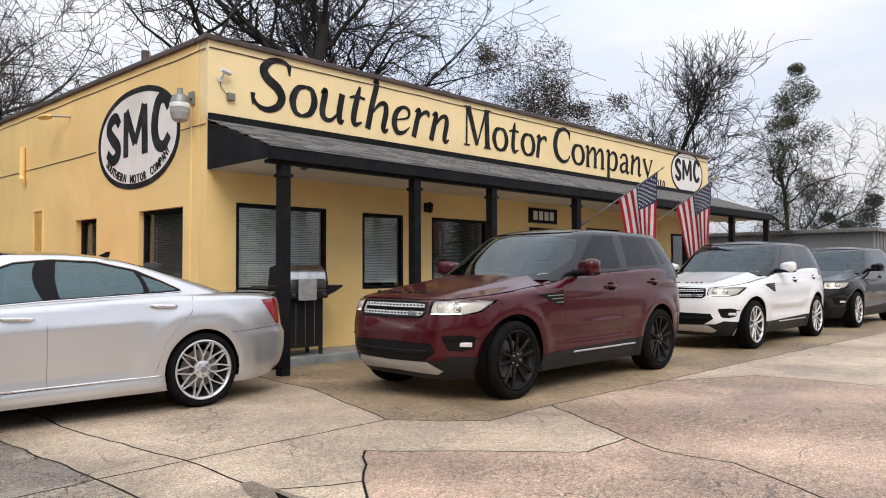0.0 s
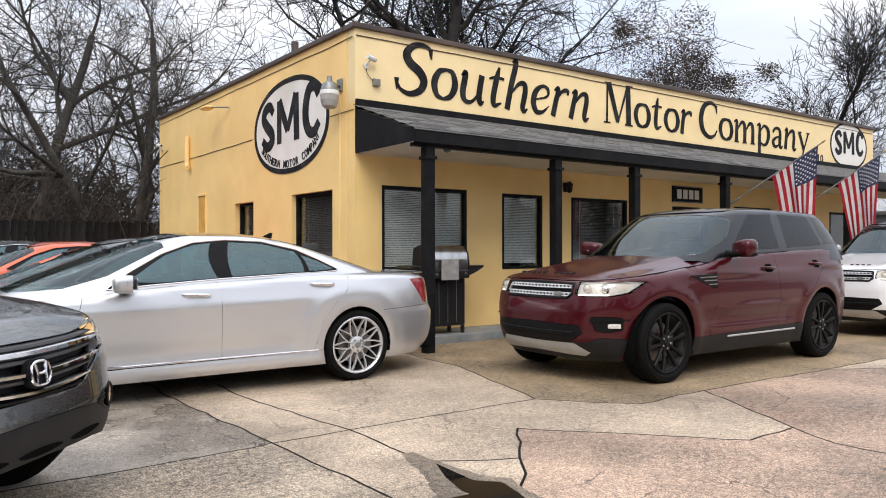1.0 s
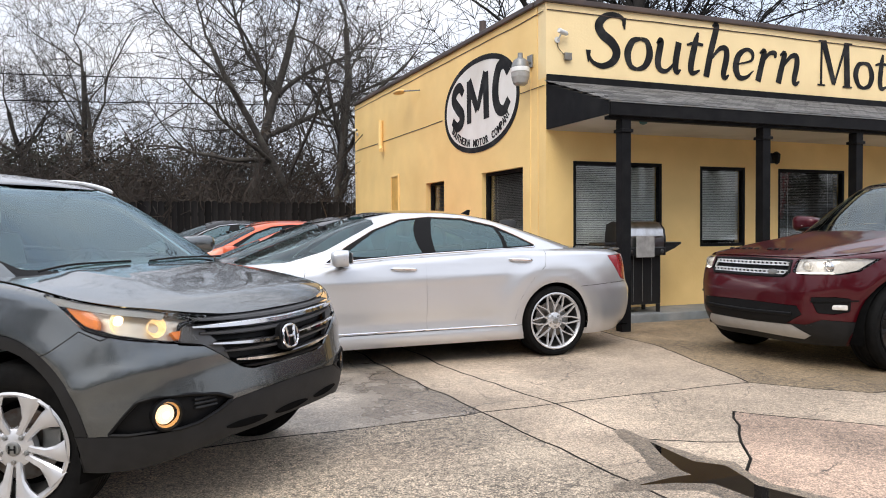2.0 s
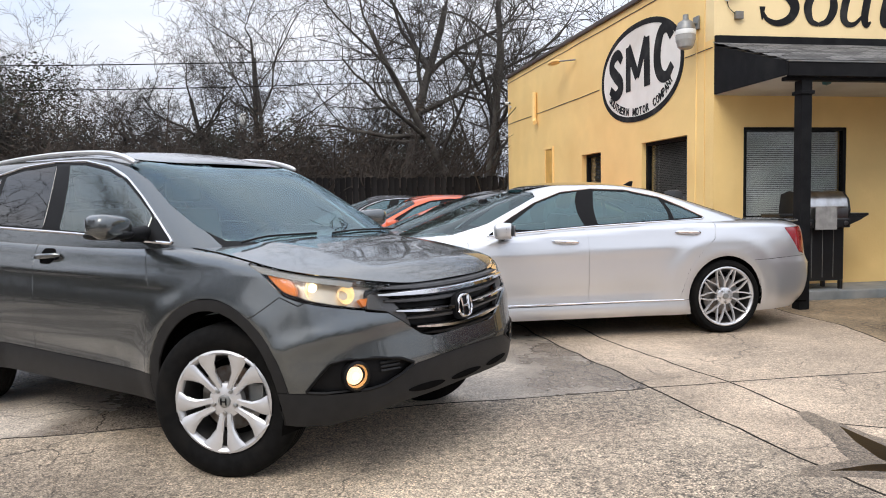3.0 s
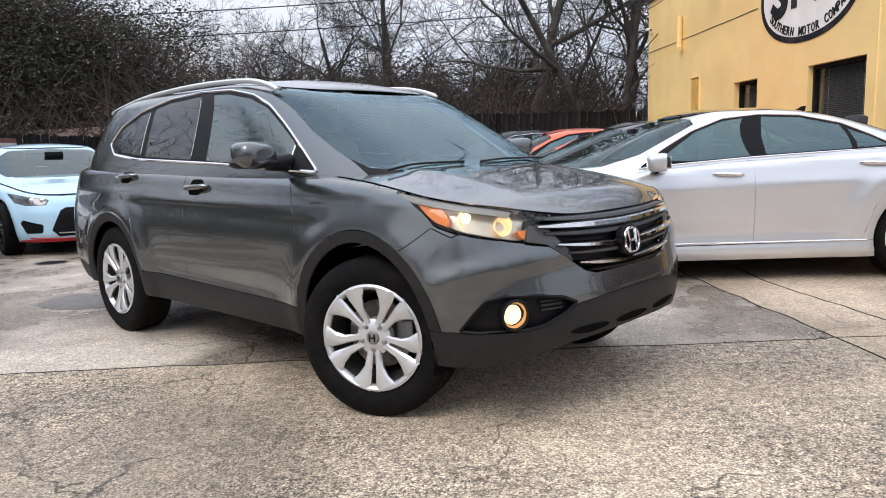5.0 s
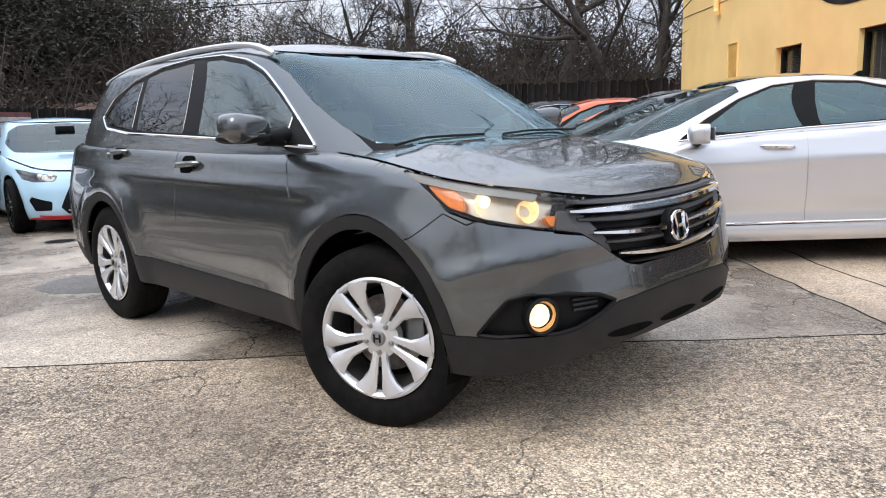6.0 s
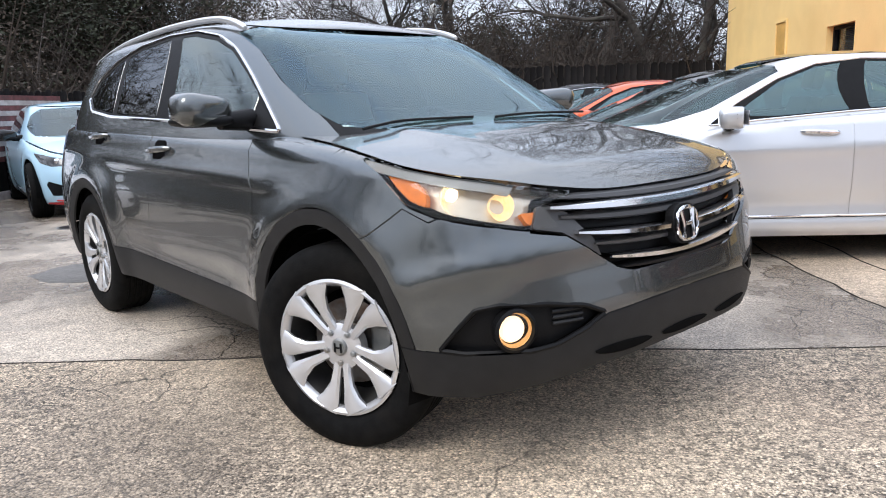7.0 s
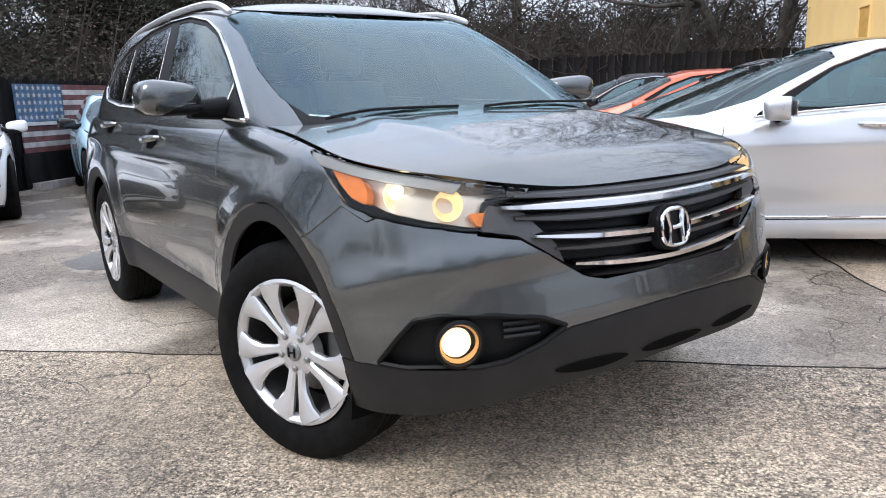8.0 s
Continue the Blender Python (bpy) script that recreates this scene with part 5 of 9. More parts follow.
def crowned(edge, outline, rise, power, lead, extra=None):
    """The height of a hood or roof: its edge line plus a crown that dies out to the sides and to both ends."""
    half = half_of(outline)
    x1, x0 = max(p[0] for p in outline), min(p[0] for p in outline)

    def f(x, y):
        k = np.clip(np.abs(y) / np.maximum(half(x), 0.02), 0, 1)
        t = np.clip((x1 - x) / lead[0], 0, 1) if lead[0] else 1.0
        u = np.clip((x - x0) / lead[1], 0, 1) if lead[1] else 1.0
        r = rise(x) if callable(rise) else rise
        z = edge(x) + r * (1 - k ** power) * np.sqrt(1 - (1 - t) ** 2) * np.sqrt(1 - (1 - u) ** 2)
        return z + extra(x, y) if extra else z

    return f


def finish(car, body, cab, paint, roof_mat, x_hood, rise, extra, axle, arch_r, arch_z, roof_rise=0.045, hood_step=0.04, deck=None, low=0.24):
    """Added dark backing shell, underside, hood and roof of a car."""
    # near-black copy of the body: stops light leaks and makes panel gaps read dark
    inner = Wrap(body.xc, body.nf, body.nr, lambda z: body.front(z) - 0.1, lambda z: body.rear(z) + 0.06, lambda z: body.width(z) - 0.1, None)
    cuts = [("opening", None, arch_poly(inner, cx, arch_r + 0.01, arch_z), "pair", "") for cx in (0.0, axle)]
    panels(inner, car, cuts, spread(0, inner.length, 0.1), spread(low, float(body.top(0.4)) - 0.06, 0.09), ("inner_shell", WELL_AND_SHADE, "one", ""), None, 0, 0)
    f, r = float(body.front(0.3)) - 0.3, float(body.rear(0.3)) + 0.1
    sheet(car, "underbody", WELL_AND_SHADE, [(f, -0.6), (f, 0.6), (r, 0.65), (r, -0.65)], lambda x, y: low + 0 * x, 0.5)
    outline = top_outline(body, x_hood)
    sheet(car, "hood", paint, outline, crowned(body.top, outline, rise, 3.0, (0.3, 0), extra), hood_step, thick=0.04)
    roof = edge_loop(cab)
    sheet(car, "roof", roof_mat, roof, crowned(cab.top, roof, roof_rise, 2.4, (0.5, 0.5)), 0.05, thick=0.035)
    if deck:
        x0, x1, y, z = deck
        sheet(car, "cowl", BLACK_PLASTIC, [(x1 - 0.1, -y), (x1, 0.0), (x1 - 0.1, y), (x0, y), (x0, -y)], lambda a, b: z - 0.02 * np.abs(b) + 0 * a, 0.12)


def grid_patch_both(body, outline, out, thick=0.006):
    """A patch over the nose, both halves in one mesh."""
    bm = patch(body, outline, out, thick)
    dup = bmesh.ops.duplicate(bm, geom=list(bm.verts) + list(bm.edges) + list(bm.faces))
    for g in dup["geom"]:
        if isinstance(g, bmesh.types.BMVert):
            g.co.y = -g.co.y
    bmesh.ops.reverse_faces(bm, faces=[g for g in dup["geom"] if isinstance(g, bmesh.types.BMFace)])
    return bm


def grip_handle(body, hx, hz, material_of, car, half=0.12, cup=None):
    """A pull handle and the cup behind it, on both sides."""
    def bar():
        line = [body.at(("s", hx + dx * half / 0.12, hz + 0.06 * dx)) for dx in (-0.12, -0.10, -0.05, 0.0, 0.05, 0.10, 0.12)]
        pts = [body.point(a, b, o) for (a, b), o in zip(line, (0.0, 0.024, 0.034, 0.036, 0.034, 0.024, 0.0))]
        return tube([tuple(q) for q in pts], [0.008, 0.014, 0.016, 0.016, 0.016, 0.014, 0.008], 8)
    both_sides(car, "door_handle", bar, material_of, "pull handle")
    # unless given a colour, the cup is a black patch painting the hollow's shade
    hole = axes_of(body, [("s", hx + dx, hz + dz) for dx, dz in ((-0.07, -0.045), (0.05, -0.045), (0.075, 0.0), (0.05, 0.042), (-0.06, 0.042), (-0.085, 0.0))], 0.03)
    both_sides(car, "handle_cup", lambda: patch(body, hole, 0.0015, 0.003), cup or WELL_AND_SHADE)


def door_mirror(car, x, y, z, paint, size=(0.09, 0.125, 0.08), arm_y=0.82, lower=True):
    """A rounded mirror shell with its glass, lower cover and arm, on both sides."""
    a, b, c = size
    def shell():
        bm = superegg(a, b, c, None, 3.4, 28)
        for v in bm.verts:
            v.co.x = min(v.co.x * 1.2, v.co.x) if v.co.x < 0 else v.co.x
            v.co.x = max(v.co.x, -a * 0.72)
            v.co.z *= 1.0 - 0.22 * (v.co.y / b)
            v.co.x += -0.03 * (v.co.y / b)
        bmesh.ops.transform(bm, matrix=pose(x, y, z, 0, 0, 6), verts=bm.verts)
        return bm
    both_sides(car, "mirror_shell", shell, paint, "rounded door mirror shell")
    both_sides(car, "mirror_glass", lambda: pad((x - a * 0.76 - 0.004, y - b * 0.72, z - c * 0.7), (x - a * 0.74, y + b * 0.72, z + c * 0.7), 0.002), CHROME)
    if lower:
        both_sides(car, "mirror_lower", lambda: superegg(a * 0.98, b * 0.98, c * 0.42, pose(x - 0.005, y, z - c * 0.72, 0, 0, 6), 2.7, 20), BLACK_PLASTIC)
    both_sides(car, "mirror_arm", lambda: tube([(x - 0.02, -arm_y + 0.03, z - c * 0.75), (x, (y - arm_y) / 2 - 0.02, z - c * 0.8), (x, y + b * 0.6, z - c * 0.6)], [0.045, 0.032, 0.028], 10), BLACK_PLASTIC)


def recoloured(car, m, swap, label):
    """A copy of a car in other paints."""
    twin = copy_thing(car, m)
    twin["label"] = label
    for o in twin.children_recursive:
        for slot in o.material_slots:
            if slot.material in swap:
                slot.link, slot.material = "OBJECT", swap[slot.material]
    return twin


# ---- grey compact SUV ----
GREY_PAINT = mat("metallic_grey_car_paint", (0.118, 0.128, 0.130), 0.25, metal=0.9, vary=0.02, scale=900, coat=1.0)
CLADDING = mat("dark_grey_cladding", (0.014, 0.014, 0.0145), 0.5, spec=0.25, vary=0.2, scale=14, bump=0.1, bump_scale=300)
CAR_GLASS = glass("tinted_windscreen", (0.58, 0.74, 0.78), 0.004, ior=1.95, sheen=(0.72, 0.92, 1.0))
SIDE_GLASS = glass("lightly_tinted_side_glass", (0.45, 0.55, 0.52), 0.002, ior=2.5, sheen=(0.90, 0.98, 0.95))
PRIVACY = glass("dark_privacy_glass", (0.05, 0.055, 0.06), 0.002, ior=1.85)
CAR_GLASS_DARK = glass("privacy_glass", (0.09, 0.10, 0.105), 0.004, ior=1.5)
LENS = glass("clear_lamp_lens", (0.90, 0.88, 0.84), 0.02, ior=1.4)
AMBER = mat("amber_reflector", (0.62, 0.17, 0.02), 0.2, vary=0.2, scale=60, emit=(1.0, 0.28, 0.03), power=0.12)
REFLECTOR = mat("lamp_reflector", (0.78, 0.72, 0.62), 0.25, metal=0.5, vary=0.1, scale=30)
WARM_LAMP = mat("lit_halogen_bulb", (1, 0.8, 0.5), 0.3, emit=(1.0, 0.78, 0.46), power=5.0)
FOG_LIGHT = mat("lit_fog_bulb", (1, 0.8, 0.5), 0.3, emit=(1.0, 0.76, 0.48), power=1.7)
# reflector bowls emit weakly: the bulbs' reflected light is put into their surface
WARM_GLOW = mat("lit_reflector_bowl", (0.45, 0.30, 0.17), 0.3, metal=0.6, emit=(1.0, 0.45, 0.10), power=0.22)
HEAD_GLOW = mat("lit_headlight_bowl", (0.9, 0.85, 0.75), 0.25, metal=0.7, vary=0.2, scale=70, emit=(1.0, 0.72, 0.38), power=0.95)
WARM_DIM = mat("warm_lit_inner_reflector", (0.85, 0.74, 0.55), 0.25, metal=0.5, vary=0.2, scale=60, emit=(1.0, 0.62, 0.28), power=0.5)
RED_LENS = mat("red_tail_lens", (0.26, 0.006, 0.012), 0.15, vary=0.2, scale=50, coat=0.6)


def compact_suv():
    car = thing("compact_suv", Matrix.Translation((-4.996, -4.698, 0)) @ pose(0, 0, 0, 0, 0, -42.59), "dark grey metallic compact SUV with lit headlights", "car")
    top = curve((-3.7, 1.125), (-2.5, 1.118), (-1.2, 1.092), (-0.6, 1.076), (-0.3, 1.066), (-0.1, 1.050), (0.18, 1.014), (0.34, 0.986), (0.5, 0.960), (0.61, 0.940), (0.70, 0.910), (0.76, 0.884), (0.9, 0.862))
    body = Wrap(0.05, 3.2, 9.0,
                curve((0.15, 0.62), (0.24, 0.72), (0.32, 0.80), (0.42, 0.838), (0.52, 0.845), (0.62, 0.83), (0.72, 0.808), (0.8, 0.79), (0.88, 0.765), (1.0, 0.68), (1.2, 0.5)),
                curve((0.15, -3.40), (0.35, -3.58), (0.5, -3.63), (0.75, -3.62), (1.0, -3.60), (1.2, -3.58)),
                curve((0.15, 0.82), (0.28, 0.872), (0.42, 0.902), (0.55, 0.914), (0.75, 0.91), (0.9, 0.888), (1.0, 0.862), (1.06, 0.847), (1.2, 0.82)),
                top, lambda x: (np.interp(x, (-0.5, 0.2, 0.75), (0.075, 0.055, 0.03)), np.interp(x, (-0.5, -0.1, 0.2, 0.75), (0.085, 0.07, 0.05, 0.012))),
                [flare(0.02, 0.385, 0.47, 0.018, 0.08), flare(-2.53, 0.37, 0.47, 0.026, 0.10),
                 crease(lambda x: 0.93 - 0.02 * (x + 1.4), 0.010, 0.035, -3.4, -0.1), crease(lambda x: 0.50 + 0 * x, -0.016, 0.06, -2.2, -0.45, 0.3),
                 crease(lambda x: 0.60 + 0.16 * np.clip((x - 0.3) / 0.5, 0, 1), 0.012, 0.05, 0.35, 1.2, 0.15)])
    S, F = "s", "f"
    cut = []

    def add(name, material, pts, how="pair", label="", r=0.0):
        cut.append((name, material, axes_of(body, [(p if isinstance(p[0], str) else (S, *p)) for p in pts], r) if not isinstance(pts, np.ndarray) else [tuple(q) for q in pts], how, label))

    cut.append(("opening", None, arch_poly(body, 0.02, 0.40, 0.385), "pair", ""))
    cut.append(("opening", None, arch_poly(body, -2.53, 0.388, 0.37), "pair", ""))
    lens_line = [(S, 0.195, 1.006), (S, 0.30, 0.968), (S, 0.36, 0.928), (S, 0.432, 0.872), (S, 0.518, 0.843), (S, 0.629, 0.82), (F, 0.633, 0.80), (F, 0.545, 0.80), (F, 0.583, 0.872), (F, 0.475, 0.894),
                 (S, 0.665, 0.919), (S, 0.61, 0.938), (S, 0.5, 0.958), (S, 0.34, 0.984)]
    cut.append(("opening", None, axes_of(body, [(F, 0.0, 0.10), (F, 0.0, 0.375), (F, 0.42, 0.37), (F, 0.58, 0.345), (S, 0.62, 0.305), (S, 0.45, 0.262), (S, 0.36, 0.25), (S, 0.36, 0.10)]), "one", ""))
    add("headlight_bay", None, lens_line, r=0.012)
    cut.append(("grille_bay", None, axes_of(body, [(F, 0.0, 0.640), (F, 0.28, 0.643), (F, 0.35, 0.662), (F, 0.53, 0.778), (F, 0.633, 0.795), (F, 0.60, 0.872), (F, 0.48, 0.889), (F, 0.40, 0.93), (F, 0.0, 0.93)]), "one", ""))
    bezel = axes_of(body, [(S, 0.54, 0.460), (S, 0.596, 0.534), (S, 0.632, 0.584), (S, 0.68, 0.597), (F, 0.62, 0.592), (F, 0.50, 0.573), (F, 0.425, 0.540), (F, 0.50, 0.502), (F, 0.592, 0.467), (F, 0.66, 0.456), (S, 0.60, 0.452)], 0.012)
    cut.append(("fog_bay", None, bezel, "pair", ""))
    cut.append(("lower_cladding", CLADDING, axes_of(body, [(F, 0.0, 0.10), (F, 0.0, 0.546), (F, 0.235, 0.543), (F, 0.416, 0.534), (F, 0.533, 0.49), (F, 0.645, 0.454), (S, 0.611, 0.449), (S, 0.51, 0.455), (S, 0.41, 0.452), (S, 0.38, 0.10)], 0.0), "one", "black textured lower bumper"))
    arch_w = 0.058
    for cx, cz, cr in ((0.02, 0.385, 0.40), (-2.53, 0.37, 0.388)):
        ring = [body.at((S, x, z)) for x, z in arc_pts(cx, cz, cr + arch_w, -25, 205, 26)]
        cut.append(("arch_cladding", CLADDING, ring, "pair", "black wheel arch cladding"))
    add("sill_cladding", CLADDING, [(-0.35, 0.10), (-0.35, 0.44), (-0.475, 0.445), (-1.555, 0.460), (-2.2, 0.467), (-2.2, 0.10)], label="black sill cladding")
    add("sill_cladding", CLADDING, [(-2.95, 0.10), (-2.95, 0.42), ("r", 0.0, 0.46), ("r", 0.0, 0.10)], label="black rear bumper cladding")
    add("front_door", GREY_PAINT, [(-0.56, 1.2), (-0.56, 1.07), (-0.45, 0.87), (-0.465, 0.60), (-0.475, 0.445), (-1.555, 0.460), (-1.53, 0.74), (-1.58, 1.04), (-1.60, 1.2)], r=0.02)
    add("rear_door", GREY_PAINT, [(-1.60, 1.2), (-1.58, 1.04), (-1.53, 0.74), (-1.555, 0.460), (-2.08, 0.465), (-2.12, 0.6), (-2.21, 0.796), (-2.37, 0.92), (-2.56, 1.06), (-2.60, 1.2)], r=0.02)
    cut.append(("front_bumper", GREY_PAINT, axes_of(body, [(F, 0.0, 0.3), (S, 0.2, 0.3), (S, 0.2, 0.74), (S, 0.31, 0.786), (S, 0.415, 0.866), (S, 0.5, 0.83), (F, 0.6, 0.95), (F, 0.0, 0.95)], 0.0), "one", ""))
    cut.append(("tail_lamp", RED_LENS, axes_of(body, [(S, -3.35, 0.93), (S, -3.30, 1.3), ("r", 0.62, 1.3), ("r", 0.62, 0.93)], 0.0), "pair", "tall red tail lamp"))
    cut.append(("front_fender", GREY_PAINT, axes_of(body, [(S, -1.0, 0.1), (S, -1.0, 1.3), (F, 0.0, 1.3), (F, 0.0, 0.1)], 0.0), "pair", ""))
    us, vs = spread(0, body.length, 0.035), spread(0.15, 1.16, 0.035)
    panels(body, car, cut, us, vs, ("rear_quarter", GREY_PAINT, "pair", ""), keep_outline(body, 0.30))
    # greenhouse
    roof_edge = curve((-3.7, 1.47), (-3.4, 1.525), (-2.9, 1.565), (-2.2, 1.588), (-1.6, 1.586), (-1.2, 1.564), (-0.9, 1.528), (-0.5, 1.47))
    cab = Wrap(-1.95, 6.0, 4.5,
               curve((0.9, 0.20), (1.05, 0.03), (1.12, -0.09), (1.3, -0.40), (1.45, -0.68), (1.56, -0.93), (1.62, -1.10)),
               curve((0.9, -3.62), (1.1, -3.58), (1.3, -3.50), (1.45, -3.40), (1.55, -3.28), (1.62, -3.1)),
               curve((0.9, 0.85), (1.05, 0.835), (1.12, 0.815), (1.3, 0.75), (1.45, 0.69), (1.55, 0.645), (1.62, 0.61)),
               roof_edge, (0.05, 0.05))
    win = [(-0.395, 1.083), (-0.535, 1.182), (-0.75, 1.326), (-0.945, 1.441), (-1.11, 1.502), (-1.36, 1.545), (-1.70, 1.556), (-2.065, 1.538), (-2.424, 1.48), (-2.677, 1.389), (-2.797, 1.275), (-2.68, 1.202), (-2.286, 1.165), (-1.531, 1.139), (-1.222, 1.128), (-0.8, 1.105)]
    gcut = [("front_window", SIDE_GLASS, axes_of(cab, [(S, x, z) for x, z in [(-0.62, 1.120), (-0.62, 1.222), (-0.77, 1.318), (-0.96, 1.427), (-1.13, 1.485), (-1.37, 1.525), (-1.53, 1.532), (-1.41, 1.148)]], 0.02), "pair", "lightly tinted glass"),
            ("rear_window", PRIVACY, axes_of(cab, [(S, x, z) for x, z in [(-1.675, 1.535), (-2.05, 1.517), (-2.235, 1.488), (-2.20, 1.180), (-1.59, 1.157)]], 0.02), "pair", "dark privacy glass"),
            ("quarter_window", PRIVACY, axes_of(cab, [(S, x, z) for x, z in [(-2.295, 1.477), (-2.42, 1.458), (-2.65, 1.372), (-2.765, 1.275), (-2.66, 1.220), (-2.27, 1.186)]], 0.02), "pair", "dark privacy glass"),
            ("window_surround", BLACK_PLASTIC, axes_of(cab, [(S, x, z) for x, z in win], 0.02), "pair", "black window surround"),
            ("windscreen", CAR_GLASS, axes_of(cab, [(F, 0, 1.08), (F, 0.5, 1.08), (F, 0.665, 1.10), (S, -0.315, 1.162), (S, -0.555, 1.283), (S, -0.785, 1.418), (S, -1.0, 1.508), (F, 0.53, 1.54), (F, 0.3, 1.553), (F, 0, 1.556)], 0.0), "one", "sloping tinted windscreen"),
            ("windscreen_border", BLACK_PLASTIC, axes_of(cab, [(F, 0, 1.0), (F, 0.5, 1.0), (F, 0.70, 1.0), (S, -0.225, 1.12), (S, -0.285, 1.15), (S, -0.525, 1.283), (S, -0.755, 1.418), (S, -0.975, 1.524), (F, 0.55, 1.555), (F, 0.3, 1.568), (F, 0, 1.571)], 0.0), "pair", ""),
            ("rear_screen", PRIVACY, axes_of(cab, [("r", 0, 1.15), ("r", 0.6, 1.15), ("r", 0.55, 1.46), ("r", 0, 1.48)], 0.0), "one", "dark rear glass")]
    panels(cab, car, gcut, spread(0, cab.length, 0.04), spread(1.0, 1.63, 0.035), ("pillar_frame", GREY_PAINT, "pair", ""), keep_outline(cab, 1.02))
    loop = axes_of(cab, [(S, x, z) for x, z in win], 0.03)
    both_sides(car, "chrome_trim", lambda: tube(edge_line(cab, loop + loop[:1], 1, 0.002), 0.0085, 6), CHROME, "bright chrome window trim")
    dome = lambda x, y: 0.006 * np.exp(-((np.abs(y) - 0.46 - 0.05 * (0.3 - x)) / 0.07) ** 2) * np.clip((0.72 - x) / 0.4, 0, 1)
    finish(car, body, cab, GREY_PAINT, GREY_PAINT, -0.36, lambda x: np.interp(x, (-0.4, -0.1, 0.3, 0.6, 0.76), (0.05, 0.05, 0.048, 0.035, 0.012)), dome, -2.53, 0.388, 0.37, 0.05, 0.035, (-0.78, -0.10, 0.72, 1.07), 0.36)
    SATIN = mat("satin_aluminium", (0.72, 0.72, 0.73), 0.3, metal=0.7, vary=0.05, scale=8)
    rail = [(-0.93, -0.622, 1.530), (-1.05, -0.615, 1.568), (-1.22, -0.606, 1.598), (-1.5, -0.60, 1.614), (-1.9, -0.60, 1.617), (-2.4, -0.597, 1.600), (-2.75, -0.59, 1.570), (-3.05, -0.58, 1.53), (-3.15, -0.575, 1.512)]
    both_sides(car, "roof_rail", lambda: tube([(a, b, c - 0.010) for a, b, c in smooth_line(rail, 4)], [0.010] + [0.0155] * (len(smooth_line(rail, 4)) - 2) + [0.008], 8), SATIN, "silver roof rail")
    # headlights
    bay = axes_of(body, [(k, v + (0.003 if i < 2 else 0.0), z - (0.003 if i > 8 else -0.003 if 2 < i < 8 else 0.0)) for i, (k, v, z) in enumerate(lens_line)], 0.012)
    both_sides(car, "headlight_housing", lambda: patch(body, bay, -0.074, 0.01), REFLECTOR, "bright lamp housing")
    brow = axes_of(body, [(S, x, z - 0.003) for x, z in ((0.205, 1.003), (0.34, 0.984), (0.5, 0.958), (0.61, 0.938), (0.655, 0.923))] + [(S, x, z - 0.026) for x, z in ((0.655, 0.923), (0.61, 0.938), (0.5, 0.958), (0.34, 0.984), (0.215, 1.003))])
    both_sides(car, "lamp_brow", lambda: patch(body, brow, -0.012, 0.004), METAL_GREY, "grey upper edge of the lamp")
    amber = axes_of(body, [(S, x, z) for x, z in [(0.318, 0.956), (0.375, 0.915), (0.42, 0.885), (0.475, 0.868), (0.472, 0.90), (0.448, 0.93), (0.412, 0.950), (0.36, 0.957)]], 0.01)
    both_sides(car, "turn_signal", lambda: patch(body, amber, -0.03, 0.03), AMBER, "amber turn signal")
    amber2 = axes_of(body, [(F, 0.625, 0.812), (F, 0.57, 0.812), (F, 0.585, 0.845), (F, 0.64, 0.845)], 0.01)
    both_sides(car, "side_marker", lambda: patch(body, amber2, -0.03, 0.03), AMBER, "amber side marker")
    for yside in (-1, 1):
        lamp = new("headlight_bowl")
        lamp.parent = car
        lamp.matrix_basis = pose(0.475, yside * 0.715, 0.889, 0, 0, yside * 14)
        bmb = revolve([(0.016, -0.03), (0.036, -0.015), (0.050, 0.015), (0.054, 0.035)], 28, "x")
        for f in [f for f in bmb.faces if len(f.verts) > 8]:
            bmb.faces.remove(f)
        part("bowl", bmb, HEAD_GLOW, lamp, "glowing warm reflector bowl", smooth=True)
        part("bulb", revolve([(0.0, 0.035), (0.018, 0.03), (0.030, 0.015), (0.030, -0.01), (0.012, -0.03)], 20, "x"), WARM_LAMP, lamp, "lit warm bulb", smooth=True)
        bowl2 = revolve([(0.015, -0.02), (0.032, 0.0), (0.042, 0.03)], 24, "x", m=Matrix.Translation((0.11, yside * -0.085, -0.022)))
        for f in [f for f in bowl2.faces if len(f.verts) > 8]:
            bowl2.faces.remove(f)
        part("high_beam_bowl", bowl2, WARM_DIM, lamp, "glowing inner reflector", smooth=True)
    lens = both_sides(car, "headlight_lens", lambda: patch(body, bay, 0.002, 0.006), LENS, "clear headlight lens")
    # grille
    bayg = axes_of(body, [(F, 0.0, 0.645), (F, 0.28, 0.648), (F, 0.35, 0.668), (F, 0.53, 0.783), (F, 0.625, 0.80), (F, 0.595, 0.868), (F, 0.48, 0.885), (F, 0.0, 0.875)])
    part("grille_backing", grid_patch_both(body, bayg, -0.05), BLACK_PLASTIC, car)

    FIN = mat("dark_grey_grille_plastic", (0.045, 0.045, 0.047), 0.4, vary=0.1, scale=20)

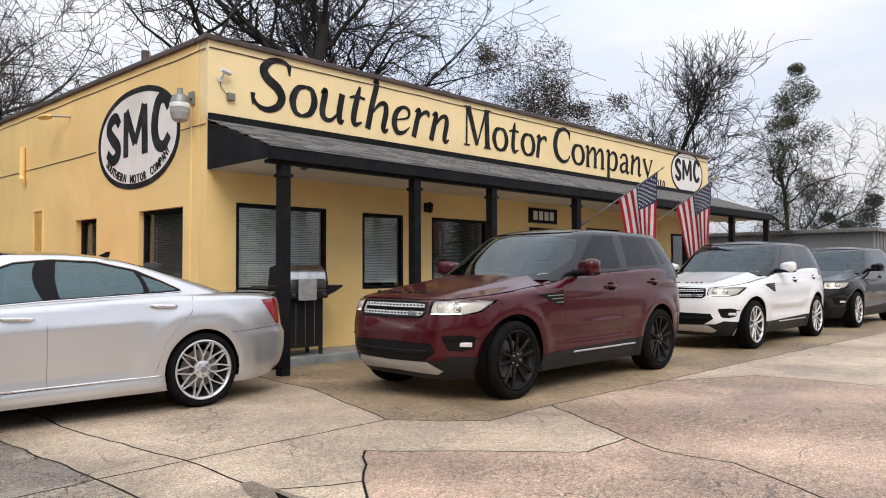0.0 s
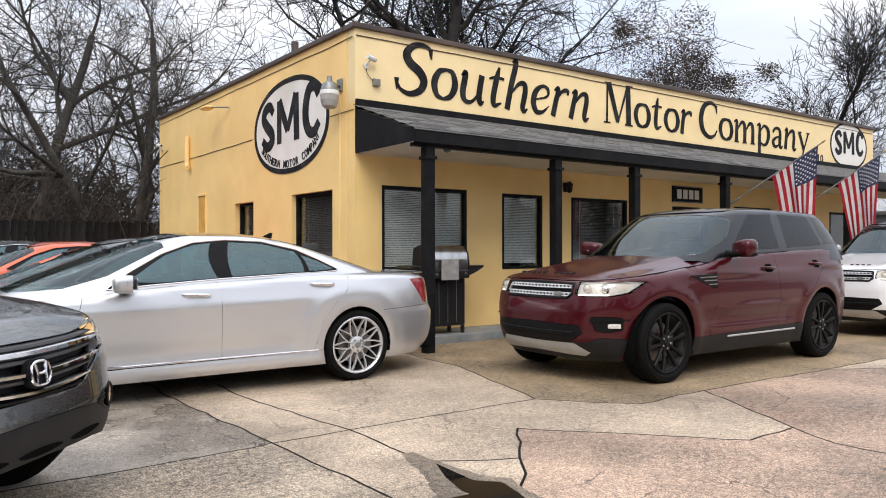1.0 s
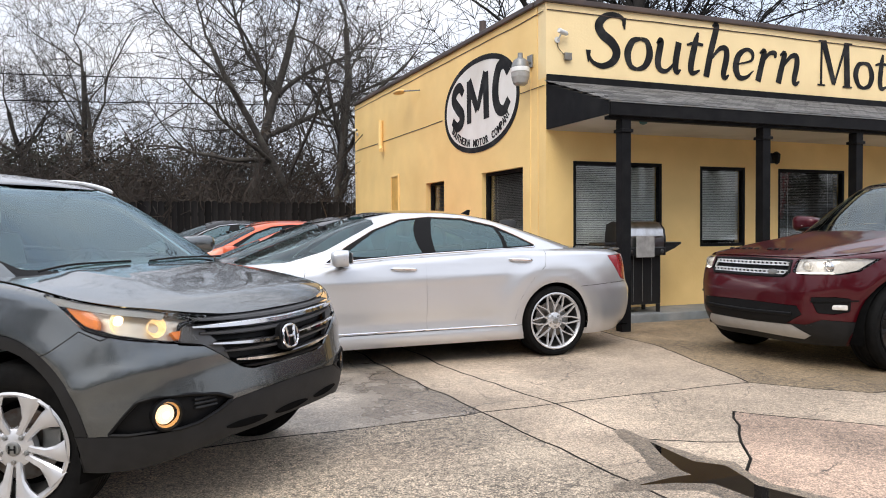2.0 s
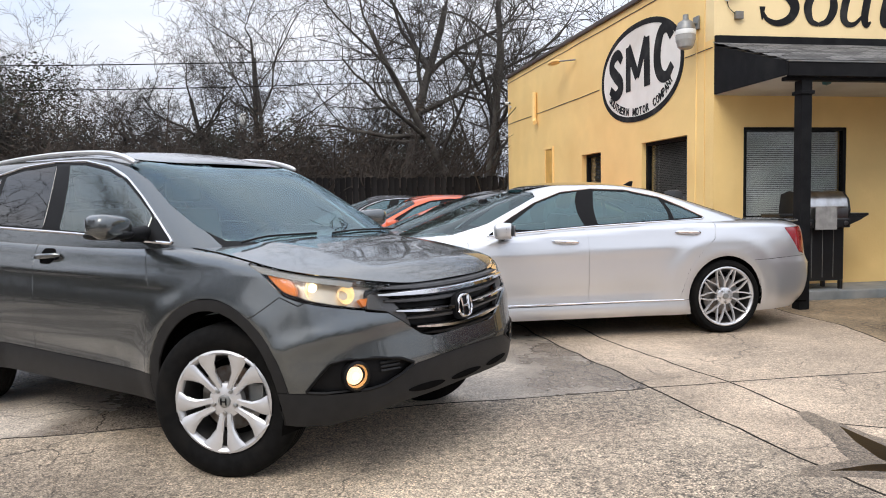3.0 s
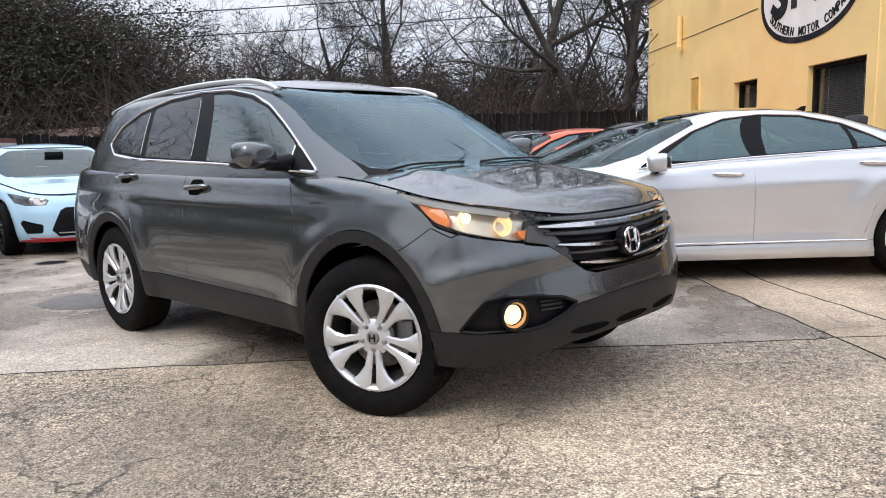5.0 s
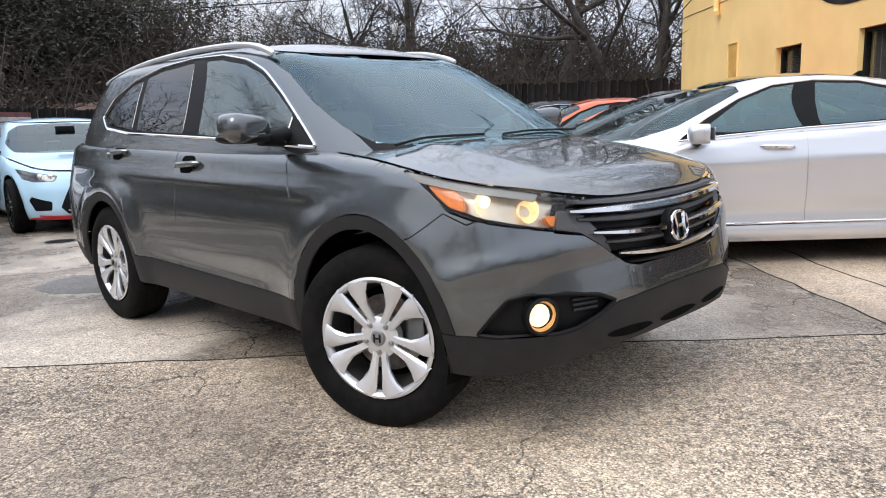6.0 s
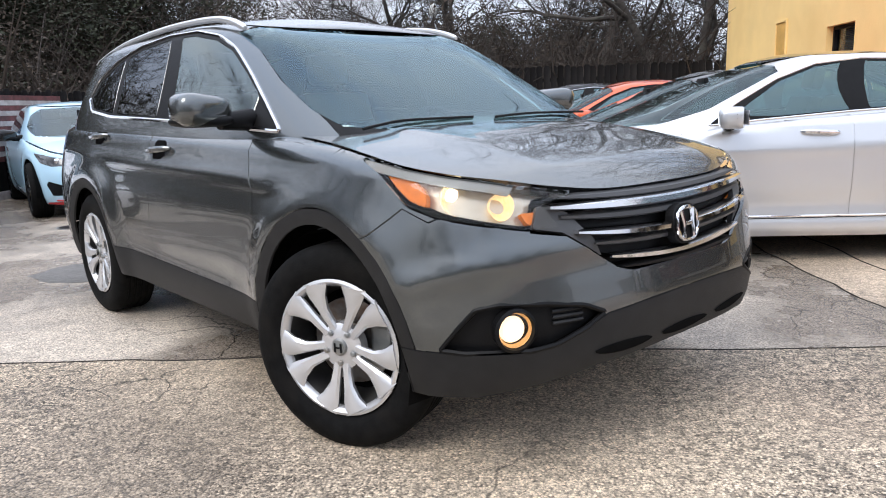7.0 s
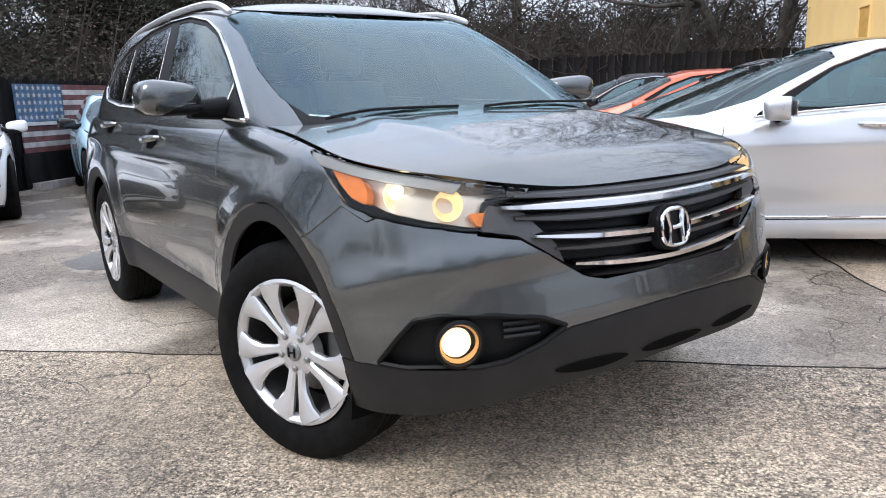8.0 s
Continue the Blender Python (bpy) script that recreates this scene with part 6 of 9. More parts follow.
    def cross_bar(name, y_end, z_end, z_mid, h, out, material, label="", y0=0.0, n=24):
        """A bar over the nose from side to side, dipping to the middle."""
        for sgn in ((1,) if y0 == 0 else (1, -1)):
            bm = bmesh.new()
            rows = []
            ys = np.linspace(-y_end if y0 == 0 else y0, y_end, n + 1)
            for y in ys:
                k = abs(y) / y_end
                z = z_mid + (z_end - z_mid) * k ** 1.7
                hh = h * (1 - 0.55 * k ** 4)
                s = body.at((F, abs(y), z))[0]
                row = []
                for dz, dd in ((-0.5, 0.0), (-0.25, 0.012), (0.25, 0.014), (0.5, 0.002), (0.5, -0.05), (-0.5, -0.05)):
                    p = body.point(s, z + dz * hh, out + dd)
                    row.append(bm.verts.new((p[0], math.copysign(1, y) * -p[1] * sgn, p[2])))
                rows.append(row)
            for a, b in zip(rows, rows[1:]):
                for i in range(6):
                    bm.faces.new((a[i], a[(i + 1) % 6], b[(i + 1) % 6], b[i]))
            bm.faces.new(rows[0])
            bm.faces.new(rows[-1][::-1])
            bmesh.ops.recalc_face_normals(bm, faces=bm.faces)
            part(name, bm, material, car, label, smooth=True)

    cross_bar("grille_bar", 0.565, 0.860, 0.840, 0.032, 0.0, CHROME, "chrome grille bar")
    cross_bar("grille_bar", 0.495, 0.784, 0.752, 0.026, 0.0, CHROME, "chrome grille bar", y0=0.085)
    cross_bar("grille_bar", 0.385, 0.700, 0.671, 0.026, 0.0, CHROME, "chrome grille bar")
    cross_bar("grille_fin", 0.52, 0.884, 0.868, 0.024, -0.010, FIN)
    cross_bar("grille_fin", 0.53, 0.828, 0.806, 0.026, -0.016, FIN)
    cross_bar("grille_fin", 0.43, 0.742, 0.722, 0.022, -0.020, FIN)
    cross_bar("grille_lower_lip", 0.33, 0.660, 0.648, 0.016, -0.004, BLACK_PLASTIC)
    for sgn in (-1, 1):
        wing = axes_of(body, [(F, 0.40, 0.70), (F, 0.53, 0.785), (F, 0.62, 0.802), (F, 0.59, 0.866), (F, 0.50, 0.84), (F, 0.43, 0.76)], 0.01)
        bm = patch(body, wing, -0.014, 0.02)
        bmesh.ops.scale(bm, vec=(1, sgn, 1), verts=bm.verts)
        if sgn < 0:
            bmesh.ops.reverse_faces(bm, faces=bm.faces)
        part("grille_wing", bm, FIN, car, "dark grey grille end piece", smooth=True)
    px = float(body.point(0.0, 0.752)[0])
    badge = new("badge")
    badge.parent = car
    badge.matrix_basis = pose(px + 0.014, 0, 0.752, 0, -8, 0)
    ro = [(0.060 * math.copysign(abs(math.cos(t)) ** 0.75, math.cos(t)), 0.053 * math.copysign(abs(math.sin(t)) ** 0.75, math.sin(t))) for t in np.linspace(0, 2 * math.pi, 33)[:-1]]
    part("badge_plate", extruded([(a * 1.25, b * 1.25) for a, b in ro], (-0.03, 0.0), "x"), BLACK_PLASTIC, badge)
    part("badge_ring", tube([(0.006, a, b) for a, b in ro + ro[:1]], 0.0065, 8), CHROME, badge, "chrome badge outline", smooth=True)
    for sgn in (-1, 1):
        part("badge_stroke", tube([(0.006, sgn * 0.037, 0.046), (0.008, sgn * 0.025, 0.0), (0.006, sgn * 0.029, -0.046)], [0.010, 0.008, 0.009], 8), CHROME, badge, smooth=True)
    part("badge_stroke", tube([(0.006, -0.025, 0.0), (0.006, 0.025, 0.0)], 0.008, 8), CHROME, badge, smooth=True)
    # fog lamps
    for sgn in (-1, 1):
        bm = patch(body, bezel, -0.028, 0.006)
        bmesh.ops.scale(bm, vec=(1, -sgn, 1), verts=bm.verts)
        part("fog_bezel", bm, BLACK_PLASTIC, car, "black fog lamp surround", smooth=True)
        rim = edge_line(body, bezel + bezel[:1], 1, -0.004)
        part("bezel_rim", tube([(q[0], q[1] * -sgn, q[2]) for q in rim], 0.008, 6), BLACK_PLASTIC, car, smooth=True)
        p = body.point(*body.at((F, 0.705, 0.521)))
        fog = new("fog_lamp")
        fog.parent = car
        fog.matrix_basis = pose(float(p[0]) - 0.012, float(p[1]) * -sgn * 0.99, 0.521, 0, 0, sgn * 22)
        part("fog_ring", revolve([(0.064, -0.02), (0.066, 0.012), (0.056, 0.018), (0.05, -0.01)], 28, "x"), BLACK_PLASTIC, fog, smooth=True)
        bowl = revolve([(0.014, -0.045), (0.04, -0.02), (0.052, 0.006)], 24, "x")
        for f in [f for f in bowl.faces if len(f.verts) > 8]:
            bowl.faces.remove(f)
        part("fog_bowl", bowl, WARM_GLOW, fog, "lit fog lamp reflector", smooth=True)
        part("fog_bulb", revolve([(0.0, 0.006), (0.034, 0.002), (0.042, -0.014)], 20, "x", m=Matrix.Translation((0, sgn * 0.004, 0.0))), FOG_LIGHT, fog, "lit warm bulb", smooth=True)
        part("fog_glass", revolve([(0.0, 0.018), (0.03, 0.015), (0.052, 0.008), (0.052, 0.004)], 24, "x"), LENS, fog, smooth=True)
        for dz in (-0.035, 0.0, 0.035):
            line = [body.point(body.at((F, y, 0.545 + dz * 0.5))[0], 0.545 + dz * 0.5, -0.02) for y in np.linspace(0.50, 0.60, 6)]
            part("bezel_rib", tube([(q[0], q[1] * -sgn, q[2]) for q in line], 0.006, 6), CLADDING, car)
    # lower mouth: slim tapering black strips on the cladding, slot shade in their colour
    for y0, y1 in ((-0.46, -0.20), (-0.14, 0.14), (0.20, 0.46)):
        bm = bmesh.new()
        rows = []
        for k in np.linspace(0, 1, 13):
            y = y0 + (y1 - y0) * k
            half = 0.003 + 0.015 * math.sin(math.pi * k) ** 0.6
            zc = 0.408 + 0.05 * y * y
            rows.append([bm.verts.new((q[0], math.copysign(1, y) * -q[1] if y else 0.0, q[2])) for q in (body.point(body.at((F, abs(y), z))[0], z, o) for z, o in ((zc - half, 0.001), (zc - half * 0.8, 0.003), (zc + half * 0.8, 0.003), (zc + half, 0.001)))])
        for a, b in zip(rows, rows[1:]):
            for i in range(3):
                bm.faces.new((a[i], a[i + 1], b[i + 1], b[i]))
        part("lower_vent", bm, WELL_AND_SHADE, car, "dark air opening")
    # handles, mirrors, wipers
    for hx, hz in ((-1.43, 1.003), (-2.37, 1.058)):
        grip_handle(body, hx, hz, GREY_PAINT, car)
    door_mirror(car, -0.60, -1.0, 1.175, GREY_PAINT, (0.085, 0.122, 0.058))
    both_sides(car, "sail_panel", lambda: patch(cab, axes_of(cab, [(S, -0.42, 1.092), (S, -0.60, 1.208), (S, -0.612, 1.20), (S, -0.612, 1.108)], 0.01), 0.003, 0.006), BLACK_PLASTIC)
    for pts in ([(-0.03, -0.66, 1.098), (-0.045, -0.5, 1.118), (-0.05, -0.36, 1.122), (-0.055, -0.1, 1.122)], [(-0.045, 0.02, 1.118), (-0.05, 0.2, 1.126), (-0.055, 0.34, 1.126), (-0.06, 0.62, 1.122)]):
        part("wiper", tube(smooth_line([(a - 0.012, b, c - 0.01) for a, b, c in pts], 5), 0.0055, 6), BLACK_PLASTIC, car, smooth=True)
    cabin(car, (-1.35, -2.25), 0.45, 0.72, 0.68, -0.45, 1.05, 0.36, LEATHER)
    for x, r in ((0.02, 0.405), (-2.53, 0.395)):
        wheel_well(car, x, 0.88, r)
    for x, y, steer in ((0.055, -0.885, 22), (0.0, 0.86, 22), (-2.545, -0.895, 0), (-2.545, 0.895, 0)):
        hub = wheel(car, x, y, 0.362, 0.234, 0.225, "five_pair", ALLOY, 0, steer)
        part("cap_emblem", boxes(((-0.015, 0.001, -0.016), (-0.009, 0.0035, 0.016)), ((0.009, 0.001, -0.016), (0.015, 0.0035, 0.016)), ((-0.0088, 0.001, -0.003), (0.0088, 0.0035, 0.003))), BLACK_PLASTIC, hub)
    return car


compact_suv()


# ---- luxury SUVs in a row ----
WIND_GLASS = glass("dark_tinted_windscreen", (0.50, 0.60, 0.58), 0.004, ior=1.8, sheen=(0.86, 0.97, 1.0))
MAROON = mat("maroon_metallic_paint", (0.060, 0.0022, 0.006), 0.3, metal=0.3, vary=0.03, scale=900, coat=0.6, spec=0.2)
WHITE_PAINT = mat("white_car_paint", (0.78, 0.78, 0.79), 0.3, vary=0.02, scale=5, coat=1.0)
BLACK_CAR = mat("black_car_paint", (0.005, 0.005, 0.006), 0.25, spec=0.3, vary=0.1, scale=5, coat=0.4)
SILVER_PAINT = mat("silver_car_paint", (0.63, 0.635, 0.65), 0.3, metal=0.7, vary=0.01, scale=900, coat=1.0)
COOL_LAMP = mat("pale_lamp_innards", (0.74, 0.72, 0.68), 0.2, metal=0.3, vary=0.15, scale=40)
DAY_LAMP = mat("day_running_lamp", (0.9, 0.9, 0.88), 0.2, emit=(1.0, 0.96, 0.9), power=1.0)
SKID = mat("silver_skid_plate", (0.5, 0.5, 0.5), 0.35, metal=0.5, vary=0.08, scale=8)
GRILLE_SILVER = mat("grey_grille_metal", (0.72, 0.72, 0.73), 0.35, metal=0.5, vary=0.1, scale=20)
S, F, R = "s", "f", "r"


def nose_bar(car, body, name, y0, y1, z0, z1, h, out, material, label="", n=14, dep=0.03):
    """A bar over the nose between two half-widths (z0 at y0, z1 at y1), on both sides or right across."""
    for sgn in (1, -1):
        bm = bmesh.new()
        rows = []
        for k in np.linspace(0, 1, n + 1):
            y, z = y0 + (y1 - y0) * k, z0 + (z1 - z0) * k
            s = body.at((F, abs(y), z))[0]
            rows.append([bm.verts.new((q[0], q[1] * sgn, q[2])) for q in (body.point(s, z + dz * h, out + dd) for dz, dd in ((-0.5, 0.0), (-0.3, 0.006), (0.3, 0.006), (0.5, 0.0), (0.5, -dep), (-0.5, -dep)))])
        for a, b in zip(rows, rows[1:]):
            for i in range(6):
                bm.faces.new((a[i], a[(i + 1) % 6], b[(i + 1) % 6], b[i]))
        bm.faces.new(rows[0])
        bm.faces.new(rows[-1][::-1])
        bmesh.ops.recalc_face_normals(bm, faces=bm.faces)
        part(name, bm, material, car, label, smooth=True)


def luxury_suv(m, paint, alloy, style, label, skid):
    car = thing("luxury_suv", m, label, "car", "luxury SUVs parked in a row")
    top = curve((-4.2, 1.36), (-3.4, 1.325), (-1.85, 1.265), (-0.95, 1.205), (-0.72, 1.15), (-0.3, 1.10), (0.1, 1.055), (0.45, 1.02), (0.72, 0.995), (0.95, 0.98))
    body = Wrap(-1.55, 4.6, 5.0,
                curve((0.15, 0.55), (0.25, 0.72), (0.35, 0.81), (0.5, 0.855), (0.65, 0.855), (0.8, 0.835), (0.92, 0.80), (1.0, 0.75), (1.1, 0.62)),
                curve((0.15, -3.7), (0.35, -3.93), (0.55, -3.99), (0.9, -3.97), (1.2, -3.93), (1.4, -3.86)),
                curve((0.15, 0.87), (0.3, 0.925), (0.45, 0.955), (0.6, 0.965), (0.75, 0.985), (0.95, 0.98), (1.1, 0.955), (1.2, 0.93), (1.36, 0.895)),
                top, lambda x: (np.interp(x, (-0.9, -0.4, 0.75), (0.05, 0.09, 0.05)), np.interp(x, (-0.9, -0.4, 0.75), (0.04, 0.09, 0.035))),
                [flare(0, 0.39, 0.50, 0.016, 0.08), flare(-2.923, 0.39, 0.50, 0.018, 0.08), crease(lambda x: 1.03 + 0.02 * (-x - 0.5), 0.008, 0.02, -3.7, 0.1),
                 crease(lambda x: 0.70 - 0.02 * (x + 1.5), 0.007, 0.015, -2.4, -0.6), crease(lambda x: 0.56 + 0 * x, -0.018, 0.07, -2.4, -0.55)])
    cut = [("opening", None, arch_poly(body, 0.0, 0.445, 0.395), "pair", ""), ("opening", None, arch_poly(body, -2.923, 0.445, 0.395), "pair", "")]

    def add(name, material, pts, how="pair", lab="", r=0.0):
        cut.append((name, material, axes_of(body, pts, r), how, lab))

    add("headlight_bay", None, [(F, 0.505, 0.985), (F, 0.50, 0.87), (F, 0.60, 0.845), (S, 0.58, 0.852), (S, 0.42, 0.88), (S, 0.215, 0.985), (S, 0.40, 0.995), (F, 0.60, 0.992)], "pair", "", 0.012)
    add("grille_bay", None, [(F, 0.0, 0.812), (F, 0.43, 0.818), (F, 0.485, 0.86), (F, 0.47, 0.975), (F, 0.0, 0.985)], "one", "", 0.0)
    add("bumper_vent", BLACK_PLASTIC, [(F, 0.66, 0.655), (F, 0.70, 0.52), (S, 0.62, 0.51), (S, 0.50, 0.535), (S, 0.50, 0.645), (S, 0.62, 0.66)], "pair", "black bumper vent", 0.02)
    add("mouth", BLACK_PLASTIC, [(F, 0.0, 0.40), (F, 0.46, 0.41), (F, 0.60, 0.50), (F, 0.56, 0.575), (F, 0.0, 0.585)], "one", "black lower air intake", 0.0)
    add("skid_plate", skid, [(F, 0.0, 0.285), (F, 0.55, 0.27), (F, 0.62, 0.31), (F, 0.50, 0.40), (F, 0.0, 0.39)], "one", "silver skid plate", 0.0)
    add("lower_bumper", CLADDING, [(F, 0.0, 0.1), (S, 0.40, 0.1), (S, 0.40, 0.44), (S, 0.62, 0.455), (F, 0.72, 0.46), (F, 0.62, 0.41), (F, 0.0, 0.41)], "one", "black lower bumper")
    add("sill", CLADDING, [(S, -0.30, 0.1), (S, -0.30, 0.41), (S, -0.7, 0.41), (S, -2.35, 0.45), (S, -2.6, 0.45), (S, -2.6, 0.1)], "pair", "black lower sill")
    add("rear_lower", CLADDING, [(S, -3.2, 0.1), (S, -3.2, 0.45), (R, 0.0, 0.5), (R, 0.0, 0.1)], "one", "black lower rear bumper")
    add("side_vent", BLACK_PLASTIC, [(S, -0.36, 1.03), (S, -0.78, 1.045), (S, -0.79, 0.90), (S, -0.70, 0.905)], "pair", "black fender vent", 0.01)
    add("front_door", paint, [(S, -0.82, 1.5), (S, -0.80, 1.2), (S, -0.80, 0.8), (S, -0.70, 0.55), (S, -0.70, 0.41), (S, -1.96, 0.44), (S, -1.96, 0.9), (S, -1.88, 1.5)], "pair", "", 0.02)
    add("rear_door", paint, [(S, -1.88, 1.5), (S, -1.96, 0.9), (S, -1.96, 0.44), (S, -2.40, 0.45), (S, -2.50, 0.7), (S, -2.75, 0.92), (S, -2.92, 1.06), (S, -2.98, 1.5)], "pair", "", 0.02)
    add("tail_lamp", RED_LENS, [(S, -3.62, 1.02), (S, -3.58, 1.26), (R, 0.70, 1.26), (R, 0.70, 1.02)], "pair", "red tail lamp", 0.02)
    add("front_bumper", paint, [(F, 0.0, 0.3), (S, 0.15, 0.3), (S, 0.15, 0.93), (S, 0.215, 0.99), (F, 0.6, 1.05), (F, 0.0, 1.05)], "one")
    add("front_fender", paint, [(S, -1.2, 0.1), (S, -1.2, 1.4), (F, 0.0, 1.4), (F, 0.0, 0.1)], "pair")
    panels(body, car, cut, spread(0, body.length, 0.05), spread(0.15, 1.38, 0.05), ("rear_quarter", paint, "pair", ""), keep_outline(body, 0.22))
    roof_edge = curve((-4.1, 1.66), (-3.7, 1.715), (-3.0, 1.745), (-2.2, 1.755), (-1.7, 1.745), (-1.35, 1.71), (-1.1, 1.66))
    cab = Wrap(-2.4, 6.5, 5.0,
               curve((1.05, -0.35), (1.2, -0.60), (1.3, -0.76), (1.5, -1.06), (1.65, -1.30), (1.76, -1.50)),
               curve((1.05, -3.98), (1.3, -3.90), (1.5, -3.78), (1.65, -3.66), (1.76, -3.55)),
               curve((1.05, 0.94), (1.2, 0.905), (1.35, 0.86), (1.5, 0.805), (1.65, 0.745), (1.76, 0.70)),
               roof_edge, (0.05, 0.05))
    g = [("front_window", CAR_GLASS_DARK, axes_of(cab, [(S, -1.20, 1.285), (S, -1.40, 1.45), (S, -1.60, 1.60), (S, -1.72, 1.68), (S, -2.16, 1.695), (S, -2.12, 1.31)], 0.02), "pair", "dark tinted glass"),
         ("rear_window", CAR_GLASS_DARK, axes_of(cab, [(S, -2.28, 1.315), (S, -2.33, 1.695), (S, -2.96, 1.685), (S, -3.06, 1.35)], 0.02), "pair", "dark tinted glass"),
         ("quarter_window", CAR_GLASS_DARK, axes_of(cab, [(S, -3.15, 1.355), (S, -3.07, 1.68), (S, -3.42, 1.66), (S, -3.70, 1.385)], 0.02), "pair", "dark tinted glass"),
         ("windscreen", WIND_GLASS, axes_of(cab, [(F, 0, 1.20), (F, 0.5, 1.21), (F, 0.78, 1.25), (S, -1.22, 1.42), (S, -1.42, 1.60), (F, 0.62, 1.66), (F, 0.3, 1.685), (F, 0, 1.69)], 0.0), "one", "raked windscreen"),
         ("rear_screen", CAR_GLASS_DARK, axes_of(cab, [(R, 0, 1.36), (R, 0.7, 1.36), (R, 0.6, 1.66), (R, 0, 1.67)], 0.0), "one", "dark rear glass")]
    panels(cab, car, g, spread(0, cab.length, 0.06), spread(1.15, 1.78, 0.05), ("pillar_frame", BLACK_CAR, "pair", "gloss black pillars"), keep_outline(cab, 1.16))
    hump = lambda x, y: 0.018 * np.exp(-((np.abs(y) - 0.52 - 0.06 * (0.2 - x)) / 0.09) ** 2) * np.clip((0.68 - x) / 0.4, 0, 1)
    finish(car, body, cab, paint, BLACK_CAR, -0.70, lambda x: 0.085 - 0.05 * np.clip((x + 0.6) / 1.3, 0, 1), hump, -2.923, 0.445, 0.395, 0.045, 0.05, (-1.1, -0.5, 0.82, 1.19))
    both_sides(car, "belt_trim", lambda: tube(edge_line(body, [body.at((S, x, float(top(x)) - 0.012)) for x in np.linspace(-3.75, -0.85, 24)], 1, -0.012), 0.009, 6), BLACK_PLASTIC)
    bay = axes_of(body, [(F, 0.51, 0.982), (F, 0.505, 0.873), (F, 0.60, 0.85), (S, 0.578, 0.857), (S, 0.42, 0.885), (S, 0.225, 0.98), (S, 0.40, 0.99), (F, 0.60, 0.987)], 0.012)
    both_sides(car, "headlight_housing", lambda: patch(body, bay, -0.05, 0.01, 0.03), COOL_LAMP, "pale lamp housing")
    for yy, rr in ((0.60, 0.045), (0.74, 0.05)):
        for sgn in (-1, 1):
            s, z = body.at((F, yy, 0.918))
            p = body.point(s, z, -0.03)
            part("projector", revolve([(0.0, 0.02), (rr * 0.6, 0.012), (rr * 0.8, 0.0), (rr, 0.004), (rr, -0.02)], 20, "x", m=pose(float(p[0]), float(p[1]) * -sgn, 0.918)), COOL_LAMP if rr < 0.048 else CHROME, car, "round projector lamp", smooth=True)
    both_sides(car, "lamp_strip", lambda: tube(edge_line(body, [body.at((F, y, 0.862)) for y in np.linspace(0.53, 0.78, 8)], 1, -0.02), 0.008, 6), DAY_LAMP, "pale day running strip")
    both_sides(car, "headlight_lens", lambda: patch(body, bay, 0.001, 0.005, 0.03), LENS, "clear headlight lens")
    grl = axes_of(body, [(F, 0.0, 0.816), (F, 0.425, 0.822), (F, 0.48, 0.862), (F, 0.465, 0.97), (F, 0.0, 0.98)], 0.0)
    part("grille_backing", grid_patch_both(body, grl, -0.05), BLACK_PLASTIC, car)
    rim = axes_of(body, [(F, 0.0, 0.822), (F, 0.42, 0.828), (F, 0.472, 0.864), (F, 0.458, 0.964), (F, 0.0, 0.974)], 0.0)
    pts = [tuple(q) for q in body.point(np.array([p[0] for p in rim]), np.array([p[1] for p in rim]), 0.002)]
    part("grille_rim", tube(pts + [(x, -y, z) for x, y, z in pts[::-1]], 0.012, 6), BLACK_PLASTIC, car, smooth=True)
    for z in (0.848, 0.875, 0.925, 0.952):
        nose_bar(car, body, "grille_bar", 0.0, 0.445, z - 0.003, z, 0.011, -0.012, GRILLE_SILVER, "silver mesh grille bar", 8)
    for k in range(9):
        y = 0.025 + 0.05 * k
        for z in (0.861, 0.938):
            for sgn in (-1, 1):
                s, zz = body.at((F, y, z))
                p = body.point(s, zz, -0.008)
                part("grille_link", boxes(((p[0] - 0.012, p[1] * sgn - 0.005, z - 0.016), (p[0] + 0.004, p[1] * sgn + 0.005, z + 0.016))), GRILLE_SILVER, car)
    p = body.point(*body.at((F, 0.30, 0.862)), 0.0)
    part("badge", revolve([(0.0, 0.004), (0.05, 0.0), (0.052, -0.02)], 24, "x", m=pose(float(p[0]) + 0.004, 0.30, 0.862) @ Matrix.Diagonal((1, 1, 0.5, 1))), METAL_GREY, car, "small oval badge", smooth=True)
    for i in range(10):
        if i != 5:
            y = -0.36 + 0.08 * i
            s, z = body.at((F, abs(y), 0.992))
            q = body.point(s, z - 0.0, 0.0)
            part("hood_letter_bar", boxes(((-0.004, y - 0.024, -0.012), (0.004, y + 0.024, 0.012)), bevel=0.002), BLACK_PLASTIC, car, m=pose(0.665, 0, 1.062, 0, -62, 0))
    for sgn in (-1, 1):
        s, z = body.at((S, 0.60, 0.575))
        p = body.point(s, z)
        part("fog_lamp", boxes(((-0.02, -0.085, -0.022), (0.012, 0.085, 0.022)), bevel=0.01), COOL_LAMP, car, "slim pale fog lamp", smooth=True, m=pose(float(p[0]), float(p[1]) * -sgn, 0.572, 0, 0, sgn * 38))
    nose_bar(car, body, "vent_blade", 0.66, 0.86, 0.618, 0.628, 0.012, 0.006, BLACK_PLASTIC, "", 6)
    nose_bar(car, body, "mouth_blade", 0.0, 0.52, 0.49, 0.50, 0.03, 0.006, BLACK_PLASTIC, "", 10)
    for z in (0.935, 0.975, 1.01):
        both_sides(car, "vent_fin", lambda z=z: tube(edge_line(body, [body.at((S, x, z + 0.02 * (-x - 0.6))) for x in (-0.5 - (1.01 - z) * 1.8, -0.65, -0.77)], 1, 0.004), 0.006, 6), METAL_GREY)
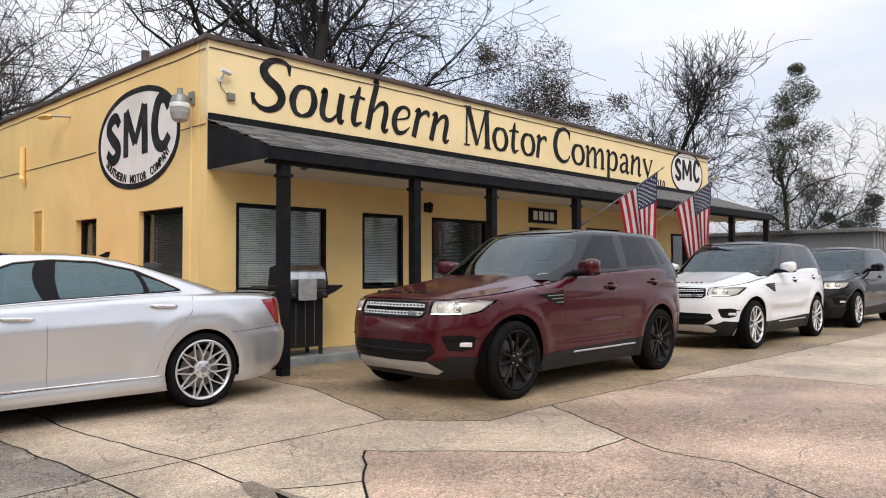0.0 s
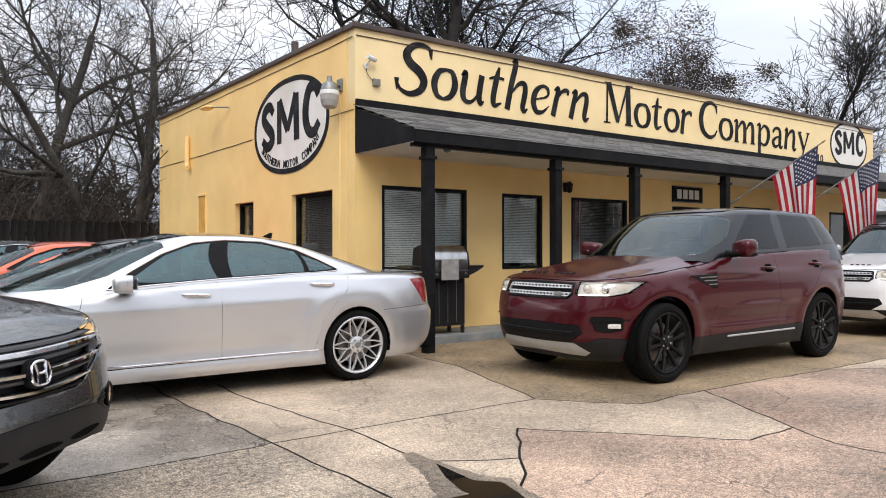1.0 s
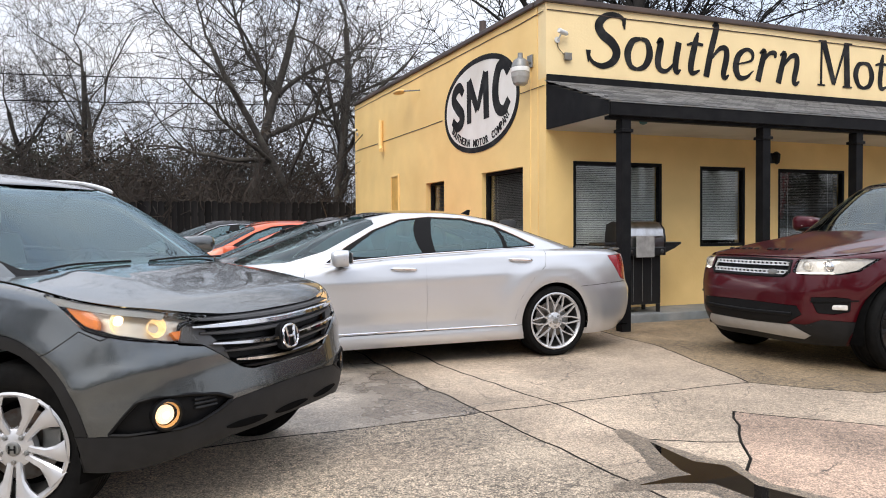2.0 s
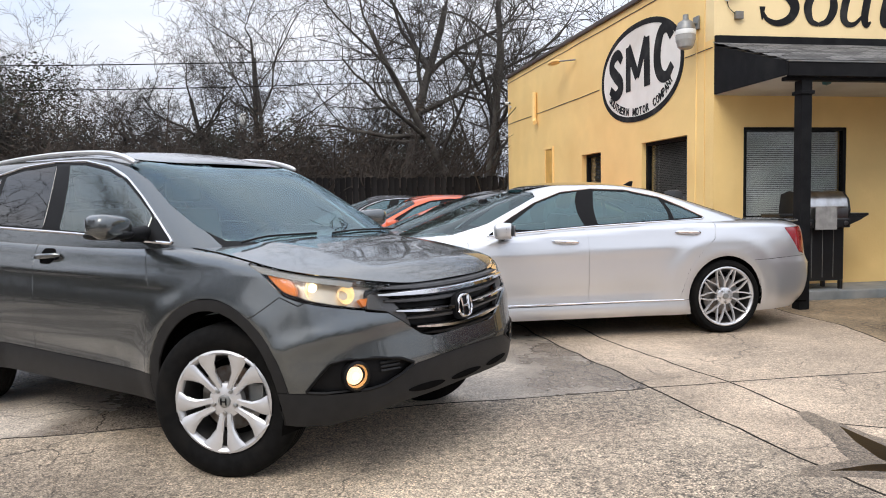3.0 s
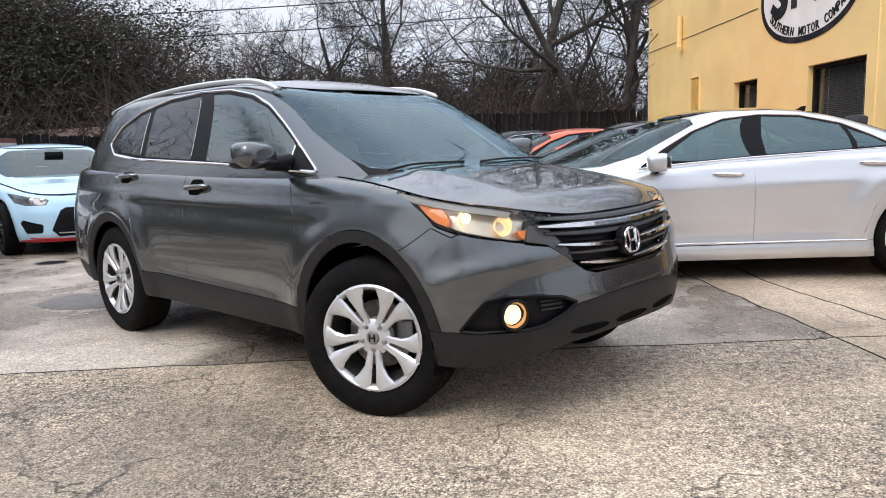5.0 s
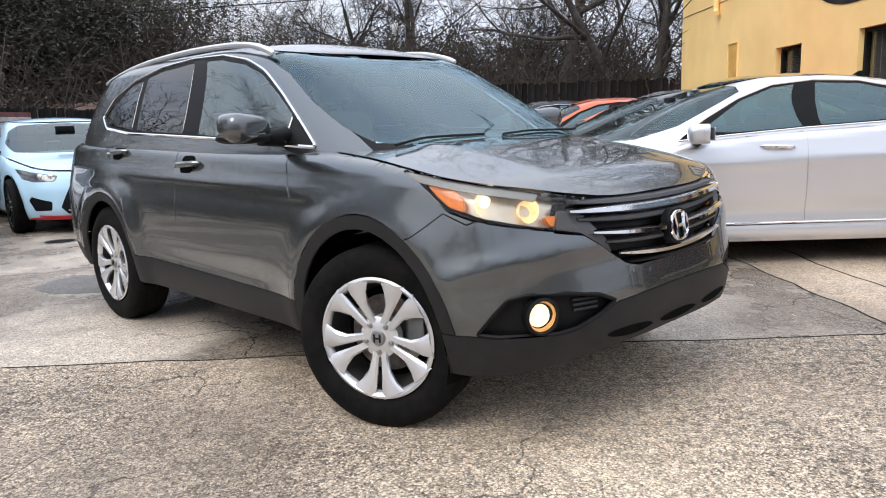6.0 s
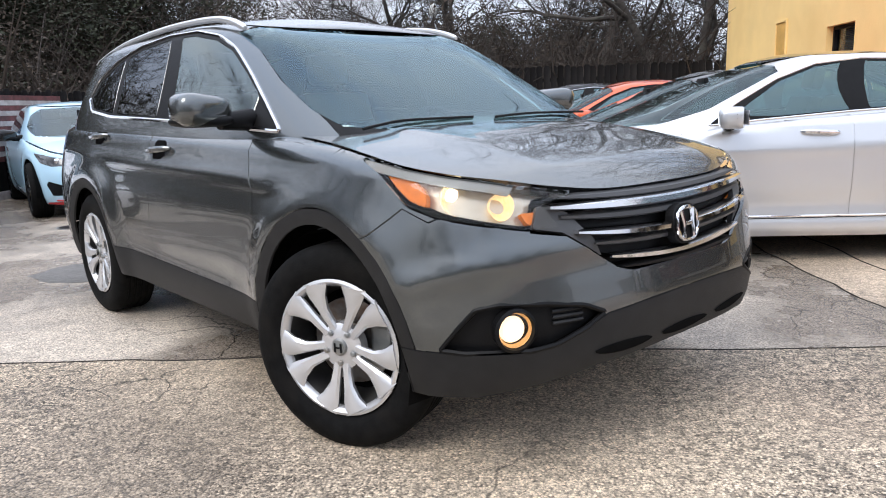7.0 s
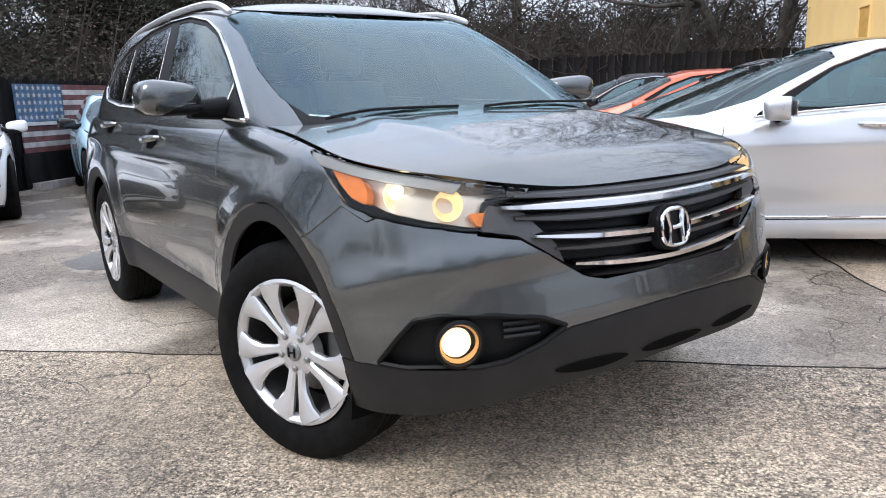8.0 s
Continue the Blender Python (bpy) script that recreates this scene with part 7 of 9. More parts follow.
    for hx, hz in ((-1.75, 1.09), (-2.78, 1.125)):
        grip_handle(body, hx, hz, paint, car)
    door_mirror(car, -1.12, -1.07, 1.31, paint, (0.10, 0.135, 0.085), 0.86)
    both_sides(car, "mirror_strip", lambda: tube([(-1.10, -1.195, 1.285), (-1.04, -1.15, 1.283), (-1.03, -1.05, 1.283)], 0.008, 6), DAY_LAMP)
    both_sides(car, "sill_strip", lambda: tube(edge_line(body, [body.at((S, x, 0.385)) for x in (-1.0, -1.6, -2.3)], 1, 0.004), 0.011, 6), SKID, "thin silver sill strip")
    for pts in ([(-0.68, -0.60, 1.19), (-0.62, -0.30, 1.205), (-0.60, 0.0, 1.20)], [(-0.62, 0.1, 1.2), (-0.64, 0.4, 1.205), (-0.72, 0.68, 1.19)]):
        part("wiper", tube(smooth_line(pts, 4), 0.011, 6), BLACK_PLASTIC, car, smooth=True)
    cabin(car, (-1.75, -2.7), 0.55, 0.84, 0.76, -0.85, 1.16, 0.38, LEATHER_DARK)
    for x in (0.0, -2.923):
        wheel_well(car, x, 0.94, 0.45)
        for y in (-0.965, 0.965):
            wheel(car, x, y, 0.39, 0.288, 0.26, style, alloy, 10, 0.0)
    return car


maroon_suv = luxury_suv(pose(1.02, -3.48, 0, 0, 0, 180), MAROON, ALLOY_BLACK, "ten", "maroon luxury SUV with black wheels and black roof", SKID)
recoloured(maroon_suv, pose(7.19, -3.44, 0, 0, 0, 180), {MAROON: WHITE_PAINT, ALLOY_BLACK: ALLOY}, "white luxury SUV with black roof and silver wheels")
recoloured(maroon_suv, pose(12.81, -3.44, 0, 0, 0, 180), {MAROON: BLACK_CAR, ALLOY_BLACK: ALLOY, SKID: CLADDING}, "black luxury SUV with silver wheels")


# ---- long saloon ----
def long_saloon(m, paint, label, roof_mat, alloy, style, glass_mat):
    car = thing("saloon_car", m, label, "car")
    top = curve((-4.5, 0.98), (-4.2, 1.03), (-3.8, 1.055), (-3.3, 1.065), (-2.95, 1.06), (-1.8, 1.015), (-0.95, 0.955), (-0.72, 0.925), (-0.4, 0.90), (0.2, 0.855), (0.6, 0.81), (0.9, 0.76))
    body = Wrap(-1.75, 3.9, 4.2,
                curve((0.12, 0.66), (0.22, 0.80), (0.35, 0.87), (0.5, 0.89), (0.65, 0.87), (0.78, 0.80), (0.9, 0.7)),
                curve((0.12, -4.05), (0.22, -4.22), (0.35, -4.32), (0.5, -4.35), (0.62, -4.35), (0.7, -4.31), (0.85, -4.29), (1.0, -4.27), (1.1, -4.24)),
                curve((0.12, 0.86), (0.22, 0.895), (0.32, 0.915), (0.5, 0.925), (0.7, 0.932), (0.85, 0.925), (0.95, 0.905), (1.05, 0.88)),
                top, lambda x: (np.interp(x, (-3.4, -2.9, -1.0, 0.7), (0.07, 0.05, 0.05, 0.06)), np.interp(x, (-4.2, -3.3, -2.9, -1.0, -0.5, 0.7), (0.10, 0.11, 0.05, 0.045, 0.08, 0.05))),
                [flare(0, 0.345, 0.43, 0.012, 0.06), flare(-3.165, 0.345, 0.43, 0.014, 0.06), flare(-3.165, 0.345, 0.56, 0.02, 0.10),
                 crease(lambda x: 0.80 + 0 * x - 0.018 * (x + 1.5), 0.010, 0.05, -3.0, 0.4, 0.6), crease(lambda x: 0.25 + 0 * x, 0.022, 0.045, -2.9, -0.3, 0.15), crease(lambda x: 0.42 + 0 * x, -0.014, 0.07, -2.7, -0.4, 0.3)])
    cut = [("opening", None, arch_poly(body, 0.0, 0.382, 0.35), "pair", ""), ("opening", None, arch_poly(body, -3.165, 0.382, 0.35), "pair", "")]

    def add(name, material, pts, how="pair", lab="", r=0.0):
        cut.append((name, material, axes_of(body, pts, r), how, lab))

    add("tail_lamp", RED_LENS, [(S, -3.86, 0.985), (S, -4.06, 0.735), (S, -4.16, 0.72), (R, 0.66, 0.72), (R, 0.60, 0.86), (R, 0.64, 0.99)], "pair", "red wedge tail lamp", 0.02)
    add("headlight", COOL_LAMP, [(F, 0.50, 0.62), (F, 0.50, 0.76), (S, 0.35, 0.83), (S, 0.28, 0.80), (S, 0.5, 0.66)], "pair", "pale headlight", 0.02)
    add("grille", BLACK_PLASTIC, [(F, 0.0, 0.52), (F, 0.34, 0.54), (F, 0.42, 0.74), (F, 0.0, 0.77)], "one", "black radiator grille")
    add("side_skirt", paint, [(S, -0.30, 0.1), (S, -0.30, 0.30), (S, -1.0, 0.318), (S, -2.72, 0.332), (S, -2.9, 0.332), (S, -2.9, 0.1)], "pair", "silver side skirt")
    add("front_door", paint, [(S, -0.72, 1.2), (S, -0.68, 0.9), (S, -0.66, 0.5), (S, -0.74, 0.318), (S, -1.80, 0.325), (S, -1.795, 0.9), (S, -1.80, 1.2)], "pair", "", 0.02)
    add("rear_door", paint, [(S, -1.80, 1.2), (S, -1.795, 0.9), (S, -1.80, 0.325), (S, -2.68, 0.332), (S, -2.71, 0.42), (S, -2.77, 0.60), (S, -2.89, 0.76), (S, -3.04, 0.90), (S, -3.07, 1.04), (S, -3.06, 1.2)], "pair", "", 0.02)
    add("rear_bumper", paint, [(S, -3.42, 0.1), (S, -3.46, 0.685), (S, -3.9, 0.70), (R, 0.0, 0.715), (R, 0.0, 0.1)], "one", "")
    add("front_fender", paint, [(S, -1.2, 0.1), (S, -1.2, 1.4), (F, 0.0, 1.4), (F, 0.0, 0.1)], "pair")
    panels(body, car, cut, spread(0, body.length, 0.045), spread(0.12, 1.08, 0.045), ("rear_quarter", paint, "pair", ""), keep_outline(body, 0.19))
    roof_edge = curve((-3.9, 1.0), (-3.6, 1.06), (-3.3, 1.145), (-3.0, 1.235), (-2.7, 1.325), (-2.4, 1.39), (-2.0, 1.425), (-1.6, 1.425), (-1.35, 1.395), (-1.1, 1.33))
    cab = Wrap(-2.1, 6.0, 4.0,
               curve((0.85, 0.05), (0.95, -0.18), (1.05, -0.42), (1.2, -0.80), (1.32, -1.12), (1.42, -1.42)),
               curve((0.85, -4.1), (1.0, -3.83), (1.1, -3.58), (1.2, -3.3), (1.32, -2.95), (1.42, -2.6)),
               curve((0.85, 0.905), (0.95, 0.875), (1.05, 0.84), (1.2, 0.775), (1.35, 0.70), (1.42, 0.66)),
               roof_edge, (0.05, 0.045))
    win = [(-0.86, 0.965), (-1.06, 1.115), (-1.34, 1.270), (-1.60, 1.362), (-1.9, 1.390), (-2.25, 1.374), (-2.58, 1.300), (-2.8, 1.205), (-3.0, 1.105), (-2.97, 1.085), (-2.4, 1.062), (-1.8, 1.035), (-1.2, 0.995)]
    g = [("front_window", glass_mat, axes_of(cab, [(S, -1.03, 1.03), (S, -1.36, 1.255), (S, -1.60, 1.342), (S, -1.77, 1.364), (S, -1.79, 1.048), (S, -1.3, 1.018)], 0.015), "pair", "blue-green tinted glass"),
         ("rear_window", glass_mat, axes_of(cab, [(S, -1.93, 1.370), (S, -2.25, 1.354), (S, -2.56, 1.284), (S, -2.63, 1.088), (S, -2.4, 1.078), (S, -1.92, 1.056)], 0.015), "pair", "blue-green tinted glass"),
         ("quarter_window", glass_mat, axes_of(cab, [(S, -2.62, 1.25), (S, -2.79, 1.188), (S, -2.95, 1.108), (S, -2.68, 1.092)], 0.012), "pair", "blue-green tinted glass"),
         ("window_surround", BLACK_PLASTIC, axes_of(cab, [(S, x, z) for x, z in win], 0.015), "pair", "black window surround"),
         ("windscreen", WIND_GLASS, axes_of(cab, [(F, 0, 0.95), (F, 0.5, 0.955), (F, 0.80, 0.985), (S, -0.88, 1.08), (S, -1.22, 1.25), (S, -1.36, 1.32), (F, 0.62, 1.365), (F, 0.3, 1.385), (F, 0, 1.39)], 0.0), "one", "raked windscreen"),
         ("rear_screen", CAR_GLASS_DARK, axes_of(cab, [(R, 0, 1.09), (R, 0.62, 1.10), (R, 0.55, 1.32), (R, 0, 1.36)], 0.0), "one", "dark rear glass")]
    panels(cab, car, g, spread(0, cab.length, 0.05), spread(0.88, 1.44, 0.04), ("pillar_frame", paint, "pair", ""), keep_outline(cab, 0.9))
    finish(car, body, cab, paint, roof_mat, -0.62, lambda x: 0.06 - 0.03 * np.clip((x + 0.6) / 1.3, 0, 1), None, -3.165, 0.382, 0.35, 0.045, 0.06, (-1.0, -0.45, 0.78, 0.93))
    part("roof_antenna", extruded([(-2.62, 1.42), (-2.50, 1.42), (-2.60, 1.475), (-2.63, 1.475)], (-0.012, 0.012)), BLACK_PLASTIC, car, "small black fin antenna")
    # boot lid
    rear = [body.point(body.at((S, x, float(top(x))))[0], float(top(x))) for x in np.linspace(-2.9, -4.05, 14)]
    side = [(float(q[0]), float(q[1])) for q in rear]
    tail = [(float(q[0]), float(q[1])) for q in (body.point(body.at((R, y, 1.0))[0], 1.0) for y in (0.72, 0.6, 0.4, 0.2, 0.0))]
    lid = side + tail
    lid = lid + [(x, -y) for x, y in lid[-2::-1]]
    sheet(car, "boot_lid", paint, lid, lambda x, y: top(x) + 0.02 * (1 - np.clip(np.abs(y) / 0.8, 0, 1) ** 2.5) + 0.012 * np.exp(-((x + 4.2) / 0.08) ** 2), 0.06)
    loop = axes_of(cab, [(S, x, z) for x, z in win], 0.02)
    both_sides(car, "chrome_trim", lambda: tube(edge_line(cab, loop + loop[:1], 1, 0.001), 0.007, 6), CHROME, "bright chrome window trim")
    both_sides(car, "sill_trim", lambda: tube(edge_line(body, [body.at((S, x, 0.335)) for x in np.linspace(-2.72, -0.45, 12)], 1, 0.003), 0.008, 6), CHROME, "thin chrome sill strip")
    for hx, hz in ((-1.58, 0.905), (-2.78, 0.965)):
        grip_handle(body, hx, hz, CHROME, car, 0.125, paint)
    door_mirror(car, -0.98, -1.03, 1.02, paint, (0.095, 0.12, 0.068), 0.88, False)
    for dz in (-0.004, 0.022):
        both_sides(car, "mirror_indicator", lambda dz=dz: tube([(-0.97, -1.148, 1.02 + dz), (-0.92, -1.12, 1.02 + dz), (-0.885, -1.04, 1.02 + dz)], 0.003, 6), BLACK_PLASTIC)
    cabin(car, (-1.55, -2.45), 0.38, 0.62, 0.72, -0.62, 0.92, 0.38, LEATHER_DARK, 0.6)
    for x in (0.0, -3.165):
        wheel_well(car, x, 0.90, 0.385)
        for y in (-0.915, 0.915):
            wheel(car, x, y, 0.35, 0.275, 0.25, style, alloy, 0, 0.0)
    return car


TEAL_GLASS = glass("blue_green_window_film", (0.22, 0.36, 0.36), 0.006, ior=2.3, sheen=(0.66, 0.90, 0.92))
ROOF_GLASS = mat("dark_roof_glass", (0.015, 0.015, 0.018), 0.05, vary=0.1, scale=3, coat=1.0)
silver_saloon = long_saloon(pose(-4.489, -1.625, 0, 0, 0, 180), SILVER_PAINT, "long silver saloon car with chrome window trim", ROOF_GLASS, ALLOY, "mesh", TEAL_GLASS)
DARK_PAINT = mat("dark_grey_car_paint", (0.055, 0.055, 0.06), 0.3, metal=0.5, vary=0.05, scale=900, coat=1.0)
ORANGE_PAINT = mat("orange_car_paint", (0.72, 0.10, 0.022), 0.3, vary=0.03, scale=900, coat=1.0)
recoloured(silver_saloon, pose(-4.55, 0.55, -0.03, 0, 0, 180), {SILVER_PAINT: DARK_PAINT, CHROME: BLACK_PLASTIC, ROOF_GLASS: DARK_PAINT}, "dark grey saloon parked behind the silver car")
recoloured(silver_saloon, pose(-5.03, 2.97, -0.04, 0, 0, 180), {SILVER_PAINT: ORANGE_PAINT, CHROME: BLACK_PLASTIC, ROOF_GLASS: ORANGE_PAINT, ALLOY: ALLOY_BLACK}, "bright orange car with black window trim")
recoloured(silver_saloon, pose(-5.6, 5.3, 0, 0, 0, 180), {SILVER_PAINT: BLACK_CAR, ROOF_GLASS: BLACK_CAR}, "black car with chrome window trim by the fence")


# ---- pale blue hatchback ----
PALE_BLUE = mat("pale_blue_car_paint", (0.40, 0.60, 0.74), 0.3, vary=0.02, scale=900, coat=1.0)
RED_TRIM = mat("red_trim", (0.5, 0.015, 0.02), 0.35, vary=0.1, scale=20)


def hatchback(m, paint, lip, label):
    car = thing("hatchback_car", m, label, "car")
    top = curve((-3.6, 1.06), (-2.6, 1.04), (-1.2, 0.98), (-0.55, 0.94), (-0.3, 0.905), (0.2, 0.84), (0.55, 0.78), (0.9, 0.72))
    body = Wrap(-1.35, 3.8, 4.2,
                curve((0.12, 0.72), (0.2, 0.82), (0.32, 0.87), (0.5, 0.87), (0.62, 0.84), (0.75, 0.76), (0.9, 0.6)),
                curve((0.12, -3.2), (0.35, -3.38), (0.6, -3.42), (1.05, -3.38)),
                curve((0.12, 0.82), (0.3, 0.875), (0.55, 0.9), (0.75, 0.9), (0.9, 0.875), (1.05, 0.84)),
                top, lambda x: (np.interp(x, (-0.6, 0.6), (0.05, 0.06)), np.interp(x, (-0.6, 0.0, 0.7), (0.04, 0.08, 0.06))),
                [flare(0, 0.34, 0.42, 0.016, 0.07), flare(-2.65, 0.34, 0.42, 0.02, 0.08), crease(lambda x: 0.82 + 0 * x, 0.012, 0.04, -3.2, 0.2)])
    cut = [("opening", None, arch_poly(body, 0.0, 0.37, 0.34), "pair", ""), ("opening", None, arch_poly(body, -2.65, 0.37, 0.34), "pair", "")]

    def add(name, material, pts, how="pair", lab="", r=0.0):
        cut.append((name, material, axes_of(body, pts, r), how, lab))

    add("headlight", mat("smoked_headlight", (0.06, 0.062, 0.068), 0.12, vary=0.4, scale=30, coat=1.0), [(F, 0.50, 0.64), (F, 0.46, 0.70), (S, 0.42, 0.765), (S, 0.22, 0.785), (S, 0.40, 0.67), (S, 0.60, 0.635)], "pair", "swept dark headlight", 0.015)
    add("grille", BLACK_PLASTIC, [(F, 0.0, 0.25), (F, 0.40, 0.25), (F, 0.47, 0.33), (F, 0.36, 0.57), (F, 0.30, 0.60), (F, 0.0, 0.60)], "one", "black hexagonal grille")
    add("corner_intake", BLACK_PLASTIC, [(F, 0.56, 0.30), (F, 0.55, 0.40), (S, 0.55, 0.46), (S, 0.50, 0.42), (S, 0.56, 0.29)], "pair", "black corner intake", 0.02)
    add("splitter", lip, [(F, 0.0, 0.1), (S, 0.36, 0.1), (S, 0.38, 0.20), (F, 0.62, 0.215), (F, 0.0, 0.215)], "one", "coloured front splitter")
    add("sill", BLACK_PLASTIC, [(S, -0.3, 0.1), (S, -0.3, 0.22), (S, -2.4, 0.22), (S, -2.4, 0.1)], "pair", "black sill")
    add("front_door", paint, [(S, -0.62, 1.2), (S, -0.58, 0.7), (S, -0.66, 0.26), (S, -1.85, 0.26), (S, -1.9, 1.2)], "pair", "", 0.02)
    add("tail_lamp", RED_LENS, [(S, -3.05, 0.72), (S, -3.05, 0.9), (R, 0.5, 0.9), (R, 0.5, 0.72)], "pair", "red tail lamp", 0.02)
    add("front_fender", paint, [(S, -1.2, 0.1), (S, -1.2, 1.4), (F, 0.0, 1.4), (F, 0.0, 0.1)], "pair")
    panels(body, car, cut, spread(0, body.length, 0.06), spread(0.14, 1.08, 0.06), ("rear_quarter", paint, "pair", ""), keep_outline(body, 0.18))
    roof_edge = curve((-3.4, 1.22), (-2.9, 1.31), (-2.2, 1.37), (-1.6, 1.38), (-1.2, 1.355), (-0.9, 1.29))
    cab = Wrap(-1.75, 6.0, 4.5,
               curve((0.82, 0.15), (0.95, -0.18), (1.05, -0.42), (1.2, -0.78), (1.38, -1.22)),
               curve((0.82, -3.4), (1.05, -3.3), (1.2, -3.1), (1.38, -2.7)),
               curve((0.82, 0.86), (0.95, 0.835), (1.1, 0.77), (1.25, 0.69), (1.38, 0.62)), roof_edge, (0.05, 0.045))
    g = [("side_window", CAR_GLASS_DARK, axes_of(cab, [(S, -0.92, 1.0), (S, -1.22, 1.2), (S, -1.5, 1.30), (S, -2.1, 1.315), (S, -2.7, 1.24), (S, -2.9, 1.10), (S, -1.8, 1.03)], 0.02), "pair", "dark tinted glass"),
         ("windscreen", WIND_GLASS, axes_of(cab, [(F, 0, 0.95), (F, 0.5, 0.955), (F, 0.70, 0.975), (S, -0.78, 1.09), (S, -1.02, 1.23), (F, 0.52, 1.315), (F, 0, 1.335)], 0.0), "one", "raked windscreen"),
         ("rear_screen", CAR_GLASS_DARK, axes_of(cab, [(R, 0, 1.08), (R, 0.6, 1.08), (R, 0.5, 1.3), (R, 0, 1.32)], 0.0), "one", "dark rear glass")]
    panels(cab, car, g, spread(0, cab.length, 0.07), spread(0.86, 1.4, 0.06), ("pillar_frame", paint, "pair", ""), keep_outline(cab, 0.88))
    finish(car, body, cab, paint, paint, -0.42, lambda x: 0.05 - 0.02 * np.clip((x + 0.4) / 1.1, 0, 1), None, -2.65, 0.37, 0.34, 0.04, 0.08, (-0.8, -0.2, 0.76, 0.925))
    nose_bar(car, body, "grille_blade", 0.0, 0.40, 0.285, 0.295, 0.014, 0.006, SKID, "thin silver grille blade", 8)
    nose_bar(car, body, "lip_stripe", 0.0, 0.66, 0.20, 0.235, 0.02, 0.01, lip, "coloured lip stripe", 10)
    for yy in (0.52, 0.62):
        for sgn in (-1, 1):
            p = body.point(*body.at((F, yy, 0.695)), 0.0)
            part("projector", revolve([(0.0, 0.012), (0.022, 0.008), (0.032, 0.0), (0.034, -0.03)], 16, "x", m=pose(float(p[0]), float(p[1]) * -sgn, 0.695)), CHROME, car, smooth=True)
    door_mirror(car, -0.72, -0.98, 1.0, BLACK_CAR if lip is RED_TRIM else paint, (0.085, 0.115, 0.065), 0.84)
    cabin(car, (-1.3,), 0.35, 0.58, 0.66, -0.45, 0.9, 0.36, LEATHER_DARK)
    for x in (0.0, -2.65):
        wheel_well(car, x, 0.86, 0.375)
        for y in (-0.885, 0.885):
            wheel(car, x, y, 0.335, 0.255, 0.22, "split", ALLOY_BLACK, 5, 0.0)
    return car


blue_hatch = hatchback(pose(-10.2, 1.11, 0, 0, 0, -49), PALE_BLUE, RED_TRIM, "pale blue hatchback with black grille and red lip")
recoloured(blue_hatch, pose(-11.55, -1.15, 0, 0, 0, -47.5), {PALE_BLUE: WHITE_PAINT, RED_TRIM: CLADDING, BLACK_CAR: WHITE_PAINT}, "white car parked beside the flag-painted fence")


# ---- fence and painted flag ----
fence = thing("board_fence", label="tall black-stained board fence behind the lot", category="fence")


def fence_run(a, b, height, facing):
    """A run of dog-eared boards with rails, from a to b."""
    ax, ay = a
    bx, by = b
    ln = math.dist(a, b)
    ang = math.degrees(math.atan2(by - ay, bx - ax))
    n = int(ln / 0.147)
    shared = []
    rnd = random.Random(int(ln * 10))
    for k in range(3):
        h = height + (-0.02, 0.0, 0.015)[k]
        bm = extruded([(0.0, 0.02), (0.138, 0.02), (0.138, h - 0.035), (0.105, h), (0.033, h), (0.0, h - 0.035)], (0.0, 0.018))
        shared.append(mesh_from(bm, "fence_board", FENCE_WOOD))
    for i in range(n):
        o = new("fence_board", shared[rnd.randrange(3)])
        o.parent = fence
        d = ln * i / n
        o.matrix_basis = pose(ax + (bx - ax) * d / ln, ay + (by - ay) * d / ln, 0, rnd.uniform(-0.5, 0.5), rnd.uniform(-0.6, 0.6), ang)
    for z in (0.35, height * 0.55, height - 0.3):
        part("fence_rail", boxes(((0.0, 0.02, z - 0.045), (ln, 0.058, z + 0.045)), bevel=0.004), FENCE_WOOD, fence, m=pose(ax, ay, 0, 0, 0, ang))
    for d in np.arange(0.0, ln, 2.4):
        part("fence_post", boxes(((d, 0.06, 0.0), (d + 0.09, 0.15, height - 0.05)), bevel=0.005), FENCE_WOOD, fence, m=pose(ax, ay, 0, 0, 0, ang))


fence_run((-12.9, 9.1), (-0.5, 9.1), 1.97, 0)
fence_run((-12.9, -1.2), (-12.9, 9.0), 1.66, 1)
flag_wall = thing("painted_flag_boards", pose(-12.86, 1.75, 0), "weathered wooden flag painted in stripes and white stars", "painted boards")
Z_TOP, L_FLAG, L_CANTON = 1.57, 2.6, 0.98
for i in range(7):
    z1 = Z_TOP - 0.079 * i
    y0 = L_CANTON + 0.004
    part("stripe_board", boxes(((0.022, y0, z1 - 0.076), (0.045, L_FLAG, z1)), bevel=0.003), WOOD_RED if i % 2 == 0 else WOOD_WHITE, flag_wall)
for i in range(5):
    z1 = 0.955 - 0.079 * i
    part("stripe_board", boxes(((0.022, 0.06, z1 - 0.076), (0.045, L_FLAG, z1)), bevel=0.003), WOOD_WHITE if i % 2 else WOOD_RED, flag_wall)
for k in range(7):
    part("canton_board", boxes(((0.022, 0.14 * k + 0.002, 1.02), (0.045, 0.14 * k + 0.138, Z_TOP)), bevel=0.003), WOOD_BLUE, flag_wall)
part("cross_rail", boxes(((0.022, 0.0, 0.962), (0.10, L_FLAG, 1.014)), bevel=0.005), WOOD_WHITE, flag_wall, "white painted cross rail")
part("low_backing", boxes(((0.022, 0.0, 0.05), (0.05, L_FLAG, 0.555)), bevel=0.004), FENCE_WOOD, flag_wall)
part("base_beam", boxes(((0.02, 0.1, 0.0), (0.16, L_FLAG + 0.2, 0.12)), bevel=0.01), WOOD_WHITE, flag_wall, "pale timber on the ground")
star = [(r * math.sin(math.pi * k / 5), r * math.cos(math.pi * k / 5)) for k, r in zip(range(10), [0.042, 0.018] * 5)]
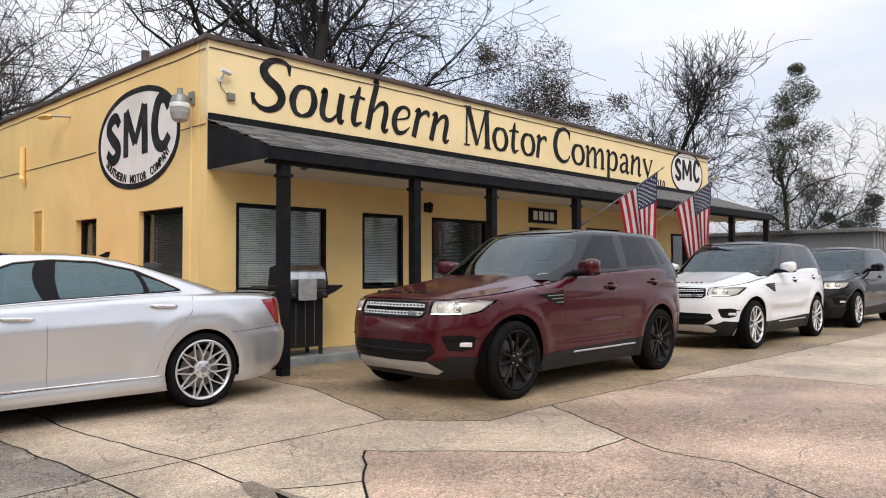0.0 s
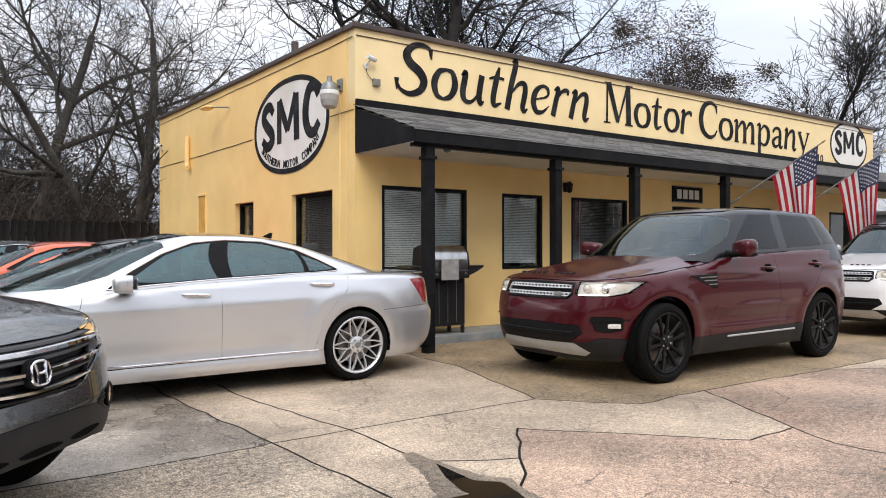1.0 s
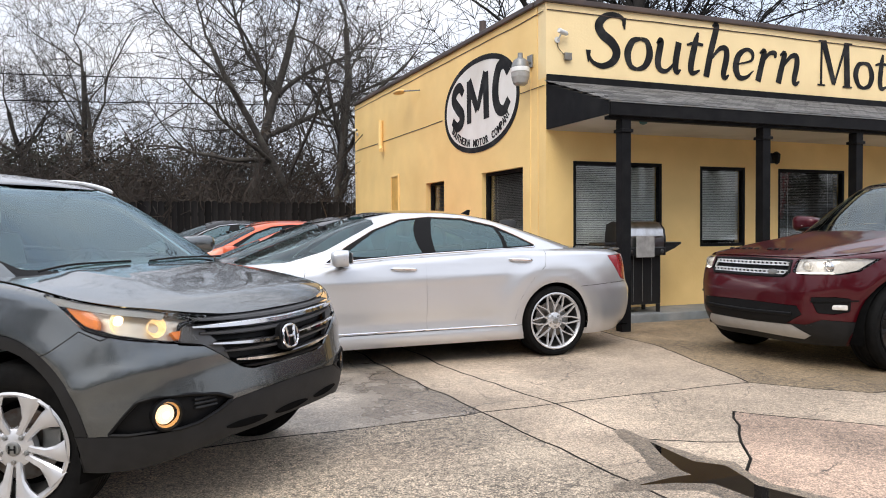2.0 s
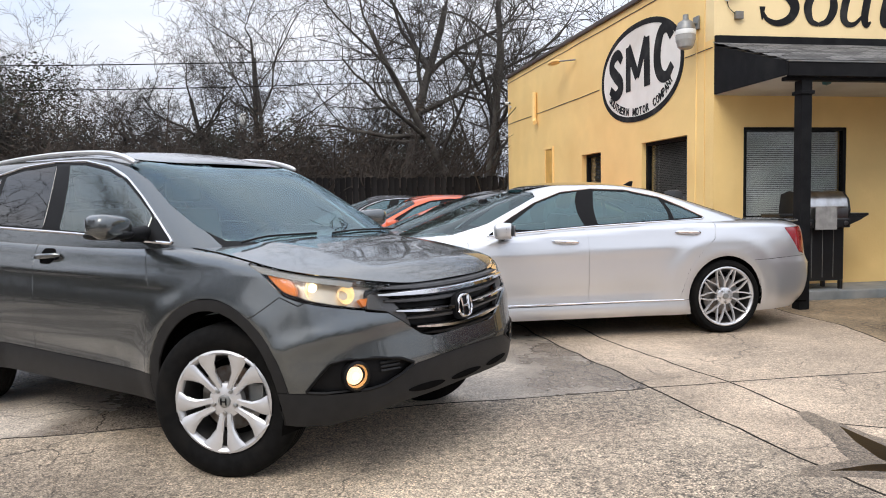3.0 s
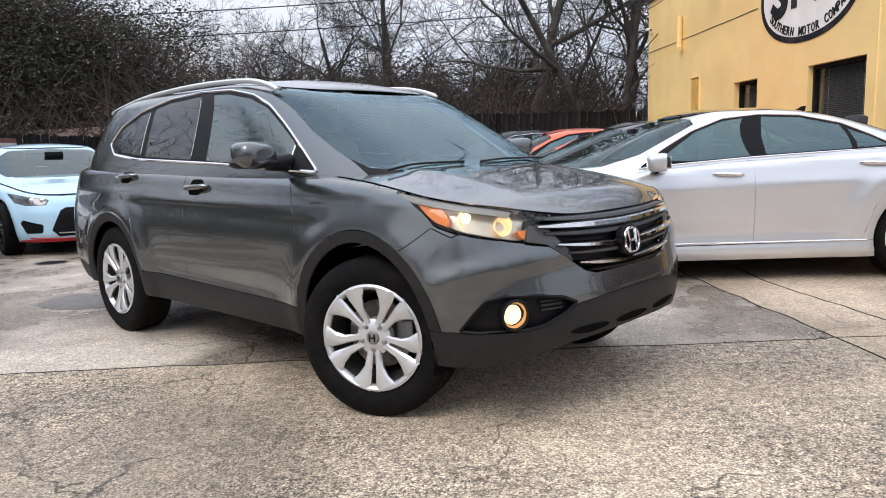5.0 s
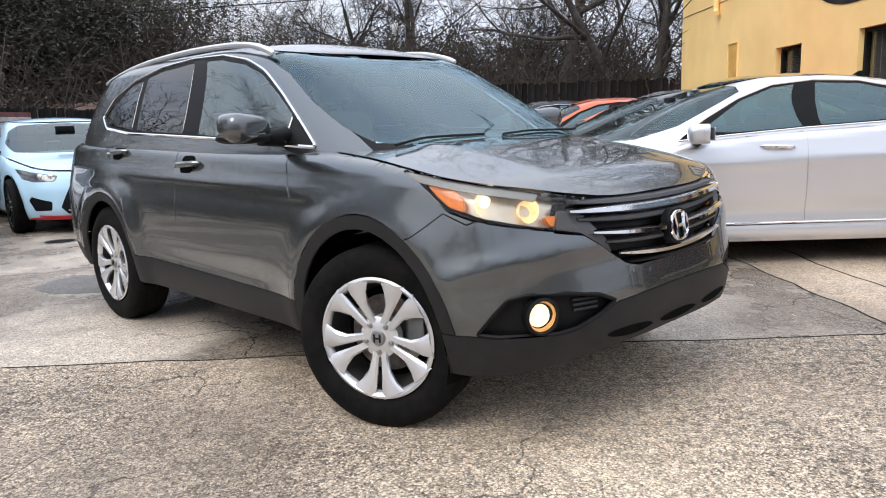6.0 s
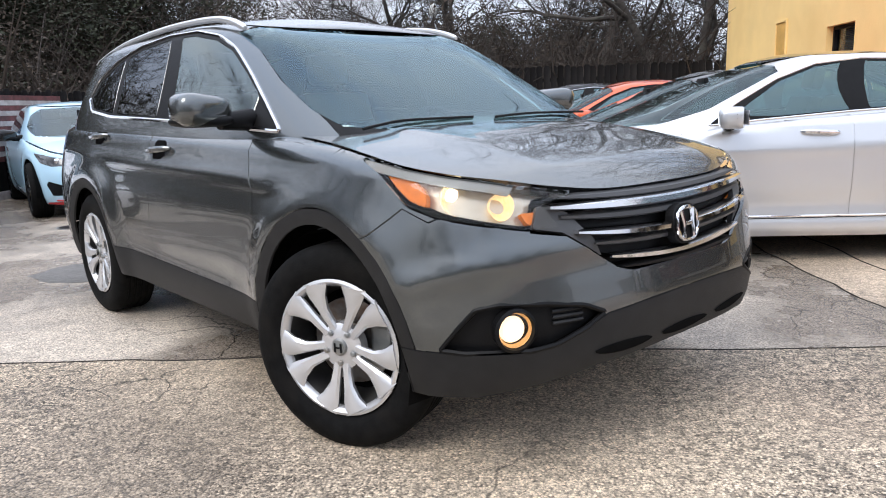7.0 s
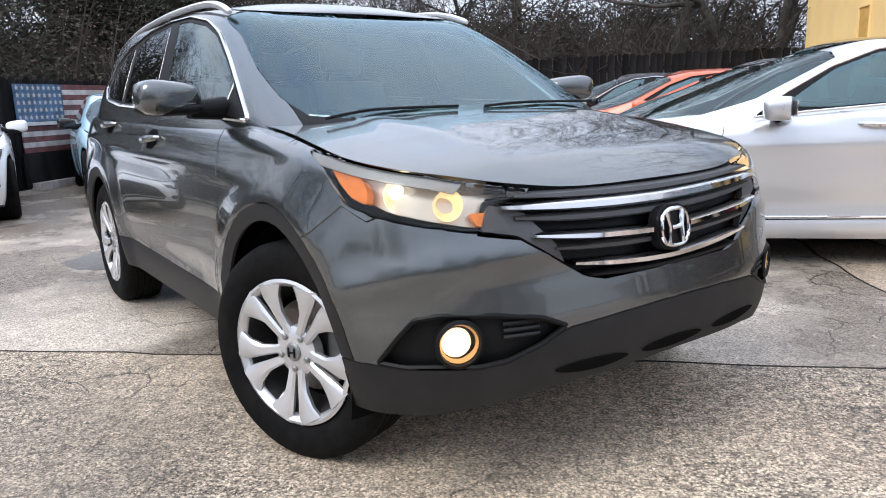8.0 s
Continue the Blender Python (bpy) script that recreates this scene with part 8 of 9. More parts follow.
star_mesh = mesh_from(extruded(star, (0.046, 0.049), "x"), "star", WOOD_WHITE)
for row in range(5):
    for col in range(9):
        o = new("star", star_mesh)
        o.parent = flag_wall
        o.matrix_basis = pose(0, 0.055 + 0.108 * col, 1.515 - 0.108 * row)

# ---- cloth flags on poles ----
BRASS = mat("aged_brass", (0.45, 0.33, 0.14), 0.35, metal=0.9, vary=0.15, scale=20)


def cloth_flag(base, tip, seed):
    """A striped flag hanging from a slanted pole fixed to a porch post."""
    f = thing("pole_flag", label="striped flag with starred navy corner on slanted pole", category="flag", group="flags on the porch posts")
    B, T = Vector(base), Vector(tip)
    part("pole", tube([B, B.lerp(T, 0.5), T], [0.014, 0.013, 0.011], 8), METAL_GREY, f, "slim aluminium pole", smooth=True)
    part("finial", tube([T, T + (T - B).normalized() * 0.03, T + (T - B).normalized() * 0.09], [0.01, 0.022, 0.003], 8), BRASS, f, "small brass finial", smooth=True)
    part("bracket", tube([B + Vector((0, 0.06, -0.03)), B, B + (T - B).normalized() * 0.12], 0.022, 8), METAL_GREY, f, smooth=True)
    hoist, fly = 0.86, 1.25
    up = (B - T).normalized()
    across = Vector((up.x, up.y, 0))
    nrm = across.cross(Vector((0, 0, 1))).normalized()

    def at(a, b):
        """a: along the pole from the tip, b: along the fly, both 0 to 1; the cloth gathers in folds as it falls."""
        top = T + up * (0.05 + a * hoist)
        gather = 1 - 0.42 * b ** 0.8
        mid = T + up * (0.05 + 0.42 * hoist)
        flat = Vector((mid.x + (top.x - mid.x) * gather, mid.y + (top.y - mid.y) * gather, top.z * (1 - b) + (top.z * 0.55 + mid.z * 0.45) * b))
        fold = 0.075 * b * math.sin(a * 9.0 + 2.0 * b + seed) + 0.035 * b * math.sin(a * 19 + seed * 2)
        return flat + nrm * fold + Vector((0, 0, -b * fly * (0.93 + 0.05 * math.sin(a * 7 + seed)))) + across.normalized() * (-0.05 * b)

    def piece(name, material, a0, a1, b0, b1, na, nb, off=0.0):
        bm = bmesh.new()
        g = [[bm.verts.new(at(a0 + (a1 - a0) * i / na, b0 + (b1 - b0) * j / nb) + nrm * off) for j in range(nb + 1)] for i in range(na + 1)]
        for i in range(na):
            for j in range(nb):
                bm.faces.new((g[i][j], g[i + 1][j], g[i + 1][j + 1], g[i][j + 1]))
        bmesh.ops.solidify(bm, geom=bm.faces[:], thickness=0.0012)
        return part(name, bm, material, f, smooth=True)

    for i in range(13):
        piece("stripe", FLAG_RED if i % 2 == 0 else FLAG_WHITE, i / 13, (i + 1) / 13, 0.4 if i < 7 else 0.0, 1.0, 3, 22)
    piece("canton", FLAG_BLUE, 0.0, 7 / 13, 0.0, 0.4, 12, 10)
    stars = bmesh.new()
    for i in range(9):
        for j in range(5 + (i % 2 == 0)):
            a, b = (i + 0.9) / 10 * 7 / 13, (j + 0.7 + 0.5 * (i % 2)) / 6.4 * 0.4
            for side in (1, -1):
                c = at(a, b) + nrm * 0.004 * side
                u, v = (at(a + 0.01, b) - at(a, b)).normalized(), (at(a, b + 0.01) - at(a, b)).normalized()
                stars.faces.new([stars.verts.new(c + (u * math.sin(t) + v * math.cos(t)) * r) for t, r in ((math.pi * k / 5, (0.02, 0.009)[k % 2]) for k in range(10))])
    tagged(part("stars", stars, FLAG_WHITE, f), kind="stuff")
    return f


cloth_flag((6.68, -1.47, 2.12), (7.02, -2.85, 3.02), 0.6)
cloth_flag((8.87, -1.47, 2.05), (9.19, -2.85, 3.04), 2.1)

# ---- gas grill on the porch ----
GRILL_BLACK = mat("black_enamel", (0.012, 0.012, 0.013), 0.35, vary=0.2, scale=10)
grill = thing("gas_grill", pose(1.13, -0.45, 0.11) @ Matrix.Diagonal((0.84, 0.9, 1.12, 1)), "black gas grill with stainless lid on the porch", "grill")
part("cart", boxes(((-0.36, -0.20, 0.10), (0.36, 0.22, 0.80)), bevel=0.015), GRILL_BLACK, grill)
for sx in (-0.18, 0.0, 0.18):
    part("door_line", boxes(((sx - 0.003, -0.206, 0.14), (sx + 0.003, -0.201, 0.76))), METAL_GREY, grill)
bm = bmesh.new()
prof = [(-0.26, 0.80), (-0.27, 0.90), (-0.24, 1.02), (-0.14, 1.10), (0.02, 1.12), (0.20, 1.08), (0.24, 0.90), (0.24, 0.80)]
extruded(prof, (-0.38, 0.38), "x", bm)
part("lid", bm, STEEL, grill, "stainless steel lid", smooth=True)
for sx in (-0.40, 0.37):
    part("lid_cheek", extruded([(y * 1.02, z) for y, z in prof], (sx, sx + 0.03), "x"), GRILL_BLACK, grill)
part("lid_handle", tube([(-0.30, -0.27, 0.93), (-0.30, -0.31, 0.93), (0.30, -0.31, 0.93), (0.30, -0.27, 0.93)], 0.012, 8), STEEL, grill, smooth=True)
part("control_panel", boxes(((-0.38, -0.30, 0.70), (0.38, -0.20, 0.80)), bevel=0.012), GRILL_BLACK, grill)
for sx in (-0.30, 0.30):
    part("knob", revolve([(0.0, -0.03), (0.022, -0.028), (0.026, 0.0)], 16, "y", m=pose(sx, -0.30, 0.75)), STEEL, grill, "round steel knob", smooth=True)
part("towel", boxes(((-0.22, -0.335, 0.68), (0.13, -0.318, 0.94)), bevel=0.008), mat("grey_towel", (0.3, 0.29, 0.28), 0.9, vary=0.2, scale=14, bump=0.4, bump_scale=90), grill, "grey cloth over the handle")
part("side_shelf", boxes(((0.39, -0.24, 0.83), (0.74, 0.20, 0.86)), bevel=0.008), GRILL_BLACK, grill)
part("side_shelf", boxes(((-0.74, -0.24, 0.83), (-0.39, 0.20, 0.86)), bevel=0.008), GRILL_BLACK, grill)
part("shelf_bracket", extruded([(0.39, 0.72), (0.39, 0.83), (0.72, 0.83), (0.60, 0.78)], (-0.235, -0.215)), GRILL_BLACK, grill)
for sx in (-0.33, 0.33):
    for sy in (-0.17, 0.19):
        part("leg", boxes(((sx - 0.025, sy - 0.025, 0.0), (sx + 0.025, sy + 0.025, 0.10)), bevel=0.004), GRILL_BLACK, grill)
part("gas_hose", tube(smooth_line([(0.40, -0.05, 0.78), (0.46, 0.10, 0.55), (0.44, 0.15, 0.25), (0.40, 0.12, 0.15)], 6), 0.007, 6), WHITE_PLASTIC, grill, smooth=True)

# ---- fittings on the walls ----
lamp = thing("yard_light", pose(-0.24, 0.30, 3.50), "grey dusk-to-dawn yard light with ribbed glass", "lamp")
part("cap", revolve([(0.0, 0.24), (0.035, 0.235), (0.04, 0.17), (0.06, 0.155), (0.10, 0.13), (0.125, 0.06), (0.128, 0.03)], 24, "z"), METAL_GREY, lamp, smooth=True)
part("band", revolve([(0.130, 0.03), (0.134, 0.02), (0.134, -0.03), (0.128, -0.035)], 24, "z"), WHITE_PLASTIC, lamp, smooth=True)
bm = revolve([(0.128, -0.035), (0.125, -0.10), (0.10, -0.19), (0.07, -0.215), (0.0, -0.22)], 32, "z")
for i, v in enumerate(bm.verts):
    v.co.xy *= 1.0 + 0.02 * (i % 2)
part("refractor", bm, LAMP_GLASS, lamp, "milky ribbed glass")
part("arm", tube([(0.0, 0.0, 0.10), (0.10, 0.04, 0.13), (0.20, 0.08, 0.14)], 0.022, 8), METAL_GREY, lamp, smooth=True)
part("wall_plate", boxes(((0.19, 0.02, 0.06), (0.217, 0.16, 0.24)), bevel=0.006), METAL_GREY, lamp)
conduit = part("wall_conduit", tube([(-0.022, 0.40, 3.6), (-0.022, 0.42, 2.4), (-0.022, 0.44, 1.0)], 0.012, 8), YELLOW, smooth=True)
tagged(conduit, "thin yellow painted conduit down the side wall", "conduit")


def bullet_camera(m, label):
    c = thing("security_camera", m, label, "camera")
    part("base", revolve([(0.0, 0.0), (0.04, 0.0), (0.042, -0.02), (0.0, -0.022)], 16, "y"), WHITE_PLASTIC, c, smooth=True)
    part("neck", tube([(0, -0.02, 0), (0.01, -0.06, 0.03), (0.03, -0.08, 0.08)], 0.012, 8), WHITE_PLASTIC, c, smooth=True)
    part("body", revolve([(0.0, -0.09), (0.03, -0.09), (0.034, -0.07), (0.034, 0.06), (0.026, 0.075), (0.0, 0.076)], 16, "x", m=pose(0.05, -0.09, 0.09, 0, 8, 20)), WHITE_PLASTIC, c, smooth=True)
    part("lens", revolve([(0.0, 0.084), (0.024, 0.083), (0.026, 0.07)], 16, "x", m=pose(0.05, -0.09, 0.09, 0, 8, 20)), BLACK_PLASTIC, c, smooth=True)
    return c


bullet_camera(pose(0.17, -0.002, 3.88), "white bullet security camera on the sign band")
jbox = thing("junction_box", pose(0.33, -0.002, 3.66), "small grey junction box with hanging cable", "box")
part("box", boxes(((-0.055, -0.05, -0.05), (0.055, 0.0, 0.05)), bevel=0.006), METAL_GREY, jbox)
part("cable", tube(smooth_line([(-0.16, -0.012, 0.22), (-0.15, -0.02, 0.12), (-0.10, -0.02, 0.06), (-0.05, -0.02, 0.02)], 6), 0.005, 6), BLACK_PLASTIC, jbox, smooth=True)
bullet_camera(WEST @ pose(WEST_LEN - 8.76, -0.002, 3.66), "white security camera at the wall's far end")
flood = thing("flood_light", WEST @ pose(WEST_LEN - 4.9, -0.002, 4.0), "yellow painted flood light arm on the wall", "lamp")
part("arm", tube([(0.30, -0.01, 0.0), (0.20, -0.16, 0.0), (0.05, -0.26, 0.01)], 0.015, 8), METAL_GREY, flood, smooth=True)
part("head", superegg(0.20, 0.10, 0.035, pose(-0.12, -0.28, 0.02), 3.0), YELLOW, flood, smooth=True)
scupper = thing("roof_scupper", WEST @ pose(WEST_LEN - 6.85, -0.002, 3.1), "yellow painted downpipe stub on the wall", "pipe")
part("pipe", tube([(0.0, -0.06, 0.62), (0.0, -0.06, 0.05)], 0.055, 12), YELLOW, scupper, smooth=True)
part("elbow", tube(smooth_line([(0.0, -0.06, 0.06), (0.04, -0.07, -0.02), (0.12, -0.09, -0.05)], 5), 0.05, 12), YELLOW, scupper, smooth=True)
vent = part("roof_vent_pipe", tube([(0.55, 3.3, 4.26), (0.55, 3.3, 5.06)], 0.065, 12), COPING, smooth=True)
tagged(vent, "dark metal vent pipe on the flat roof", "pipe")
lantern = thing("wall_lantern", pose(4.05, -0.002, 2.36), "black carriage lantern on the shop wall", "lamp")
part("plate", boxes(((-0.04, -0.015, -0.08), (0.04, 0.0, 0.08)), bevel=0.004), BLACK_PLASTIC, lantern)
part("arm", tube([(0, -0.015, 0.05), (0, -0.08, 0.09), (0, -0.11, 0.06)], 0.008, 6), BLACK_PLASTIC, lantern)
part("cage", revolve([(0.0, 0.10), (0.05, 0.06), (0.06, 0.05), (0.045, -0.08), (0.0, -0.11)], 6, "z", m=pose(0, -0.11, 0)), BLACK_PLASTIC, lantern)
soffit_cam = thing("dome_camera", pose(0.72, -1.2, 2.632), "small teal dome camera under the porch roof", "camera")
part("dome", revolve([(0.05, 0.0), (0.055, -0.02), (0.045, -0.05), (0.0, -0.065)], 16, "z"), mat("teal_plastic", (0.03, 0.12, 0.12), 0.3, vary=0.1, scale=10), soffit_cam, smooth=True)

# ---- water standing in the joint ----
pool = extruded(rounded([(-2.29, -5.29), (-2.30, -5.68), (-2.19, -5.80), (-2.235, -6.0), (-2.265, -6.09), (-2.16, -6.35), (-2.0, -6.75), (-2.12, -6.8), (-2.30, -6.42), (-2.41, -6.2), (-2.44, -5.99), (-2.61, -5.91), (-2.80, -5.87), (-2.56, -5.84), (-2.45, -5.85), (-2.46, -5.78), (-2.39, -5.53)], 0.02), (0.0005, 0.0015), "z")
damp = [(-2.27, -5.0), (-2.22, -5.6), (-2.10, -5.78), (-2.17, -6.0), (-2.18, -6.1), (-2.06, -6.35), (-1.9, -6.75), (-2.15, -7.0), (-2.38, -6.5), (-2.52, -6.2), (-2.56, -6.06), (-2.70, -5.98), (-2.98, -5.90), (-2.9, -5.82), (-2.6, -5.76), (-2.55, -5.6), (-2.47, -5.4), (-2.36, -5.0)]
damp = [p for a, b in zip(damp, damp[1:] + damp[:1]) for p in jagged(a, b, 0.010, 0.05)]
tagged(part("wet_margin", extruded(damp, (-0.0005, 0.0003), "z"), concrete("soaked_concrete", (0.36, 0.28, 0.20), 0.1, 0.0, 1.0)), "dark soaked concrete round the puddle", "wet concrete", kind="structure")
rough = [(-8.66, -2.70), (-8.62, -2.42), (-8.50, -2.26), (-8.2, -2.30), (-7.9, -2.6), (-7.98, -2.9), (-8.32, -2.92)]
rough = [p for a, b in zip(rough, rough[1:] + rough[:1]) for p in jagged(a, b, 0.02, 0.06)]
tagged(part("asphalt_patch", extruded(rough, (-0.0005, 0.0025), "z"), concrete("worn_asphalt", (0.20, 0.19, 0.18), 0.0, 0.0, 1.0)), "rough dark asphalt patch in the concrete", "patch", kind="structure")
cover = thing("drain_cover", pose(-9.8, -0.29, 0), "round dark iron cover set in the concrete", "drain cover")
part("frame", revolve([(0.185, -0.01), (0.19, 0.004), (0.165, 0.006), (0.16, -0.01)], 28, "z"), METAL_GREY, cover, smooth=True)
part("lid", revolve([(0.0, 0.004), (0.155, 0.003), (0.158, -0.01)], 28, "z"), BLACK_PLASTIC, cover, "dark iron lid", smooth=True)
tagged(part("puddle", pool, WATER), "dark shallow puddle in the broken joint", "puddle", kind="structure")

# ---- distant buildings ----
shed = thing("garden_shed", pose(-16.5, 13.6, 0, 0, 0, -20), "small tan shed with brown roof beyond the fence", "shed")
part("wall", boxes(((-1.6, -1.2, 0.0), (1.6, 1.2, 1.62))), mat("tan_siding", (0.36, 0.25, 0.15), 0.8, vary=0.2, scale=3), shed)
part("roof", extruded([(-1.5, 1.6), (0.0, 2.0), (1.5, 1.6), (1.5, 1.68), (0.0, 2.1), (-1.5, 1.68)], (-1.9, 1.9), "x"), mat("brown_roofing", (0.14, 0.09, 0.07), 0.85, vary=0.3, scale=6), shed)
part("door", boxes(((-0.4, -1.22, 0.0), (0.4, -1.201, 1.5))), BLACK_PAINT, shed)
store = thing("grey_warehouse", pose(34, 0.5, 0), "long low grey warehouse with ribbed metal wall", "building")
part("wall", boxes(((0, 0, 0), (40, 16, 3.0))), mat("grey_metal_siding", (0.20, 0.205, 0.21), 0.6, vary=0.1, scale=0.5, stain=(0.22, 0.22, 0.23), stain_scale=0.4), store)
part("eave", boxes(((-0.3, -0.3, 3.0), (40.3, 16.3, 3.2)), bevel=0.03), METAL_GREY, store)
# near-black plates as windows, the dim inside put into their colour
for i in range(3):
    part("window", boxes(((4 + 9 * i, -0.03, 1.2), (6 + 9 * i, -0.002, 2.3))), ROOM_SHADE, store)
part("rib", boxes(*[((0.6 * i, -0.04, 0.0), (0.6 * i + 0.08, -0.003, 3.0)) for i in range(66)]), METAL_GREY, store)

# ---- utility pole and wires ----
upole = thing("utility_pole", pose(-7.6, 20.9, 0), "thin wooden utility pole with a pale lamp", "pole")
part("pole", tube([(0, 0, 0), (0, 0, 7.2)], [0.12, 0.085], 10), BARK, upole, smooth=True)
part("lamp_arm", tube([(0, 0, 5.0), (-0.4, -0.2, 5.1)], 0.03, 6), METAL_GREY, upole)
part("lamp_head", superegg(0.16, 0.16, 0.26, pose(-0.45, -0.22, 4.75), 2.2), WHITE_PLASTIC, upole, smooth=True)
for a, b, sag in (((-40.0, 17.5, 6.1), (8.0, 19.0, 7.4), 0.5), ((-40.0, 17.5, 5.3), (8.0, 19.0, 6.5), 0.5)):
    line = [tuple(p + (q - p) * k / 24 - (sag * math.sin(math.pi * k / 24) if i == 2 else 0) for i, (p, q) in enumerate(zip(a, b))) for k in range(25)]
    tagged(part("overhead_wire", tube(line, 0.02, 5), BLACK_PLASTIC), "thin black overhead wire between utility poles", "wire")


# ---- bare winter trees ----
def grow(seed, height, r0, lean, forks, twigs, spread_deg, droop=0.0, min_r=0.007, clear=0.3, multi=1):
    """A leafless tree, as two sets of tubes: the trunk with its limbs, and the finer branches."""
    rnd = random.Random(seed)
    sets = [([], []), ([], [])]

    def rod(pts, radii, n, which):
        V, Fc = sets[which]
        base = len(V)
        for i, p in enumerate(pts):
            d = (pts[min(i + 1, len(pts) - 1)] - pts[max(i - 1, 0)]).normalized()
            s = d.cross(Vector((0.3, 0.2, 0.93)))
            if s.length < 0.05:
                s = d.cross(Vector((1, 0, 0)))
            s.normalize()
            o = s.cross(d)
            for k in range(n):
                a = 2 * math.pi * k / n
                V.append(tuple(p + radii[i] * (math.cos(a) * s + math.sin(a) * o)))
        for i in range(len(pts) - 1):
            for k in range(n):
                Fc.append((base + i * n + k, base + i * n + (k + 1) % n, base + (i + 1) * n + (k + 1) % n, base + (i + 1) * n + k))

    def limb(p, d, length, r, level):
        segs = (9, 7, 5, 3, 2)[level]
        wander = (0.10, 0.22, 0.28, 0.30, 0.25)[level]
        pts, radii, q, dirn = [p], [r], p.copy(), d.copy()
        end = max(min_r * 0.7, r * (0.42, 0.3, 0.3, 0.4, 0.6)[level])
        for i in range(segs):
            dirn = (dirn + Vector((rnd.gauss(0, wander), rnd.gauss(0, wander), rnd.gauss(0, wander * 0.6) + (0.05 if level < 3 else 0.0) - droop * level * 0.03))).normalized()
            q = q + dirn * length / segs
            pts.append(q.copy())
            radii.append(r + (end - r) * ((i + 1) / segs) ** 0.8)
        rod(pts, radii, (9, 6, 5, 3, 3)[level], 0 if level < 2 else 1)
        if level == 4:
            return
        count = (forks, forks, twigs, twigs)[level]
        for c in range(count):
            t = rnd.uniform(clear if level == 0 else 0.18, 1.0) if c else 1.0
            k = min(int(t * segs), segs - 1)
            f = t * segs - k
            s = pts[k].lerp(pts[k + 1], f)
            rr = radii[k] + (radii[k + 1] - radii[k]) * f
            dd = (pts[k + 1] - pts[k]).normalized()
            side = Vector((rnd.gauss(0, 1), rnd.gauss(0, 1), rnd.gauss(0, 0.6))).cross(dd).normalized()
            ang = radians(rnd.uniform(0.55, 1.25) * spread_deg) * (0.35 if c == 0 else 1.0)
            nd = (dd * math.cos(ang) + side * math.sin(ang)).normalized()
            limb(s, nd, length * (0.62, 0.58, 0.5, 0.42)[level] * rnd.uniform(0.65, 1.15) * (1.15 - 0.5 * (t if level == 0 else 0)), max(min_r, rr * rnd.uniform(0.5, 0.72)), level + 1)

    for k in range(multi):
        d = Vector((lean[0] + (0.28 * math.cos(2.2 * k) if multi > 1 else 0), lean[1] + (0.28 * math.sin(2.2 * k) if multi > 1 else 0), 1)).normalized()
        limb(Vector((0.22 * math.cos(2.2 * k) * (multi > 1), 0.22 * math.sin(2.2 * k) * (multi > 1), -0.1)), d, height * 0.62 * (1 - 0.12 * k), r0 * (1 - 0.18 * k), 0)
    out = []
    for V, Fc in sets:
        me = bpy.data.meshes.new("branches")
        me.from_pydata(V, [], Fc)
        me.polygons.foreach_set("use_smooth", [True] * len(me.polygons))
        out.append(me)
    return out


def leaf_cloud(rnd, blobs, count, size, flat=0.5):
    """Loose leaves gathered round a few middles (x, y, z, radius)."""
    g = np.random.default_rng(int(rnd.random() * 1e9))
    mid = np.array(blobs, float)[g.integers(0, len(blobs), count)]
    u = g.normal(size=(count, 3))
    u *= (mid[:, 3] * g.random(count) ** 0.45 / np.linalg.norm(u, axis=1))[:, None]
    c = mid[:, :3] + u * (1, 1, 0.8)
    a = g.normal(size=(count, 3)) * (1, 1, flat)
    a *= (size * g.uniform(0.5, 1.2, count) / np.linalg.norm(a, axis=1))[:, None]
    b = np.cross(a, g.normal(size=(count, 3)))
    b *= (size * g.uniform(0.25, 0.5, count) / np.linalg.norm(b, axis=1))[:, None]
    V = np.stack([c - a, c + b, c + a, c - b], 1).reshape(-1, 3)
    me = bpy.data.meshes.new("leaves")
    me.from_pydata(V.tolist(), [], np.arange(4 * count).reshape(-1, 4).tolist())
    return me


def tree(name, meshes, m, bark, label, leaves=None, leaf_mat=None):
    t = thing(name, m, label, "tree")
    for nm, me in zip(("trunk", "crown"), meshes):
        if not me.materials:
            me.materials.append(bark)
        o = new(nm, me)
        o.parent = t
    if leaves is not None:
        if not leaves.materials:
            leaves.materials.append(leaf_mat)
        o = new("foliage", leaves)
        o.parent = t
        tagged(o, kind="stuff")
    return t


OAK = grow(3, 15.0, 0.36, (0.05, 0.0), 10, 6, 55, 0.2, min_r=0.0115, clear=0.25)
LIMBY = grow(58, 14.5, 0.25, (0.04, 0.0), 9, 6, 62, 0.25, min_r=0.0115, clear=0.2)
TALL = grow(11, 14.0, 0.125, (0.02, 0.03), 9, 5, 50, 0.0, min_r=0.007, clear=0.25)
MULTI = grow(21, 13.0, 0.2, (0.0, 0.0), 6, 6, 44, 0.1, min_r=0.007, clear=0.2, multi=3)
FANNED = grow(33, 13.0, 0.2, (-0.03, 0.0), 9, 6, 44, -0.6, min_r=0.013, clear=0.12)
SMALL = grow(47, 8.0, 0.13, (0.08, 0.02), 8, 6, 58, 0.3, min_r=0.0075, clear=0.2)
tree("bare_tree", OAK, pose(9.6, 12.6, 0, 0, 0, 20) @ Matrix.Scale(1.3, 4), BARK_DARK, "large dark leafless oak spreading behind the shop roof")
tree("bare_tree", OAK, pose(17.5, 17.5, 0, 0, 0, 140) @ Matrix.Scale(1.2, 4), BARK_DARK, "large dark leafless oak spreading behind the shop roof")
